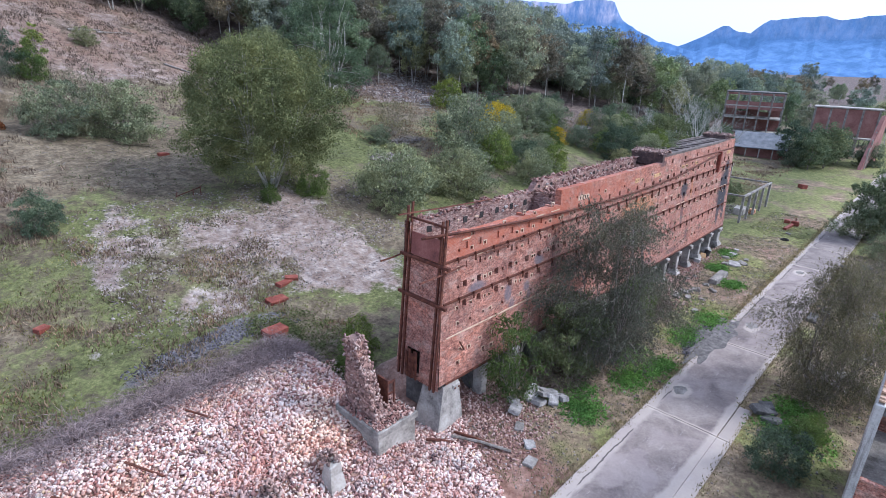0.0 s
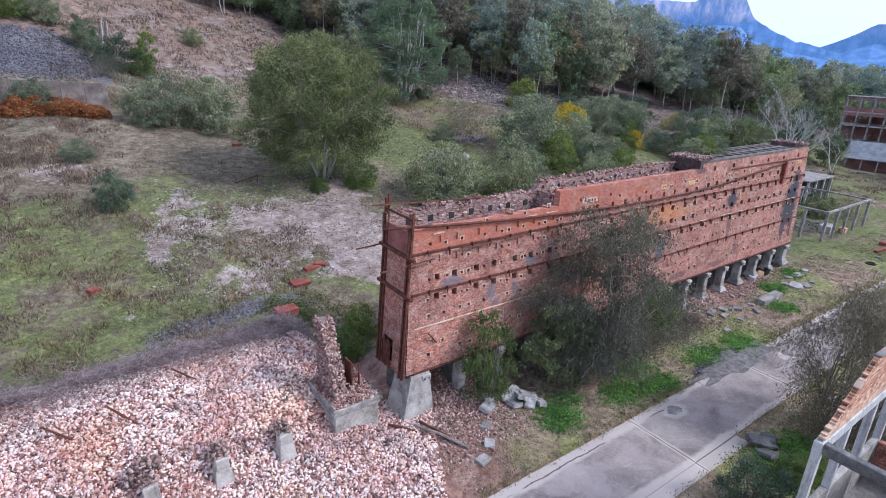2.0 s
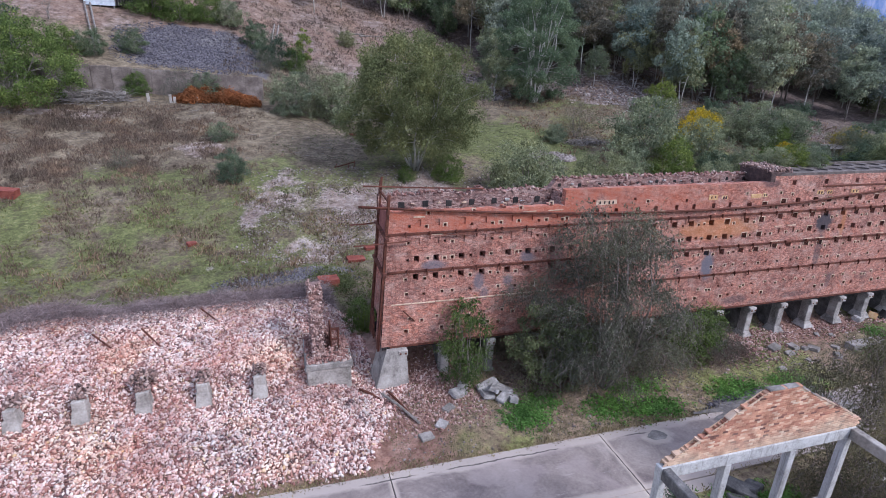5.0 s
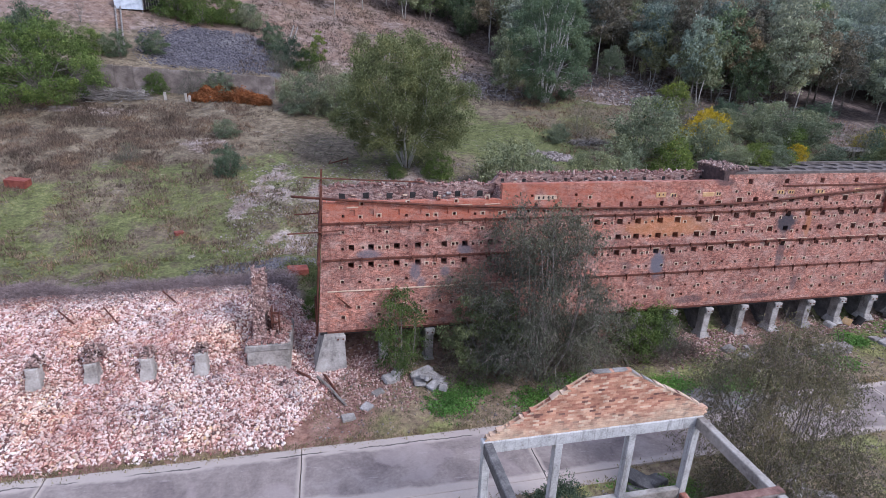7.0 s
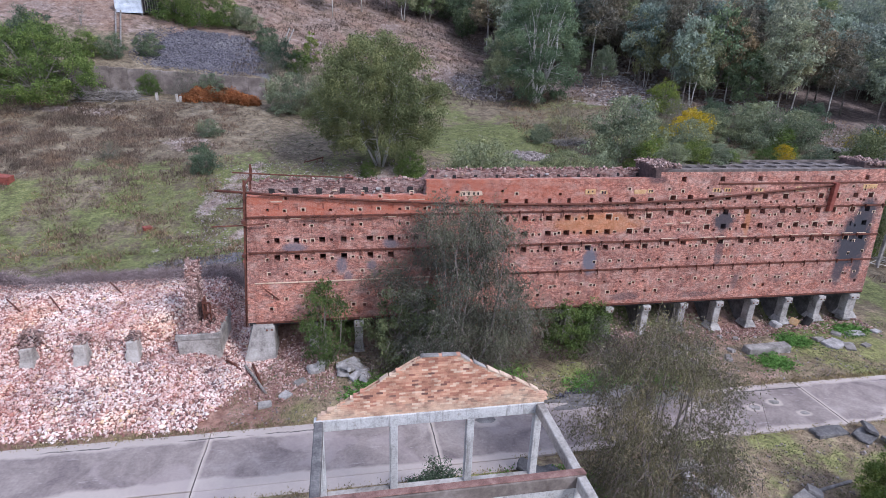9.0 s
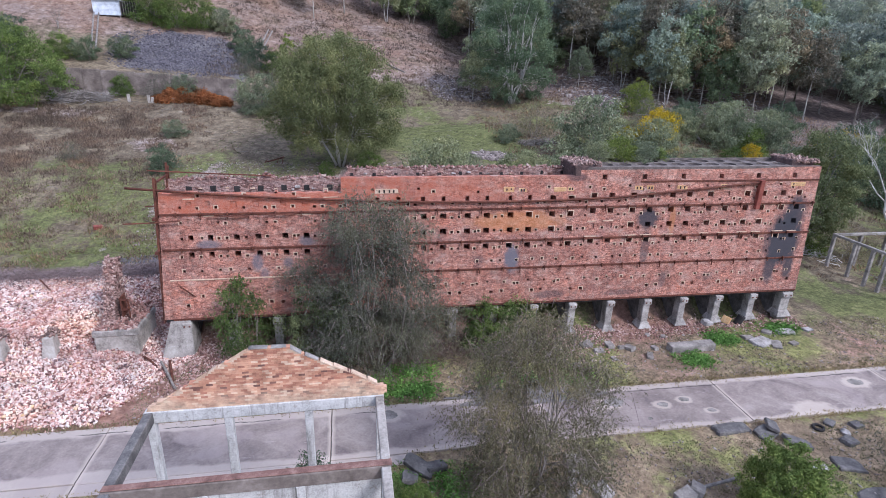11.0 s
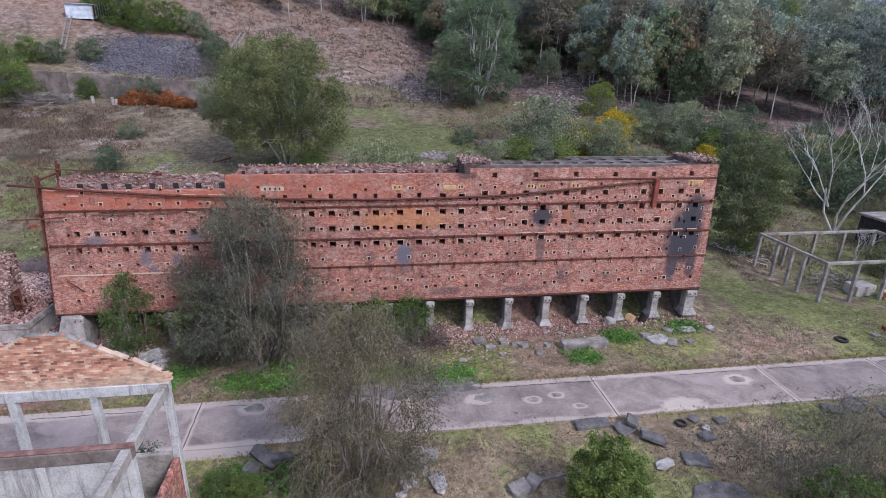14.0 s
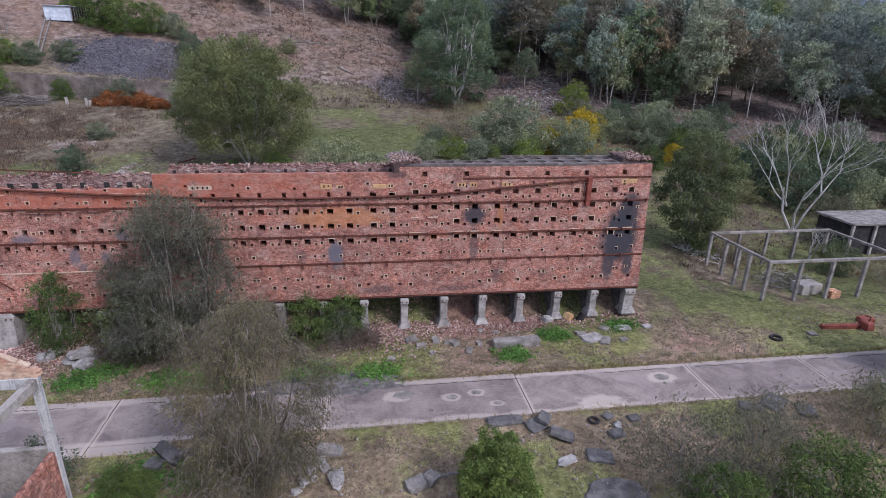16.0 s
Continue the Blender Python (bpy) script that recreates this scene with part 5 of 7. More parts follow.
def gum(name, height, radius, billows, brad, subs, per, leaf, size, bark, trunk_r, fork, low, stems, label, category="tree", droop=0.6, profile=TALL, squash=1.0, lumps=0.3, spread=0.06):
    """A tree whose crown is made of leafy billows on real limbs."""
    ob = thing(name, None, label, category)
    ends = crown_points(billows, height - brad * 0.5, radius - brad * 0.5, low, profile, squash, lumps)
    cen, rad = [], []
    for p in ends:
        rb = brad * random.uniform(0.7, 1.3)
        for _ in range(subs):
            d = Vector((random.gauss(0, 1), random.gauss(0, 1), random.gauss(0.35, 0.8))).normalized()
            q = p + Vector((d.x, d.y, d.z * 0.8)) * rb * random.uniform(0.5, 0.9)
            cen.append((q.x, q.y, max(q.z, 0.15)))
            rad.append(rb * random.uniform(0.4, 0.7))
    bm = Mesh()
    branches(bm, height, trunk_r, ends, fork, stems, spread)
    part("trunk", bm, bark, ob, smooth=True)
    part("crown", quads_mesh("crown", sprays(np.array(cen), np.array(rad), per, size, droop), leaf), leaf, ob)
    return ob


def weeping(name, height, radius, ends_n, stems, strands, per, hang, leaf, size, bark, trunk_r, label, category="tree", profile=WEEP, squash=1.0, low=0.06, lumps=0.35, twig=0.012, spread=0.1):
    """A wispy tree: arching bare limbs with hanging strands of small leaves."""
    ob = thing(name, None, label, category)
    ends = crown_points(ends_n, height, radius, low, profile, squash, lumps, 0.6)
    bm = Mesh()
    branches(bm, height, trunk_r, ends, 0.18, stems, spread, 0.22)
    part("trunk", bm, bark, ob, smooth=True)
    e = np.array([tuple(p) for p in ends])
    p0 = e[RNG.integers(0, len(e), strands)] + RNG.normal(size=(strands, 3)) * radius * np.array((0.11, 0.11, 0.10))
    p0[:, :2] *= RNG.uniform(0.8, 1.06, (strands, 1))
    out = p0 * np.array((1, 1, 0)) / radius * 0.5 + RNG.normal(size=(strands, 3)) * 0.6
    d0 = out + np.array((0, 0, 0.35))
    d1 = out * 0.8 + np.array((0, 0, -0.75))
    ln = hang * RNG.uniform(0.35, 1.2, (strands, 1))
    p1 = p0 + d0 * ln * 0.4
    p2 = p1 + d1 * ln * 0.7
    p2[:, 2] = np.maximum(p2[:, 2], 0.02)
    w = RNG.normal(size=(strands, 3)) * np.array((1, 1, 0.1))
    w = w / np.linalg.norm(w, axis=1, keepdims=True) * twig
    tw = np.concatenate([np.stack([p0 - w, p0 + w, p1 + w * 0.8, p1 - w * 0.8], 1), np.stack([p1 - w * 0.8, p1 + w * 0.8, p2 + w * 0.4, p2 - w * 0.4], 1)])
    tagged(part("brushwood", quads_mesh("brushwood", tw[RNG.random(len(tw)) < 0.24], M_twig), None, ob, "fine purple-grey twigs"), kind="stuff")
    t = RNG.uniform(0.25, 2.0, (strands, per, 1))
    q = np.where(t < 1, p0[:, None] + (p1 - p0)[:, None] * t, p1[:, None] + (p2 - p1)[:, None] * (t - 1)).reshape(-1, 3)
    k = len(q)
    a = RNG.normal(size=(k, 3)) * 0.55 + np.array((0, 0, -0.9))
    a /= np.linalg.norm(a, axis=1, keepdims=True)
    b = np.cross(a, RNG.normal(size=(k, 3)))
    b /= np.linalg.norm(b, axis=1, keepdims=True)
    la = size * RNG.uniform(0.6, 1.4, (k, 1))
    part("crown", quads_mesh("crown", np.stack([q, q + a * la + b * la * 0.3, q + a * la * 2, q + a * la - b * la * 0.3], 1), leaf), None, ob)
    return ob


def put(ob, x, y, turn=0.0, s=1.0, dz=0.0):
    ob.matrix_basis = Matrix.Translation((x, y, ground_z(x, y) + dz)) @ Matrix.Rotation(turn, 4, "Z") @ Matrix.Diagonal((s, s, s, 1))
    return ob


def place_copy(ob, x, y, s=1.0, sz=None, dz=-0.1):
    m = Matrix.Translation((x, y, ground_z(x, y) + dz)) @ Matrix.Rotation(random.uniform(0, 6.28), 4, "Z")
    c = copy_thing(ob, m)
    c.scale = (s, s, sz or s)
    return c


put(gum("tree", 17.8, 9.5, 150, 2.0, 7, 110, L_big, 0.14, M_gum, 0.16, 0.2, 0.15, 7, "large spreading dense green gum tree on the slope", droop=0.9, profile=((0, .6), (.1, .9), (.25, 1.0), (.5, 1.0), (.72, .88), (.88, .64), (1, .3)), spread=0.11, lumps=0.3), 33.0, 60.4)
put(gum("tree", 23.0, 9.4, 105, 2.1, 6, 85, L_gum, 0.19, M_gum, 0.36, 0.22, 0.05, 3, "tall dark green gum tree at the forest edge", droop=0.7, profile=TALL, lumps=0.4), 70.0, 100.5)
put(gum("tree", 12.5, 9.4, 95, 1.9, 6, 70, L_bright, 0.17, M_bark, 0.3, 0.15, 0.02, 3, "broad bright green tree beside a retaining wall", droop=0.8, profile=BUSH), -23.0, 88.0)
put(weeping("tree", 12.4, 4.5, 75, 6, 10000, 10, 1.1, L_olgrey, 0.07, M_bark, 0.10, "straggly half-bare grey-green tree against the brick bench", low=0.12, lumps=0.6), 35.9, 15.6)
put(gum("shrub", 6.2, 3.6, 46, 0.8, 5, 70, L_big, 0.10, M_bark, 0.07, 0.1, 0.0, 5, "dark tangled undergrowth at the foot of the bench", "shrub", droop=1.1, profile=BUSH, squash=0.5), 32.6, 16.8)
put(weeping("shrub", 6.2, 1.9, 40, 4, 1300, 9, 0.8, L_bright, 0.085, M_bark, 0.05, "young green weeping shrub beside the bench", "shrub"), 26.2, 17.9)
put(weeping("tree", 9.9, 3.7, 80, 7, 12000, 11, 0.95, L_olgrey, 0.052, M_bark, 0.075, "drooping grey-brown leafy tree beside the road", low=0.05, lumps=0.5), 42.9, 2.5)
put(gum("shrub", 4.4, 2.15, 80, 0.6, 5, 70, L_bright, 0.075, M_bark, 0.05, 0.1, 0.0, 4, "dense rounded green shrub in dry grass", "shrub", droop=0.3, profile=BUSH, lumps=0.12), 55.4, -1.0)
put(gum("tree", 14.2, 4.6, 85, 1.3, 6, 75, L_big, 0.14, M_bark, 0.16, 0.2, 0.12, 3, "dark green weeping tree behind the bench end", droop=1.4, profile=DOME), 87.8, 34.2)

# forest: a few kinds, repeated
kinds = [gum("tree", 17, 4.9, 30, 1.9, 5, 44, L_forest, 0.28, M_bark, 0.17, 0.4, 0.34, 1, "slender gum tree in the hillside forest", lumps=0.5),
         gum("tree", 20, 5.4, 36, 2.0, 5, 44, L_hazed, 0.28, M_bark, 0.2, 0.45, 0.3, 1, "tall blue-green gum tree in the hillside forest", lumps=0.5),
         gum("tree", 14, 5.0, 32, 1.9, 5, 42, L_olive, 0.27, M_gum, 0.15, 0.35, 0.3, 2, "olive-green gum tree in the hillside forest", profile=DOME, lumps=0.4),
         gum("tree", 11, 4.1, 27, 1.6, 5, 44, L_dark, 0.25, M_bark, 0.12, 0.25, 0.16, 2, "young gum tree in the hillside forest", lumps=0.4),
         gum("tree", 18, 4.7, 28, 1.8, 5, 44, L_brown, 0.27, M_gum, 0.16, 0.45, 0.38, 1, "thin bronze-tinged gum tree in the hillside forest", lumps=0.5),
         gum("tree", 15, 5.8, 38, 1.9, 5, 42, L_gum, 0.28, M_bark, 0.18, 0.3, 0.2, 2, "broad green gum tree in the hillside forest", profile=DOME, lumps=0.35)]
for k in kinds:
    k["group"] = "forest trees"
forest = []
tries = 0
while len(forest) < 1150 and tries < 80000:
    tries += 1
    x, y = random.uniform(38, 340), random.uniform(56, 300)
    line = between(x, (38, 62, 75, 90, 110, 150, 220, 340), (160, 156, 110, 98, 86, 78, 62, 56))
    if y < line or y > line + 150:
        continue
    # a thin, rocky clearing
    if math.hypot((x - 97) / 17, (y - 112) / 19) < 1 and random.random() < 0.95:
        continue
    line += 9 * noise.noise((x * 0.06, y * 0.06, 4))
    if y < line or noise.noise((x * 0.045, y * 0.045, 8)) < -0.32 and y < line + 60:
        continue
    gap = (6.3 - 0.020 * min(100, max(0, y - line))) ** 2
    if any((x - a) ** 2 + (y - b) ** 2 < gap for a, b in forest):
        continue
    forest.append((x, y))
forest.sort(key=lambda p: p[1] * 1.0 + 0.35 * p[0])
for i, (x, y) in enumerate(forest[:290]):
    s = random.uniform(0.75, 1.2)
    place_copy(random.choice(kinds), x, y, s, s * random.uniform(0.9, 1.15))
# the farther woods: one joined canopy and its trunks
cen, rad, stems = [], [], Mesh()
for x, y in forest[290:]:
    h, r = random.uniform(11, 21), random.uniform(3.4, 5.8)
    z = ground_z(x, y)
    stems.tube([(x, y, z - 0.3), (x + random.uniform(-.6, .6), y, z + h * 0.7)], [0.2, 0.1], 4, False)
    for _ in range(11):
        d = Vector((random.gauss(0, 1), random.gauss(0, 1), random.gauss(0, 1))).normalized() * random.uniform(0.4, 0.95)
        cen.append((x + d.x * r, y + d.y * r, z + h * 0.66 + d.z * h * 0.32))
        rad.append(random.uniform(1.2, 2.1))
far = thing("far_woods", None, "dense grey-green gum forest covering the hillside", "forest", kind="stuff")
part("canopy", quads_mesh("canopy", sprays(np.array(cen), np.array(rad), 44, 0.42, 0.4), L_hazed), None, far)
part("trunks", stems, M_bark, far)
for k, (x, y) in zip(kinds, ((96, 104), (109, 99), (103, 93), (84, 114), (112, 94), (100, 128))):
    put(k, x, y)

# trees round the works
for x, y, s in ((150, 24, .75), (157, 22, .95), (154, 29, .9), (163, 26, .85), (166, 21, .8), (140, 48, .9), (147, 43, .7), (168, 58, .9), (174, 66, .9), (203, 52, .8), (208, 36, .8), (199, 12, .7), (214, 22, .8), (196, 60, 1.0), (225, 45, .8)):
    place_copy(kinds[3] if x < 170 else random.choice(kinds), x, y, s)

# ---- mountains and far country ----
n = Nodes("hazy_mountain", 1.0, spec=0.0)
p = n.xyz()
# the blue haze of distance is painted into the base colours
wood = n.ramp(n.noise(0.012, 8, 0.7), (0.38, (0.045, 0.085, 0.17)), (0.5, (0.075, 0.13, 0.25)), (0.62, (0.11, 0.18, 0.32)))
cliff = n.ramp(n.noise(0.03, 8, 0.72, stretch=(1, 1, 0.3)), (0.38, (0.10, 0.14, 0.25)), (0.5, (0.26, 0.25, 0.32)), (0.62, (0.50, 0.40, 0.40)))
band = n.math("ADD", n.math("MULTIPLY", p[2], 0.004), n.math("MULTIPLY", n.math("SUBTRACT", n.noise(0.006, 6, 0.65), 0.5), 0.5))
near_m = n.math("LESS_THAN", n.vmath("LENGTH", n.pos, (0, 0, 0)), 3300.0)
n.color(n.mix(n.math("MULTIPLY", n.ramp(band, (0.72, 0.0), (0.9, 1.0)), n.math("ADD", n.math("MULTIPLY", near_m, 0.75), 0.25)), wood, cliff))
# faint blue emission adds to the painted haze; rock is no light source
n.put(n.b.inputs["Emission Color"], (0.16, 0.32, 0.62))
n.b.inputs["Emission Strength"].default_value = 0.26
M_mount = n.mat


def range_mesh(a0, a1, dist, profile, talus):
    """A cliffed range on an arc about the place: crest, cliff foot, skirt."""
    bm = Mesh()
    az = np.linspace(a0, a1, 160)
    rowsm = []
    for a in az:
        top = float(np.interp(a, *profile)) + 9 * noise.noise((a * 1.1, 1, 0)) + 5 * noise.noise((a * 4.0, 2, 0))
        ca, sa = math.sin(radians(a)), math.cos(radians(a))
        col_ = []
        for f, out in ((1.0, 0), (0.80, -15 + 12 * noise.noise((a * 6, 5, 0))), (0.62, -25 + 16 * noise.noise((a * 6, 6, 0))), (0.3, -260 + 60 * noise.noise((a * 3, 7, 0))), (-0.1, -700)):
            r = dist + out
            col_.append((r * ca, r * sa, top * f))
        rowsm.append(col_)
    for c0, c1 in zip(rowsm, rowsm[1:]):
        for k in range(4):
            bm.quad(c0[k + 1], c1[k + 1], c1[k], c0[k])
    return bm


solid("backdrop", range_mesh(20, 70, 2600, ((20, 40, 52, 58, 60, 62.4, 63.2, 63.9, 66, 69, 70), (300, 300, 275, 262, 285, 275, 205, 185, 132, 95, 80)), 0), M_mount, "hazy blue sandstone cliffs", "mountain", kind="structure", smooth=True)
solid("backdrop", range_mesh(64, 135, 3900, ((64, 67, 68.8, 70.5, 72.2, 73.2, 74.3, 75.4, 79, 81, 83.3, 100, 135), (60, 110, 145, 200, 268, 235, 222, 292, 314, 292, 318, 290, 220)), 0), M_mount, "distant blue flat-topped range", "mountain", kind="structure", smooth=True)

# ---- shrubs ----
olive = gum("shrub", 6.0, 3.7, 48, 1.15, 5, 52, L_olive, 0.13, M_bark, 0.1, 0.1, 0.0, 4, "grey-olive rounded shrub on the slope", "shrub", droop=0.9, profile=BUSH)
green = gum("shrub", 6.0, 3.5, 44, 1.15, 5, 52, L_bright, 0.125, M_bark, 0.1, 0.1, 0.0, 4, "bright green leafy shrub on the slope", "shrub", droop=0.6, profile=BUSH)
darkb = gum("shrub", 6.0, 3.5, 44, 1.15, 5, 52, L_dark, 0.125, M_bark, 0.1, 0.1, 0.0, 4, "dark green dense shrub on the slope", "shrub", droop=0.4, profile=BUSH)
wattle = gum("shrub", 6.0, 3.1, 44, 1.05, 5, 50, L_wattle, 0.11, M_bark, 0.1, 0.1, 0.0, 3, "yellow-blossomed wattle shrub on the slope", "shrub", droop=0.4, profile=BUSH)
greyb = weeping("shrub", 6.0, 3.8, 70, 8, 1500, 7, 1.0, L_olgrey, 0.08, M_bark, 0.05, "grey-brown twiggy half-bare shrub", "shrub", profile=BUSH)
cyp = gum("tree", 6.0, 1.6, 20, 0.7, 5, 50, L_bright, 0.11, M_bark, 0.1, 0.2, 0.02, 1, "small upright green tree", profile=BUSH)
SHRUBS = {"o": olive, "g": green, "d": darkb, "w": wattle, "b": greyb, "c": cyp}
spots = ("o 3.4 95.2 .75,o 58 52 1.1,o 63 53 .9,o 76 50 .9,g 84 52 .8,o 93 72 1.0,d 98 78 .9,o 104 76 1.1,b 90 77 .9,o 110 70 1.2,d 116 74 1.1,g 104 66 .8,w 101 62 .6,b 114 62 1.0,d 121 62 1.2,o 127 56 1.1,d 12 112 .8,b 92 31.5 .7,d 112 46 1.4,o 118 44 1.2,d 124 50 1.5,b 110 38 .9,d 132 46 1.4,d 108 52 1.3,g -3 119.5 1.4,g -8.5 121 1.5,g 2 121 1.2,o 7 120 .9,g -16 127 1,c 21.3 111.7 1.1,d 15.5 105.5 1,g 19 106 .8,d -15 101 .7,d -9 103 .7,g -19 101 .8,b -.5 95.6 .8,g -7.8 95 .6,"
         "o 18.5 88.5 1.3,b 22 90 1.3,o 25.5 88 1.45,d 9 59.5 .62,g 31.0 57 .35,g 37.2 57.3 .62,o 46 51.5 1.3,o 50 54 .9,b 67.4 76.5 1.05,o 62 74 .6,o 72 63 1.7,g 73.5 57.5 1.0,d 80.5 56 .85,w 86.5 68 1.2,w 80 66 .8,o 84 63 1.1,"
         "g 91.6 86 1.1,o 101 69 1.25,g 96 60 .6,o 89 58 .75,g 110 56 .8,o 118 58 1.1,w 119 66 .7,g 125 60 1,o 106 60 .8,b 131 62 1.1,o 137 66 1.2,d 140 58 1.2,g 147 52 1,o 105 49 .6,w 128 70 .7,"
         "b 65.8 -1 .85,b 69.5 -1.5 .75,g 66.5 -3.5 .6,g 72 -3.5 .75,b 73 1.5 .6,b 78 0 .8,o 83 2 .7,d 32 2.9 .5,g 35.9 2.3 .3,g 37.1 2.0 .26,b 47 17 .5,g 44.8 17.6 .62,g 47.3 19 .55,b 40 17.5 .7,b 31.5 17.5 .6,g 20.6 27.5 .4,g 23 30 .45,"
         "o 7 73.5 .5,b -4 64 .4,o 32 124 .6,b 14 101 .6,g 88.5 33 .5,d 101 27 .6,b 104 24 .5,o -30 78 1.2,g -34 92 1.4,d -28 100 1.2,g 1 14 .01,o 151 27 .7,d 160 28 .7,o 171 15 1.0,o 92.4 5.6 1.0")
used = set()
for spot in spots.split(","):
    k, x, y, s = spot.split()
    x, y, s = float(x), float(y), float(s)
    if s < 0.1:
        continue
    if k not in used:
        used.add(k)
        put(SHRUBS[k], x, y, random.uniform(0, 6.28), s)
    else:
        place_copy(SHRUBS[k], x, y, s, s * random.uniform(0.9, 1.1))
for k, x, y, s in ((olive, 54.6, 22.6, .3), (green, 56.6, 23.0, .34), (olive, 58.6, 22.8, .3), (green, 60.2, 23.0, .2)):
    c = tagged(copy_thing(k, Matrix.Translation((x, y, 13.7)) @ Matrix.Rotation(x, 4, "Z")), "leafy green shrub growing on top of the bench", "shrub")
    c.scale = (s * 1.35, s * 1.2, s)
lone = place_copy(kinds[3], 93.5, 6.0, 0.85)
for x, y, s in ((92.6, 115.3, .85), (97.1, 107.6, .75), (62, 104, .7), (66, 117, .8), (87, 104, .6), (100, 116, 1.0), (26, 140, .9), (20, 148, 1), (12, 143, 1), (3, 140, 1), (34, 150, 1.1), (46, 152, 1.1), (54, 158, 1.2), (-8, 135, .9), (-20, 140, 1.1)):
    place_copy(random.choice(kinds[2:]), x, y, s)
# trees out on the valley floor
for i in range(60):
    a, r = radians(random.uniform(66, 92)), random.uniform(215, 900)
    x, y = r * math.sin(a), r * math.cos(a)
    place_copy(random.choice(kinds), x, y, random.uniform(0.6, 1.1))

# ---- dead trees ----


def bare_tree(x, y, h, n, label, bark=M_gum, r=0.28):
    ob = thing("dead_tree", Matrix.Translation((x, y, ground_z(x, y) - 0.1)), label, "tree")
    bm = Mesh()

    def grow(p, d, length, r, depth):
        q = p + d * length
        m = p.lerp(q, 0.5) + Vector((random.uniform(-1, 1), random.uniform(-1, 1), random.uniform(-.3, .5))) * length * 0.07
        bm.tube([p, m, q], [r, r * 0.8, r * 0.55], 6 if depth < 2 else 4, False)
        if depth < 6:
            for _ in range(random.choice((2, 2, 3))):
                e = (d + Vector((random.gauss(0, 1), random.gauss(0, 1), random.gauss(0.3, 0.6))) * 0.36).normalized()
                grow(p.lerp(q, random.uniform(0.6, 1.0)), e, length * random.uniform(0.6, 0.85), r * 0.55, depth + 1)
    for k in range(n):
        a = random.uniform(0, 6.28)
        grow(Vector((0, 0, 0)), Vector((math.cos(a) * 0.35, math.sin(a) * 0.35, 1)).normalized(), h * 0.27, r, 0)
    part("trunk", bm, bark, ob, smooth=True)
    return ob


bare_tree(104.5, 37.5, 24.0, 3, "tall bleached dead tree with bare branches", r=0.17)
bare_tree(101.0, 30.5, 6.0, 2, "small leaning dead tree inside the concrete frame", r=0.14)
bare_tree(129, 42, 17, 2, "leafless pale tree near the ruined works", r=0.17)
bare_tree(136, 46, 18, 2, "leafless pale tree near the ruined works", r=0.17)
bare_tree(142, 40, 16, 2, "leafless pale tree near the ruined works", r=0.16)
bare_tree(72.2, 1.8, 5.0, 2, "small leafless shrubby tree by the road", M_bark, 0.08)
bare_tree(114, 36, 6, 1, "thin dark dead sapling", M_bark, 0.12)
bare_tree(-24, 112, 6, 3, "bare grey shrub on the spoil slope", M_bark, 0.08)

# ---- brambles, bracken, brush ----


def twigs(name, n, where, length, label, category, material=M_twig, width=0.02, up=0.6):
    p = np.array([where() for _ in range(n)])
    d = RNG.normal(size=(n, 3)) * np.array((1, 1, 0.35)) + np.array((0, 0, up))
    d /= np.linalg.norm(d, axis=1, keepdims=True)
    ln = length * RNG.uniform(0.5, 1.3, (n, 1))
    s = np.cross(d, RNG.normal(size=(n, 3)))
    s = s / np.linalg.norm(s, axis=1, keepdims=True) * width
    m = p + d * ln * 0.55
    bend = d * np.array((1, 1, -0.35))
    q = m + bend * ln * 0.55
    a = np.stack([p - s, p + s, m + s * 0.8, m - s * 0.8], 1)
    b = np.stack([m - s * 0.8, m + s * 0.8, q + s * 0.3, q - s * 0.3], 1)
    return solid(name, quads_mesh(name, np.concatenate([a, b]), material), None, label, category, kind="stuff")


def on_band(x0, x1, yfun, w, hgt):
    def f():
        x = random.uniform(x0, x1)
        y = yfun(x) + random.gauss(0, w)
        return (x, y, ground_z(x, y) + random.uniform(0, hgt) * max(0.25, 0.75 + 0.6 * noise.noise((x * 0.25, y * 0.3, 1))))
    return f


twigs("bramble_thicket", 46000, on_band(-26, 18.5, lambda x: 30.6 + 0.03 * x, 1.6, 1.4), 0.7, "thicket of dry purple-grey brambles behind the rubble", "brambles", width=0.015)
twigs("bramble_thicket", 5000, on_band(-24, -4, lambda x: 28.5, 1.0, 1.0), 0.8, "thicket of dry purple-grey brambles", "brambles")
twigs("brush_pile", 700, on_band(-18, -8, lambda x: 90.8, 1.2, 1.2), 2.2, "pile of bare grey branches", "brush", M_timber, 0.05, 0.25)
twigs("brush_pile", 350, on_band(64, 70, lambda x: 72.5, 0.8, 0.6), 1.6, "fallen bare grey branches", "brush", M_timber, 0.05, 0.1)
twigs("brush_pile", 260, on_band(86.5, 90, lambda x: 33.5, 1.2, 0.6), 1.5, "fallen pale branches beneath a tree", "brush", M_gum, 0.04, 0.2)
twigs("brush_pile", 260, on_band(90, 96, lambda x: 25, 1.2, 0.8), 1.5, "heap of grey branches inside a concrete frame", "brush", M_timber, 0.04, 0.2)
twigs("dry_undergrowth", 8000, on_band(29, 50, lambda x: 17.2, 1.1, 0.9), 0.7, "brown tangled undergrowth before the bench", "undergrowth", plain("brown_dead_stems", (0.07, 0.05, 0.04), (0.13, 0.095, 0.078), (0.22, 0.17, 0.14), 0.7, 0.95, per="island"), 0.018)


L_tuss = leaf_material("dead_tussock", (0.10, 0.07, 0.055), (0.19, 0.14, 0.11), (0.29, 0.23, 0.17))


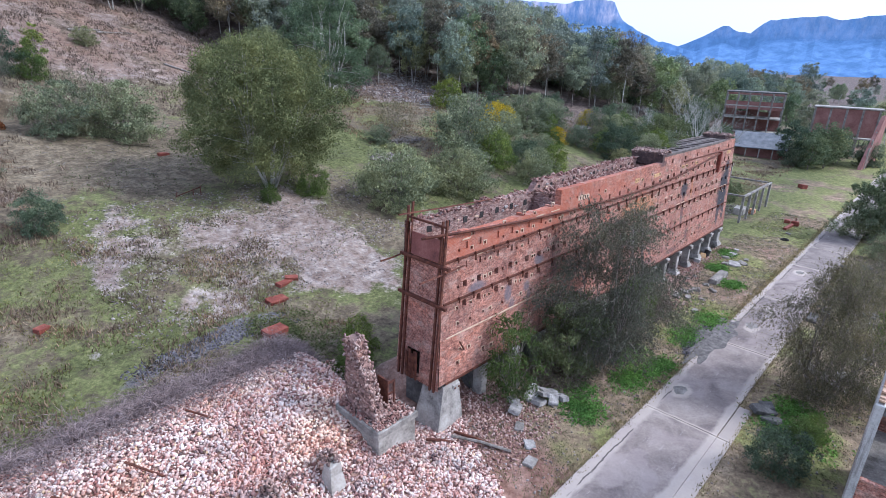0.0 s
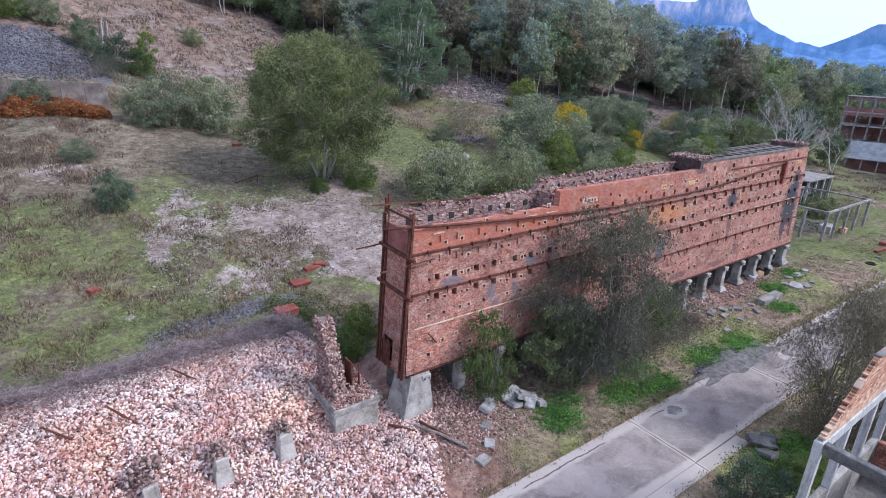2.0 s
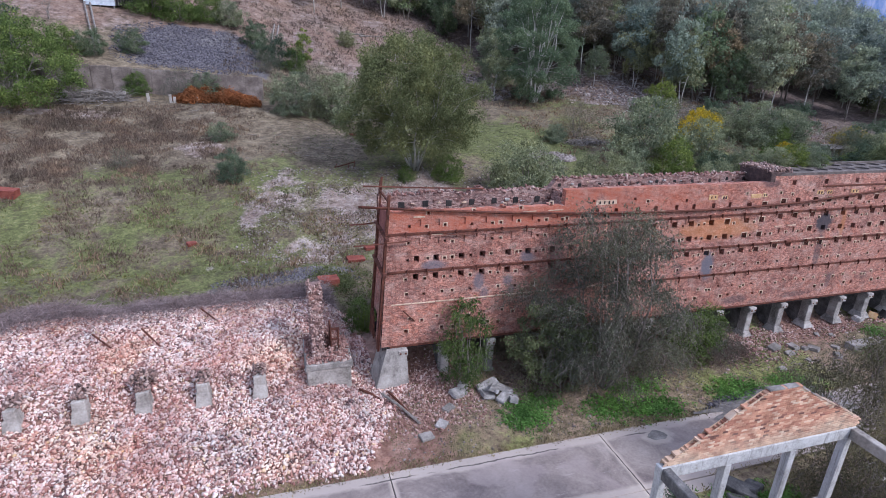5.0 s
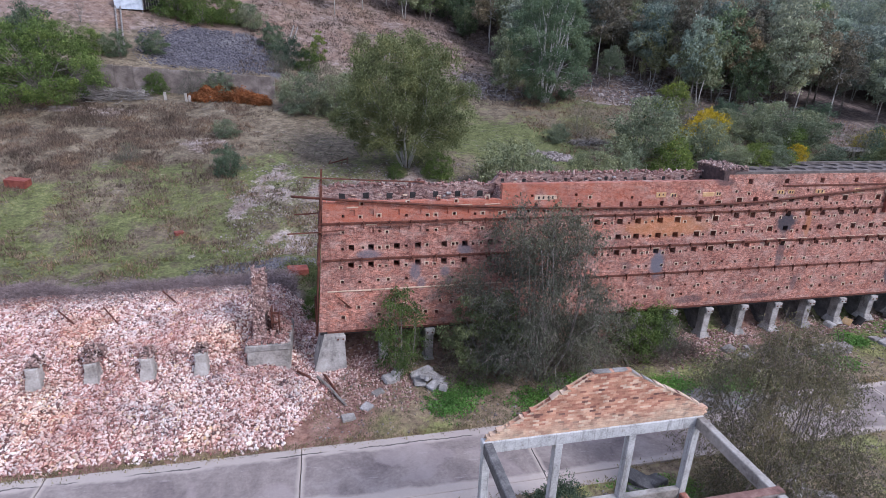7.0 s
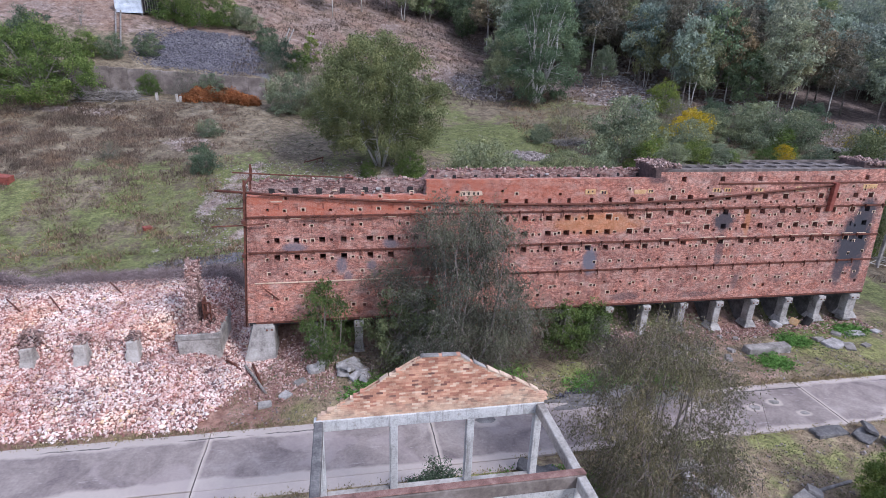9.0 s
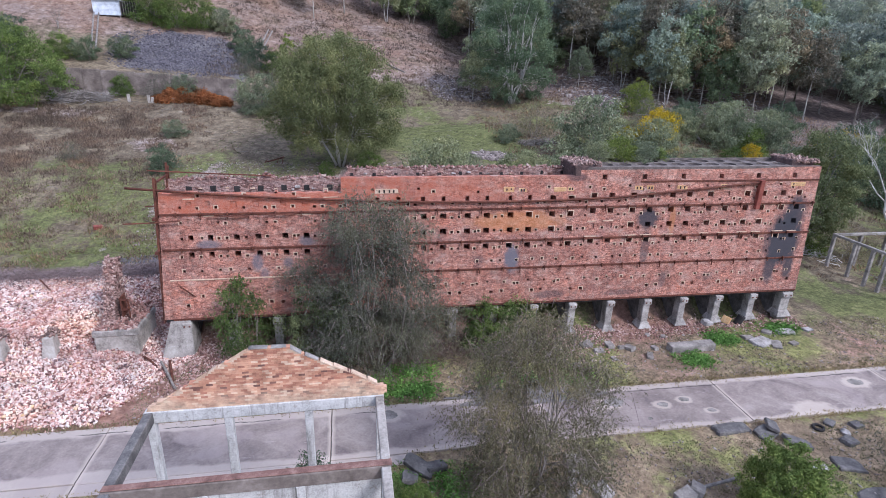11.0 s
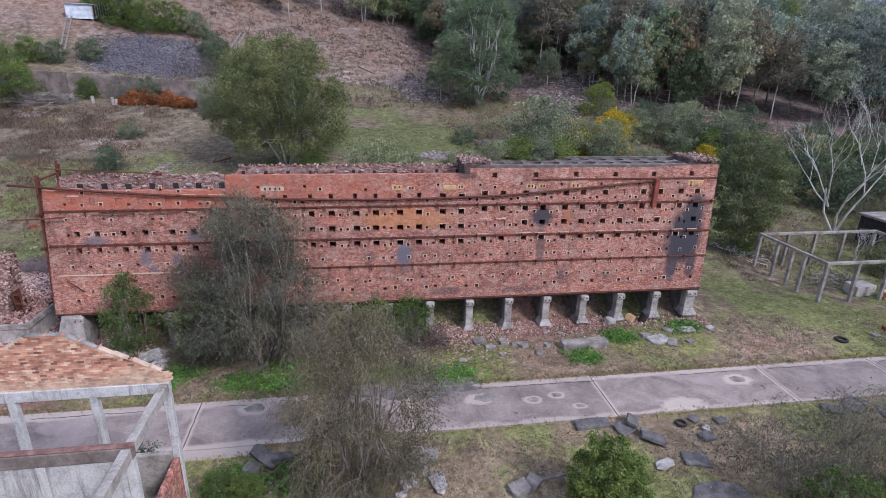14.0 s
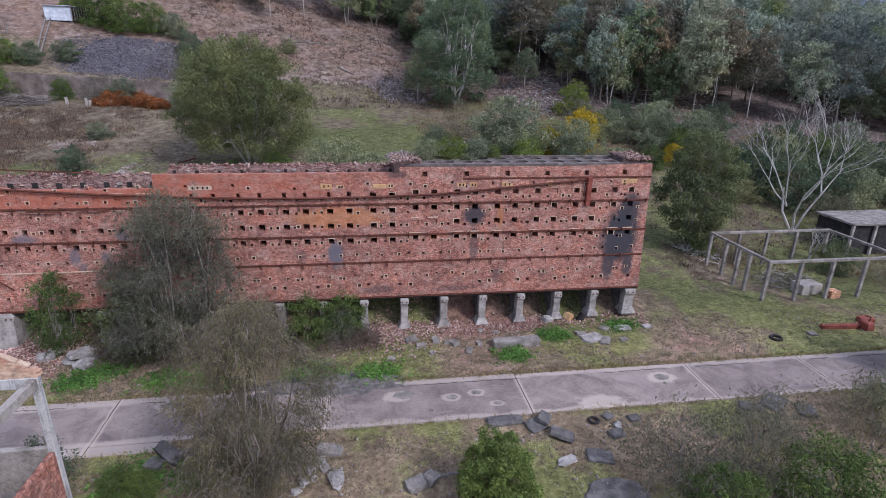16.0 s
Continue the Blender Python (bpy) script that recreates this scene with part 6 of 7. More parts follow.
def tufts(name, n, where, blades, hgt, material, label, category, width=0.05, spread=0.15):
    p = np.repeat(np.array([where() for _ in range(n)]), blades, axis=0)
    k = len(p)
    p[:, :2] += RNG.normal(size=(k, 2)) * spread
    d = RNG.normal(size=(k, 3)) * np.array((0.5, 0.5, 0)) + np.array((0, 0, 1))
    d /= np.linalg.norm(d, axis=1, keepdims=True)
    h = hgt * RNG.uniform(0.4, 1.3, (k, 1))
    a = RNG.uniform(0, 6.28, k)
    s = np.stack([np.cos(a), np.sin(a), np.zeros(k)], 1) * width
    q = p + d * h
    return solid(name, quads_mesh(name, np.stack([p - s, p + s, q + s * 0.25, q - s * 0.25], 1), material), None, label, category, kind="stuff")


def in_patch(*spots_):
    def f():
        x0, y0, rx, ry = random.choice(spots_)
        a, r = random.uniform(0, 6.28), math.sqrt(random.random())
        x, y = x0 + rx * r * math.cos(a), y0 + ry * r * math.sin(a)
        return (x, y, ground_z(x, y) - 0.02)
    return f


def in_box(x0, x1, y0, y1, least=-1.0, keep_off_road=True):
    def f():
        while True:
            x, y = random.uniform(x0, x1), random.uniform(y0, y1)
            if keep_off_road and 5.3 < y < 11.3 and x < 165:
                continue
            if 26.3 < x < 35.6 and -9 < y < 0:
                continue
            if noise.noise((x * 0.22, y * 0.22, 11)) + random.uniform(-0.4, 0.4) > least:
                return (x, y, ground_z(x, y) - 0.02)
    return f


def ragged(place):
    """Keeps the tussocks west of an uneven, thinning edge."""
    def f():
        while True:
            p_ = place()
            if p_[0] < 9 + 9 * noise.noise((p_[1] * 0.13, 4, 0)) + 3 * noise.noise((p_[0] * 0.5, p_[1] * 0.5, 6)) + random.gauss(0, 3.0) and 57 + random.gauss(0, 2) < p_[1] < 88 + random.gauss(0, 2):
                return p_
    return f


leaf_patch = in_patch((35, 13.1, 1.7, 1.0), (38.3, 15, 2.2, 1.0), (49.7, 12.4, 1.6, 0.8), (30.2, 15.2, 1.6, 1.3), (29, 13.6, 1.2, 0.8), (60.4, 13.6, 0.9, 0.4), (64.6, 16.6, 0.8, 0.4), (36.3, 3.0, 1.4, 2.0), (39.6, 3.5, 1.2, 1.2), (45, 13.0, 2.0, 0.8), (71, 17.5, 1.0, 0.6), (38, 12.4, 1.8, 0.5))
p = np.array([leaf_patch() for _ in range(3600)])
p[:, :2] += RNG.normal(size=(3600, 2)) * 0.5
p[:, 2] += RNG.uniform(0.02, 0.22, 3600)
solid("green_weeds", quads_mesh("green_weeds", leaves(p, np.full(3600, 0.24), 9, 0.085, 0.1, 0.6), L_weed), None, "patches of lush green broad-leaved weeds", "weeds", kind="stuff")
fern = in_patch((5.2, 92.6, 6.4, 3.4), (0.6, 93.4, 2.6, 2.2), (9.5, 92.2, 3.0, 2.6), (4, 94.6, 4.0, 1.4))
p = np.array([fern() for _ in range(2200)])
p[:, 2] += np.array([max(0.2, (1.8 + 1.9 * noise.noise((x * 0.5, y * 0.5, 3))) * max(0.12, 1 - ((x - 5) / 8.5) ** 2)) for x, y, _ in p]) * RNG.uniform(0.05, 1.0, 2200)
solid("dead_bracken", quads_mesh("dead_bracken", leaves(p, np.full(2200, 0.5), 14, 0.15, 0.2, 0.7), L_fern), None, "bank of dead orange-brown bracken", "bracken", kind="stuff")
tufts("dry_grass", 14000, in_box(20, 100, -8, 19, -0.3), 5, 0.1, L_dry, "short dry grass on the verges", "grass", 0.03, 0.16)
tufts("green_grass", 14000, in_box(20, 100, -8, 19, -0.15), 5, 0.09, L_field, "short green grass on the verges", "grass", 0.03, 0.16)
tufts("tussock_grass", 6500, ragged(in_box(-34, 24, 54, 90, 0.12)), 9, 0.42, L_tuss, "brown dead tussocks on the slope", "grass", 0.05, 0.3)
tufts("tussock_grass", 1300, in_box(-20, 26, 33, 56, 0.25), 9, 0.4, L_tuss, "brown dead tussocks in the field", "grass", 0.05, 0.3)
tufts("tussock_grass", 1600, in_box(84, 150, 26, 52, 0.0), 8, 0.4, L_tuss, "brown dead tussocks beyond the bench", "grass", 0.05, 0.3)


def road_edge():
    x = random.uniform(-6, 120)
    y = random.choice((11.12, 11.2, 5.36 if x < 37 else 6.27)) + random.gauss(0, 0.16)
    return (x, y, 0.02)


tufts("edge_grass", 3600, road_edge, 5, 0.13, L_dry, "dry grass creeping over the road edges", "grass", 0.03, 0.14)
tufts("field_grass", 9000, in_box(-34, 26, 32, 58, -0.2), 4, 0.14, L_field, "short green field grass", "grass", 0.05, 0.2)
tufts("field_grass", 6000, in_box(14, 100, 44, 92, -0.1), 4, 0.14, L_field, "short green hillside grass", "grass", 0.06, 0.25)
p = np.array([in_patch((21.5, 33, 2.4, 6.0), (19, 36, 2.0, 2.5))() for _ in range(900)])
p[:, 2] += 0.2
solid("green_scrub", quads_mesh("green_scrub", leaves(p, np.full(900, 0.35), 9, 0.08, 0.1, 0.8), L_field), None, "yellow-green low scrub behind the bench", "scrub", kind="stuff")


tufts("heath", 5200, in_box(6, 76, 98, 165, -0.1), 7, 0.55, L_tuss, "low brown heath scattered over the red slope", "heath", 0.06, 0.4)
tufts("heath", 2600, in_box(60, 135, 62, 112, -0.1), 7, 0.5, L_tuss, "low brown undergrowth at the forest edge", "heath", 0.06, 0.4)
twigs("fallen_sticks", 900, on_band(-30, 60, lambda x: 72 + 12 * math.sin(x), 9, 0.1), 1.1, "scattered grey sticks on the slope", "sticks", M_timber, 0.03, 0.02)
twigs("fallen_sticks", 700, on_band(84, 130, lambda x: 96, 12, 0.2), 2.4, "fallen grey branches at the forest edge", "sticks", M_gum, 0.06, 0.05)


def rocks_stuff(name, n, where, size, material, label):
    pts_ = np.array([where() for _ in range(n)])
    solid(name, bricks_mesh(name, n, pts_, material, size=size, jitter=0.6), None, label, "stones", kind="stuff")


n = Nodes("loose_stones", 0.95)
n.color(n.ramp(n.island(), (0.0, (0.09, 0.075, 0.07)), (0.5, (0.20, 0.165, 0.15)), (1.0, (0.34, 0.30, 0.275))))
M_loose = n.mat
n = Nodes("slate_scree", 0.9)
n.color(n.ramp(n.island(), (0.0, (0.04, 0.036, 0.043)), (0.5, (0.078, 0.072, 0.085)), (1.0, (0.16, 0.15, 0.17))))
M_scree = n.mat
rocks_stuff("loose_stones", 5000, in_box(10, 46, 40, 62, -0.05), (0.17, 0.13, 0.08), M_loose, "pale stones on a bare slope")
rocks_stuff("loose_stones", 3200, in_patch((92, 102, 10, 14), (100, 112, 10, 12), (60, 110, 8, 8), (57, 65, 4, 2)), (0.5, 0.4, 0.25), M_loose, "scattered grey rocks on the slope")
rocks_stuff("loose_stones", 5500, in_box(20, 100, -6, 19, -0.1), (0.13, 0.1, 0.06), M_loose, "loose stones on the verges")
rocks_stuff("slate_scree", 9000, in_patch((1, 107, 13, 9.5), (-4, 104, 9, 6), (7, 103, 7, 5), (2, 112, 10, 5), (-6, 110, 8, 8), (1, 104, 9, 5)), (0.27, 0.22, 0.1), M_scree, "grey-blue slate scree above the retaining wall")
rocks_stuff("gravel", 2500, in_patch((15, 37, 7, 1.3), (46, 11.2, 5.2, 1.2), (46, 11.6, 4.5, 0.9)), (0.14, 0.12, 0.08), M_scree, "dark gravel patches")

# ---- slabs, blocks and scrap ----


def slab(x, y, size, tilt=(0, 0, 0), material=M_stone, name="concrete_slab", label="broken concrete slab lying in the grass", category="slab", group="", z=0.0, rough=0.06):
    bm = Mesh()
    sx, sy, sz = size
    if rough < 0.05:
        bm.box((-sx / 2, -sy / 2, 0), (sx / 2, sy / 2, sz), bevel=0.05, rough=min(rough, sz * 0.3))
    else:
        # a broken piece: uneven outline, chipped upper edge
        k = 16
        ang = [2 * math.pi * (i + random.uniform(-.15, .15)) / k for i in range(k)]
        rad_ = [random.uniform(0.9, 1.03) / (abs(math.cos(a)) ** 12 + abs(math.sin(a)) ** 12) ** (1 / 12) for a in ang]
        low_, top_ = [], []
        for a, r in zip(ang, rad_):
            x1, y1 = math.cos(a) * r * sx / 2, math.sin(a) * r * sy / 2
            f = random.uniform(0.88, 0.97)
            low_ += [(x1, y1, 0), (x1, y1, sz * random.uniform(0.6, 0.88))]
            top_.append((x1 * f, y1 * f, sz * random.uniform(0.93, 1.04)))
        bm.add(low_ + top_ + [(0, 0, sz), (0, 0, 0)], [f for i in range(k) for j in [(i + 1) % k] for f in ((2 * i, 2 * j, 2 * j + 1, 2 * i + 1), (2 * i + 1, 2 * j + 1, 2 * k + j, 2 * k + i), (2 * k + i, 2 * k + j, 3 * k), (2 * j, 2 * i, 3 * k + 1))])
    low = max(0.0, abs(math.sin(radians(tilt[0]))) * sy / 2 + abs(math.sin(radians(tilt[1]))) * sx / 2 - 0.08)
    return solid(name, bm, material, label, category, group, m=pose(x, y, ground_z(x, y) - 0.06 + low + z, *tilt))


slab(61.0, 15.3, (3.9, 0.85, 0.65), (0, 0, 1), M_stone, "concrete_beam", "long grey fallen concrete beam on the verge", "beam", rough=0.02)
slab(57.6, 5.75, (2.5, 0.9, 0.28), (0, 3, 4), M_slate)
slab(59.4, 5.0, (1.2, 1.1, 0.2), (14, -10, 20), M_slate)
slab(60.7, 3.9, (1.6, 1.2, 0.22), (-14, 8, -30), M_slate, label="dark tilted concrete slab by the road")
slab(60.0, 5.3, (1.2, 0.8, 0.2), (20, 5, 60), M_slate, z=0.3)
slab(62.3, 1.9, (1.6, 1.25, 0.2), (-4, 3, -15), M_slate, label="flat dark concrete slab in the grass")
bm = Mesh()
rim = [(1.8 * math.cos(a) * (1 + .22 * noise.noise((2 * math.cos(a), 2 * math.sin(a), 1))), 1.5 * math.sin(a) * (1 + .22 * noise.noise((2 * math.cos(a), 2 * math.sin(a), 5))), -0.1) for a in np.linspace(0, 2 * math.pi, 40, endpoint=False)]
bm.add([(0, 0, 0.05)] + [(x * .9, y * .9, 0.04) for x, y, _ in rim] + rim, [(0, i + 1, (i + 1) % 40 + 1) for i in range(40)] + [(i + 1, i + 41, (i + 1) % 40 + 41, (i + 1) % 40 + 1) for i in range(40)])
solid("cinder_patch", bm, M_slate, "dark oval patch of cinders in the grass", "cinders", m=pose(62.0, -1.3, ground_z(62.0, -1.3) + 0.05))
slab(51.4, 1.0, (1.2, 0.9, 0.4), (5, -6, 20), M_stone, "concrete_block", "weathered grey concrete block", "block")
slab(52.2, 1.3, (0.9, 0.8, 0.4), (10, 12, 50), M_stone, "concrete_block", "weathered grey concrete block", "block")
slab(54.0, 1.7, (2.6, 0.18, 0.18), (0, 0, 8), M_timber, "timber_rail", "grey timber rail lying in grass", "timber", rough=0.01)
slab(37.6, 5.0, (1.9, 0.8, 0.35), (16, 14, -38), M_slate, label="dark tilted broken slab by the kerb")
slab(38.5, 4.9, (1.4, 0.9, 0.3), (-12, 10, 20), M_slate)
slab(37.0, 4.3, (1.2, 0.9, 0.25), (8, 16, 80), M_slate)


def boulder(x, y, size, turn, label):
    """A rough faceted rock, half sunk."""
    bm = Mesh()
    k, m_ = 7, 9
    k0 = random.uniform(0, 50)
    for i in range(k):
        th = math.pi * i / (k - 1)
        for j in range(m_):
            ph = 2 * math.pi * j / m_
            d = Vector((math.sin(th) * math.cos(ph), math.sin(th) * math.sin(ph), math.cos(th)))
            box_ = max(abs(d.x), abs(d.y), abs(d.z))
            f = (0.75 / box_ ** 0.7) * (1 + 0.45 * noise.noise(d * 1.6 + Vector((k0, 0, 0))))
            bm.v.append((d.x * f * size[0] / 2, d.y * f * size[1] / 2, d.z * f * size[2] / 2))
    bm.f += [(i * m_ + j, (i + 1) * m_ + j, (i + 1) * m_ + (j + 1) % m_, i * m_ + (j + 1) % m_) for i in range(k - 1) for j in range(m_)]
    solid("rock", bm, M_pale_rock, label, "rock", "pale rocks", m=pose(x, y, ground_z(x, y) + size[2] * 0.22, random.uniform(-10, 10), random.uniform(-10, 10), turn))


for x, y, s, a in ((46.1, 3.5, .6, 10), (45.7, 2.8, .65, 60), (45.3, 2.0, .6, 120), (45.0, 1.4, .5, 30), (45.9, 2.2, .4, 80)):
    boulder(x, y, (s * 1.5, s * 1.1, s * 0.8), a, "pale broken rock in the grass")
boulder(47.1, 2.0, (1.1, 2.0, 0.6), 5, "long pale slab-like rock in the grass")
boulder(46.4, 2.9, (0.7, 0.9, 0.5), 40, "pale broken rock in the grass")
slab(46.6, 4.2, (1.6, 0.9, 0.3), (6, 5, -10), M_stone)
boulder(60.2, 1.7, (1.6, 0.8, 0.45), 20, "pale broken rock beside dark slabs")
boulder(64.6, 4.4, (0.9, 0.6, 0.4), 60, "pale broken rock in the grass")
for i, (x, y, sx, sy, sz, t) in enumerate(((28.0, 16.5, 2.2, 0.7, .25, (12, 20, 60)), (27.6, 16.9, 1.6, 0.8, .25, (18, -12, 10)), (28.5, 16.2, 1.3, 0.9, .22, (-16, 14, -30)), (27.3, 16.3, 1.2, 0.9, .3, (10, 8, 90)), (28.3, 15.6, 1.1, .7, .3, (5, -14, 30)), (28.8, 15.2, .9, .6, .3, (5, 10, 70)), (27.9, 17.2, 1.5, .6, .25, (24, 10, 35)), (25.4, 16.7, 1.2, .8, .3, (10, 6, 20)), (25.9, 17.2, .9, .7, .3, (4, 12, 60)))):
    slab(x, y, (sx, sy, sz), t, M_pale_rock, "broken_slab", "pale broken concrete slab piled on weeds", "slab", "slab pile", z=0.1 * (i % 3), rough=0.07)
for x, y, s in ((52.6, 16.7, .9), (54.6, 16.6, .8), (53.3, 15.8, .7), (56.0, 15.9, .8), (58.0, 15.6, .6), (57.0, 14.6, .7), (50.8, 14.2, .6), (54.0, 14.6, .5), (55.5, 16.2, .6), (59.8, 17.4, .5), (58.6, 17.8, .5)):
    slab(x, y, (s * 1.1, s * 0.75, s * 0.42), (random.uniform(-12, 12), random.uniform(-12, 12), random.uniform(0, 180)), M_stone, "concrete_block", "grey broken concrete block on the verge", "block", "verge blocks", rough=0.08)
for x, y, sx, sy, a, mt in ((67.7, 15.6, 1.9, 1.3, 20, M_pale_rock), (68.6, 15.0, 1.2, .8, 60, M_stone), (67.0, 16.4, 1.0, .7, 0, M_stone), (71.0, 16.9, 1.5, .9, -10, M_pale_rock), (73.3, 17.0, .9, .6, 15, M_pale_rock), (69.5, 17.2, 1.0, .8, 40, M_stone), (70.2, 15.0, .7, .5, 10, M_stone), (24.4, 15.6, .8, .6, 30, M_stone), (23.5, 14.2, .8, .7, 50, M_pale_rock), (22.3, 13.3, .9, .7, 10, M_stone), (87.2, 14.2, .8, .6, 0, M_stone)):
    slab(x, y, (sx, sy, 0.22), (random.uniform(-7, 7), random.uniform(-7, 7), a), mt, "broken_slab", "broken pale slab on the verge", "slab", "verge slabs")
for x, y, sx, sy, a in ((76.5, 5.5, 2.2, 1.3, 30), (74.5, 5.2, 1.6, .8, -20), (78.0, 4.3, 1.6, 1.2, 60), (66.0, 5.0, .9, .6, 10), (64.4, 5.4, .7, .6, 30), (64.2, 3.7, 1.1, .8, 15)):
    slab(x, y, (sx, sy, 0.25), (random.uniform(-8, 8), random.uniform(-8, 8), a), M_slate, "broken_slab", "dark broken slab beside the road", "slab", "roadside slabs")
# drum and blocks under the bench
bm = Mesh()
bm.tube([(0, 0, 0), (0.25, 0.05, 0.85)], 0.33, 14)
solid("steel_drum", bm, M_dark, "blackened steel drum leaning under the bench", "drum", m=pose(67.9, 19.0, ground_z(67.9, 19.0) - 0.05, 20, 0, 30))
slab(66.8, 19.1, (0.8, 0.7, 0.6), (10, 20, 40), M_yellow, "firebrick_block", "tumbled yellow firebrick block", "block", rough=0.12)
slab(64.9, 19.0, (0.9, 0.7, 0.4), (10, 10, 10), M_pale_rock, "firebrick_block", "tumbled pale firebrick block", "block", rough=0.12)
bm = Mesh()
ring = [(0.42 * math.cos(a), 0.42 * math.sin(a), 0) for a in np.linspace(0, 2 * math.pi, 17)]
bm.tube(ring, 0.12, 8, False)
solid("tyre", bm, M_dark, "old black tyre lying in the grass", "tyre", m=pose(83.4, 13.8, ground_z(83.4, 13.8) + 0.1))
bm = Mesh()
bm.tube([(0.3 * math.cos(a), 0.3 * math.sin(a), 0) for a in np.linspace(0, 2 * math.pi, 15)], 0.09, 8, False)
solid("tyre", bm, M_dark, "small old black tyre beside the road", "tyre", m=pose(63.3, 5.1, ground_z(63.3, 5.1) + 0.08))
boiler = thing("steel_girder", pose(91.0, 14.9, ground_z(91, 14.9), 0, 0, -4), "rusty red riveted steel girder in the grass", "girder")
bm = Mesh()
bm.box((-2.2, -0.2, 0), (1.6, 0.2, 0.4), bevel=0.03)
part("web", bm, M_redrust, boiler)
bm = Mesh()
bm.box((1.4, -0.7, 0), (2.4, 0.3, 0.75), bevel=0.1, rough=0.08)
part("end_box", bm, M_redrust, boiler)
bm = Mesh()
bm.tube([(2.0, -0.2, 0.7), (2.2, -0.1, 1.1), (1.9, 0.1, 1.15)], 0.07, 6)
part("hook", bm, M_rust, boiler)


def scrap(x, y, size, turn, label, name="steel_box", tilt=6):
    ob = thing(name, pose(x, y, ground_z(x, y) - 0.1, tilt, 4, turn), label, "scrap")
    bm = Mesh()
    sx, sy, sz = size
    for lo, hi_ in (((-sx / 2, -sy / 2, 0), (sx / 2, -sy / 2 + .05, sz)), ((-sx / 2, sy / 2 - .05, 0), (sx / 2, sy / 2, sz)), ((-sx / 2, -sy / 2 + .05, 0), (-sx / 2 + .05, sy / 2 - .05, sz)), ((sx / 2 - .05, -sy / 2 + .05, 0), (sx / 2, sy / 2 - .05, sz))):
        bm.box(lo, hi_, bevel=0.01, rough=0.03)
    part("shell", bm, M_redrust, ob)
    bm = Mesh()
    bm.box((-sx / 2, -sy / 2, sz + .004), (sx / 2, sy / 2, sz + 0.06), bevel=0.02, rough=0.03)
    part("lid", bm, M_redrust, ob)


scrap(18.5, 35.1, (1.9, 1.0, 0.8), 12, "rusty red steel box in the field")
scrap(21.9, 40.6, (1.8, 1.0, 0.35), 5, "flat rusty red steel tray on gravel")
scrap(24.0, 42.8, (1.8, 0.7, 0.25), 20, "collapsed rusty red steel sheets")
scrap(25.0, 43.2, (1.2, 0.7, 0.3), -30, "bent rusty red steel sheet")
scrap(5.6, 45.6, (0.9, 0.6, 0.3), 30, "small rusty red scrap in the field")
scrap(-14.3, 57.0, (2.4, 1.2, 0.9), -10, "rusty brown steel tank on the slope", "steel_tank")
scrap(27.0, 77.8, (1.4, 0.6, 0.4), 10, "rusty red scrap on grass")
# rusty frame on the slope
fr = thing("bent_steel_scrap", pose(23.5, 61.4, ground_z(23.5, 61.4), 0, 0, -15), "bent rusty steel frame on the slope", "scrap")
for a, b in (((-1.4, 0, 0.1), (1.2, 0.2, 0.9)), ((-1.3, 0.5, 0.0), (1.3, 0.7, 0.8)), ((1.2, 0, 0), (1.25, 0.4, 1.0)), ((-1.4, 0, 0), (-1.2, 0.5, 0.5)), ((0.4, 0, 0), (0.5, 0.6, 0.7))):
    bm = Mesh()
    bm.tube([a, b], 0.06, 6)
    part("bar", bm, M_rust, fr)
# rusty bars stuck in the rubble
for x, y, dx, dy in ((8.6, 27.2, 1.0, -0.8), (5.0, 25.2, 0.9, -0.9), (2.0, 25.2, 1.0, -0.7)):
    bm = Mesh()
    z = ground_z(x, y)
    bm.tube([(0, 0, 0.75), (dx * 1.4, dy * 1.4, -0.1)], 0.06, 6)
    solid("steel_bar", bm, M_rust, "rusty bar leaning in the rubble", "bar", "rubble bars", m=Matrix.Translation((x, y, z)))
for x, y, dx, dy in ((19.0, 18.6, 1.3, -1.3), (20.4, 17.8, 1.8, -3.2), (20.9, 18.0, 1.0, -2.8)):
    bm = Mesh()
    bm.tube([(0, 0, 0.3), (dx * .5, dy * .5, 0.28), (dx, dy, ground_z(x + dx, y + dy) - ground_z(x, y) + 0.1)], 0.09, 6)
    solid("timber_pole", bm, M_rust if dx < 1.5 else M_bark, "old pole lying on the rubble", "pole", m=Matrix.Translation((x, y, ground_z(x, y))))
for x0, z0, x1, z1 in ((22.05, 5.75, 22.9, 4.75), (25.6, 6.1, 26.7, 5.5)):
    bm = Mesh()
    bm.tube([(x0, 18.9, z0), (x1, 19.25, z1)], 0.05, 6)
    part("hanging_bar", bm, M_rust, bench)
# potholes and manhole: shallow dark dishes of mud on the road
for x, y, r in ((70.4, 9.35, .4), (54.6, 8.7, .26), (56.4, 9.05, .26), (57.6, 7.7, .2), (53.0, 7.4, .14), (36.2, 9.95, .42), (51.4, 9.35, .5)):
    bm = Mesh()
    k = 18
    rim = [(r * (1 + .35 * noise.noise((math.cos(a) * 1.5 + x, math.sin(a) * 1.5, 0))) * math.cos(a) * 1.5, r * (1 + .35 * noise.noise((math.cos(a) * 1.5 + x, math.sin(a) * 1.5, 3))) * math.sin(a), 0) for a in np.linspace(0, 2 * math.pi, k, endpoint=False)]
    bm.add([(0, 0, 0.008)] + rim, [(0, i + 1, (i + 1) % k + 1) for i in range(k)])
    solid("pothole", bm, M_stone, "shallow muddy pothole in the concrete", "pothole", m=Matrix.Translation((x, y, 0.058)))
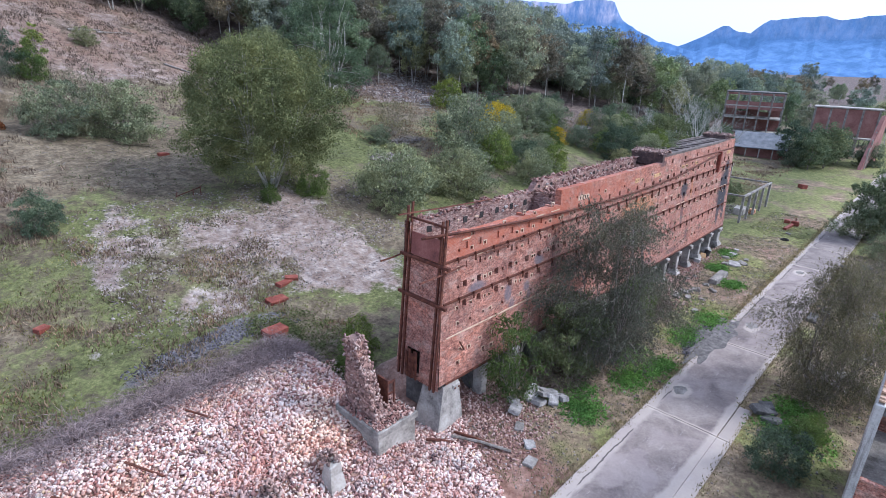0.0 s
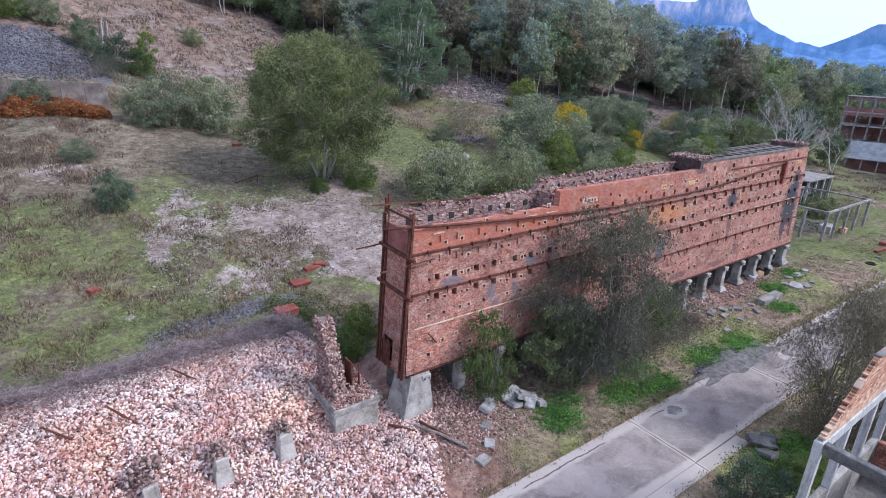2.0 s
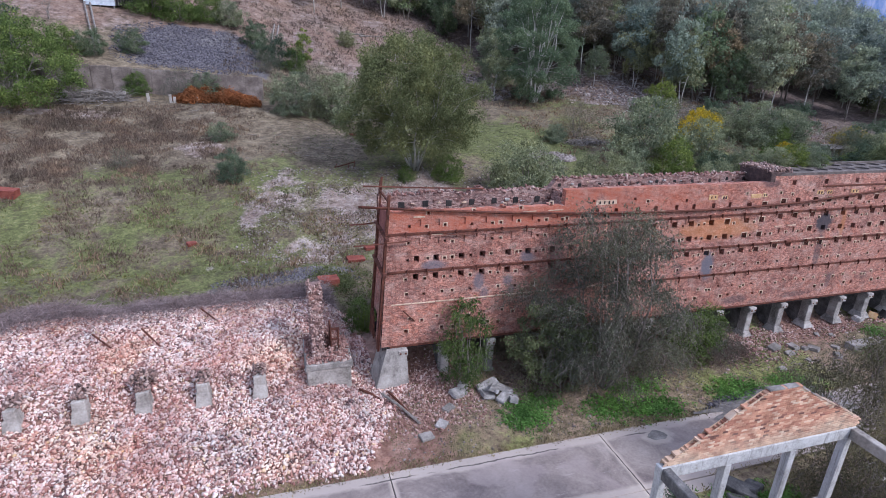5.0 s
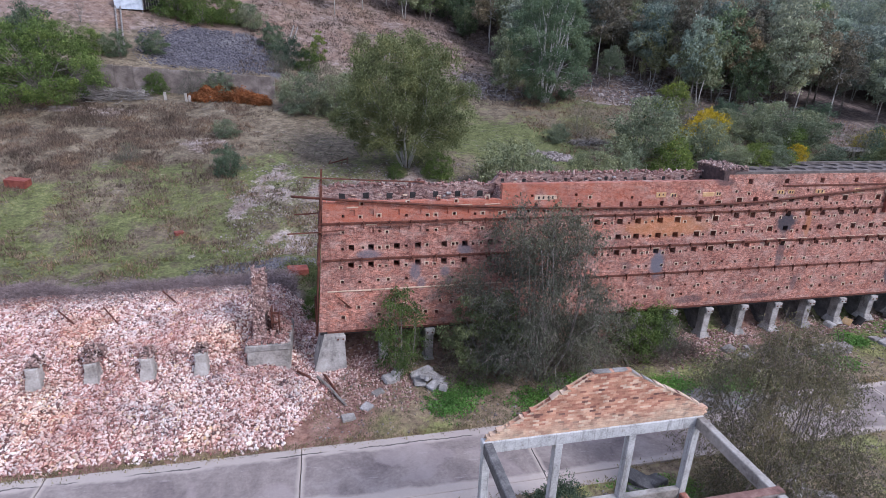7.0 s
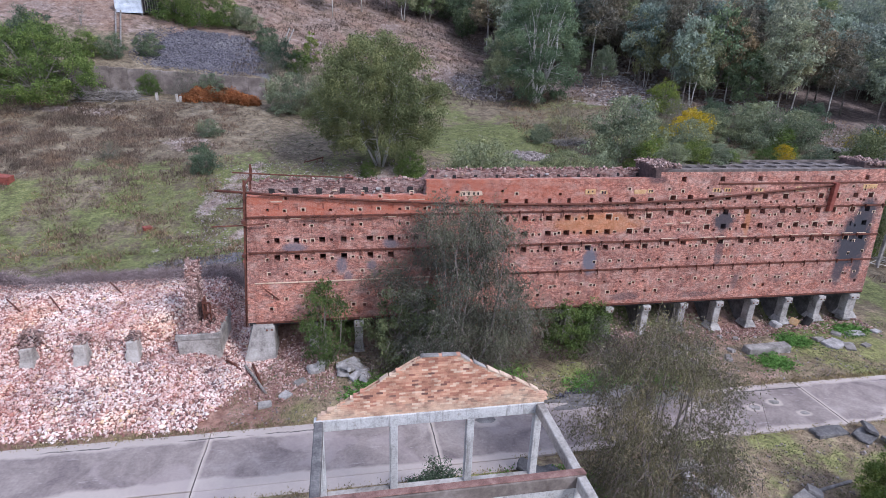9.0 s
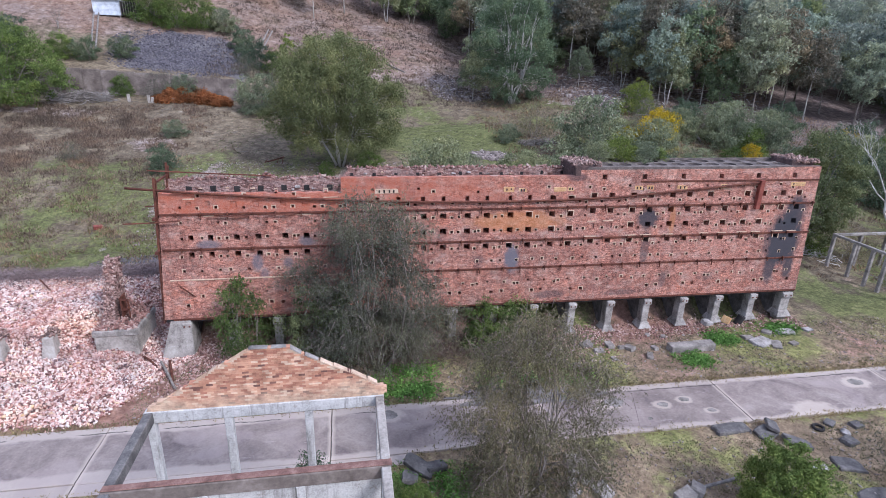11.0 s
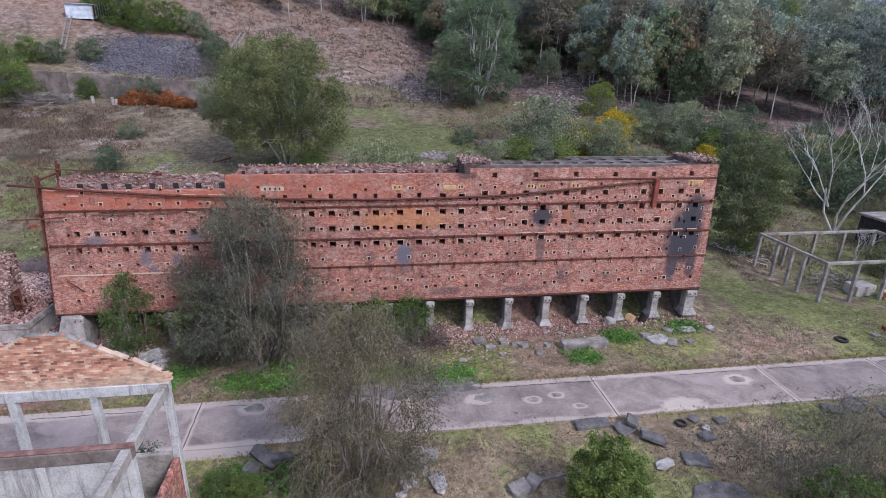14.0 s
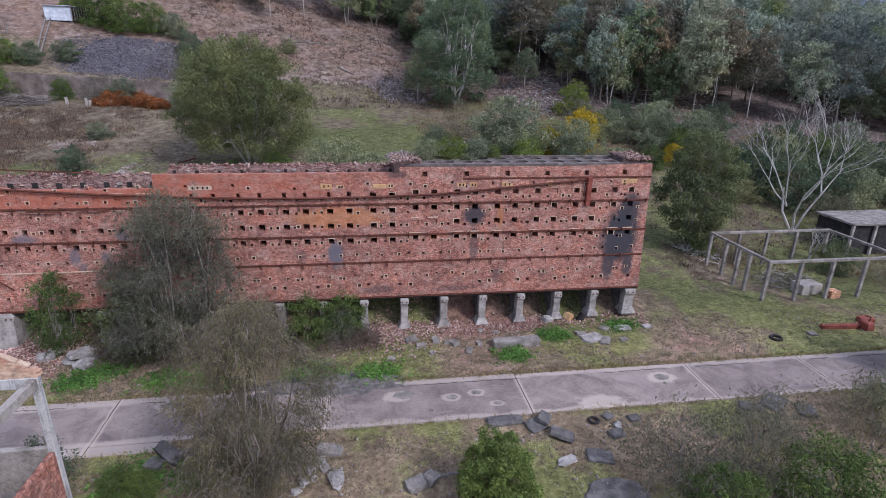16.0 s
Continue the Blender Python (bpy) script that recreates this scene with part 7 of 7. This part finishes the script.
# gravel washed over the road's broken corner
bm = Mesh()
k = 60
rim = [(5.0 * math.cos(a) * (1 + .5 * noise.noise((3 * math.cos(a), 3 * math.sin(a), 1))), 1.15 * math.sin(a) * (1 + .8 * noise.noise((3 * math.cos(a), 3 * math.sin(a), 5))), 0) for a in np.linspace(0, 2 * math.pi, k, endpoint=False)]
bm.add([(0, 0.2, 0.14)] + rim, [(0, i + 1, (i + 1) % k + 1) for i in range(k)])
solid("gravel_spill", bm, plain("dark_gravel", (0.06, 0.055, 0.052), (0.13, 0.118, 0.11), (0.22, 0.20, 0.19), 3.0, 0.95), "dark gravel washed over the road edge", "gravel", m=Matrix.Translation((46.2, 11.0, 0.055)))

# ---- retaining wall, posts and hut on the hill ----
rw = thing("wall_retaining", None, "stained concrete retaining wall below the scree", "wall", kind="structure")
xr = list(np.arange(-30, 13.1, 3.07))
for x0, x1 in zip(xr, xr[1:]):
    bm = Mesh()
    xm = (x0 + x1) / 2
    bm.box((x0 + 0.02, 96.45, hill(xm, 96) - 0.8), (x1 - 0.02, 96.93, hill(xm, 97.2) + 0.15), bevel=0.04, rough=0.02)
    part("panel", bm, M_rwall, rw)
for x, h in ((-9.0, 1.4), (-5.4, 1.3), (-2.0, 1.35), (-1.4, 1.0), (2.2, 0.9)):
    bm = Mesh()
    bm.box((-0.22, -0.22, -0.3), (0.22, 0.22, h), bevel=0.03, rough=0.03)
    solid("concrete_post", bm, M_concrete, "short weathered concrete post", "post", "posts below the wall", m=pose(x, 91.6, ground_z(x, 91.6), 0, random.uniform(-6, 6), 0))
hz = hill(-17, 120.6)
hut = thing("tin_hut", pose(-17.4, 122.2, hz + 0.2, 0, 0, 3), "pale corrugated iron hut on timber stumps", "hut")
bm = Mesh()
rib = [(-2.7 + 0.05 * i, -2 + 0.035 * math.sin(i * math.pi / 2)) for i in range(109)]
shape = rib + [(2.7, 2.0), (-2.7, 2.0)]
m_ = len(shape)
bm.add([(x, y, 0) for x, y in shape] + [(x, y, 3.0) for x, y in shape], [(i, (i + 1) % m_, (i + 1) % m_ + m_, i + m_) for i in range(m_)])
part("wall", bm, M_tin, hut)
bm = Mesh()
bm.box((-3.0, -2.4, 3.0), (3.0, 2.4, 3.12), bevel=0.03)
part("roof", bm, M_tin, hut)
# annex is a closed near-black box, its inner shade given by colour
bm = Mesh()
bm.box((2.75, -1.8, 0.2), (6.0, 2, 2.9), bevel=0.02)
part("annex", bm, M_dark, hut, "dark open framed annex")
for i in range(7):
    bm = Mesh()
    bm.box((2.8 + i * 0.5, -1.95, 0), (2.88 + i * 0.5, -1.82, 3.0), bevel=0.01)
    part("post", bm, M_timber, hut)
for x in (-2.5, 0, 2.5, 5.5):
    bm = Mesh()
    bm.box((x - .12, -1.9, -2.5), (x + .12, -1.6, -0.01), bevel=0.02)
    part("stump", bm, M_timber, hut)
for k, (x0, y0, x1, y1) in enumerate(((-20.3, 121.5, -15.2, 103.5), (-19.3, 121.5, -14.4, 103.5), (16.0, 125, 14.8, 113.5), (16.9, 125, 15.6, 113.5))):
    bm = Mesh()
    bm.tube([(x0, y0, ground_z(x0, y0) + 0.6), (x1, y1, ground_z(x1, y1) + 0.5)], 0.17, 6)
    solid("timber_skid", bm, M_timber, "long grey timber skid pole down the slope", "pole", "skid poles")
# fallen logs on the slope
for x, y, ln, a in ((40, 133, 9, 30), (34, 131, 7, 25), (46, 118, 5, -40), (92, 112, 6, 5), (88, 110, 5, -10), (110, 92, 6, 20), (99, 75, 8, 70)):
    bm = Mesh()
    dx, dy = math.cos(radians(a)) * ln / 2, math.sin(radians(a)) * ln / 2
    bm.tube([(x - dx, y - dy, ground_z(x - dx, y - dy) + 0.25), (x + dx, y + dy, ground_z(x + dx, y + dy) + 0.2)], [0.22, 0.14], 7)
    solid("fallen_log", bm, M_timber, "grey fallen log on the hillside", "log", "fallen logs")

# ---- open concrete frame beyond the bench ----
fr = thing("open_frame_ruin", None, "roofless concrete post-and-beam frame in long grass", "ruin")
FX, FY, FT = (87.5, 91.0, 94.5, 98.2, 102.2), (20.9, 23.6, 25.2, 27.3, 30.0), 4.25
for y in (FY[0], FY[-1]):
    for x in FX:
        bm = Mesh()
        bm.box((x - .16, y - .16, -0.3), (x + .16, y + .16, FT - 0.28), bevel=0.03)
        part("post", bm, M_stone, fr)
    bm = Mesh()
    bm.box((FX[0] - .17, y - .17, FT - 0.28), (FX[-1] + .17, y + .17, FT), bevel=0.03)
    part("beam", bm, M_stone, fr)
for y in FY[1:-1]:
    bm = Mesh()
    bm.box((FX[0] - .16, y - .16, -0.3), (FX[0] + .16, y + .16, FT - 0.26), bevel=0.03)
    part("post", bm, M_stone, fr)
for x in (FX[0], FX[-1]):
    bm = Mesh()
    bm.box((x - .15, FY[0] + .18, FT - 0.26), (x + .15, FY[-1] - .18, FT - 0.01), bevel=0.03)
    part("beam", bm, M_stone, fr)
for x, y, sx, sy, sz, mt, lb in ((93.8, 22.6, 2.4, 1.5, 1.1, M_concrete, "open concrete tank inside the frame"), (95.6, 21.2, 1.2, .9, .8, M_gable, "low broken brick stub")):
    slab(x, y, (sx, sy, sz), (0, 0, 4), mt, "concrete_tank" if sx > 2 else "brick_stub", lb, "ruin", rough=0.03)
sh = thing("flat_roofed_shed", None, "low dark shed with a stained flat concrete roof", "shed")
bm = Mesh()
bm.box((106.2, 30.7, 4.2), (116, 36.5, 4.5), bevel=0.05, rough=0.03)
part("roof", bm, M_stone, sh)
bm = Mesh()
bm.box((106.5, 31.2, -0.3), (115.7, 36.2, 4.19), bevel=0.03)
part("wall", bm, M_dark, sh)
for i in range(4):
    bm = Mesh()
    bm.box((106.3 + i * 3.1, 30.8, -0.3), (106.6 + i * 3.1, 31.1, 4.19), bevel=0.03)
    part("post", bm, M_concrete, sh)
cs = thing("collapsed_hut", None, "collapsed dark timber hut among shrubs", "hut")
zc = ground_z(115, 63)
bm = Mesh()
bm.box((113, 62, zc + 2.0), (118, 65.5, zc + 2.25), m=None, bevel=0.05, rough=0.25)
part("roof", bm, M_timber, cs)
for x, y in ((113.3, 62.2), (115.2, 62.2), (117.4, 62.2), (113.3, 65.2), (117.4, 65.2)):
    bm = Mesh()
    bm.box((x - .12, y - .12, zc - .5), (x + .12, y + .12, zc + 2.0), bevel=0.02)
    part("post", bm, M_timber, cs)
bm = Mesh()
bm.box((113.5, 64.5, zc - .3), (117.5, 65, zc + 1.98), bevel=0.03)
part("wall", bm, M_dark, cs)

# ---- the ruined works in the distance ----
M_redwall = plain("faded_red_wall", (0.15, 0.065, 0.055), (0.24, 0.115, 0.098), (0.31, 0.17, 0.15), 0.4, 0.9)
wk = thing("works_building", pose(182.5, 46.4, 0, 0, 0, -75.7), "three-storey gutted red-brown works building", "building")
for zf in (4.6, 8.6, 12.0, 15.8):
    bm = Mesh()
    bm.box((-7.7, -4, zf - 0.35), (7.7, 4, zf), bevel=0.04)
    part("floor_slab", bm, M_concrete if zf < 15 else M_slate, wk)
for i in range(6):
    for y in (-3.9, 3.9):
        bm = Mesh()
        bm.box((-7.6 + i * 2.96, y - .2, -.5), (-7.2 + i * 2.96, y + .2, 15.4), bevel=0.03)
        part("column", bm, M_stone, wk)
for i in range(5):
    x0, x1 = -7.2 + i * 2.96, -7.6 + (i + 1) * 2.96
    bm = Mesh()
    bm.box((x0, -3.95, 10.9), (x1, -3.75, 13.1), bevel=0.02)
    part("wall", bm, M_redwall, wk)
    bm = Mesh()
    bm.box((x0, -3.95, 14.9), (x1, -3.75, 15.44), bevel=0.02)
    part("fascia", bm, M_redwall, wk)
    bm = Mesh()
    bm.box((x0, -3.9, 14.86), (x1, -3.8, 14.9), bevel=0.01)
    part("window_head", bm, M_white, wk)
    bm = Mesh()
    bm.box((x0, -3.9, 13.1), (x0 + .12, -3.8, 14.86), bevel=0.01)
    part("window_jamb", bm, M_white, wk)
bm = Mesh()
bm.box((-7.4, 2.0, -.3), (7.4, 2.3, 8.3), bevel=0.02)
part("back_wall", bm, M_redwall, wk)
for i in range(5):
    x0, x1 = -7.2 + i * 2.96, -7.6 + (i + 1) * 2.96
    bm = Mesh()
    bm.box((x0, 3.75, 8.6), (x1, 3.95, 9.8 if i % 2 else 11.6), bevel=0.02)
    part("wall", bm, M_redwall, wk)
ls = thing("low_shed", pose(158.5, 36.8, 0, 0, 0, -76), "low brick shed with a pale sloping roof", "shed")
bm = Mesh()
bm.box((-6, -2, -.3), (6, 3, 3.1), bevel=0.03)
part("wall", bm, M_redwall, ls)
bm = Mesh()
bm.add([(-6.4, -3.6, 3.1), (6.4, -3.6, 3.1), (6.4, 4.4, 6.3), (-6.4, 4.4, 6.3), (-6.4, -3.6, 2.9), (6.4, -3.6, 2.9), (6.4, 4.4, 6.1), (-6.4, 4.4, 6.1)], [(0, 1, 2, 3), (7, 6, 5, 4), (0, 4, 5, 1), (1, 5, 6, 2), (2, 6, 7, 3), (3, 7, 4, 0)])
part("roof", bm, plain("grey_sheet_roof", (0.08, 0.085, 0.095), (0.14, 0.148, 0.16), (0.21, 0.22, 0.235), 0.7, 0.85), ls)
for i in range(5):
    bm = Mesh()
    bm.box((-6.2 + i * 3, -3.5, -.3), (-5.9 + i * 3, -3.2, 2.9), bevel=0.02)
    part("post", bm, M_concrete, ls)
lr = thing("long_ruin", pose(187, 24, 0, 0, 0, -81), "long gutted red-brown factory range", "building")
for i in range(5):
    x = -7.4 + i * 3.6
    for y in (-3, 3):
        bm = Mesh()
        bm.box((x - .25, y - .25, -.3), (x + .25, y + .25, 12.6), bevel=0.04)
        part("column", bm, M_stone, lr)
    if i < 4:
        bm = Mesh()
        bm.box((x + .25, -3.1, 5.4), (x + 3.35, -2.9, 12.9), bevel=0.03)
        part("wall", bm, M_redwall, lr)
for z in (4.8, 12.6):
    bm = Mesh()
    bm.box((-7.8, -3.4, z), (7.8, 3.4, z + .35), bevel=0.04)
    part("floor_slab", bm, M_concrete, lr)
pil = thing("brick_pillar", None, "tall ragged brick pillar wall beside the road", "ruin")
bm = Mesh()
bm.add([(162, 15.2, -.3), (178, 14.2, -.3), (178, 14.2, 12), (174, 14.4, 12), (162, 16.0, -.3), (178, 15.0, -.3), (178, 15.0, 12), (174, 15.2, 12)], [(0, 1, 2, 3), (7, 6, 5, 4), (0, 3, 7, 4), (3, 2, 6, 7), (1, 5, 6, 2)])
part("wall", bm, M_redwall, pil)
for i in range(5):
    bm = Mesh()
    bm.box((165 + i * 2.6, 14.8, -.3), (165.5 + i * 2.6, 15.15, 5 + i * 1.7), bevel=0.04)
    part("buttress", bm, M_concrete, pil)
# scrap in the distant grass
scrap(94.1, 15.9, (1.4, .8, .5), 10, "rusty scrap iron in the grass")
scrap(125, 20, (1.6, 1.0, .8), 40, "rusty scrap frame in the grass")
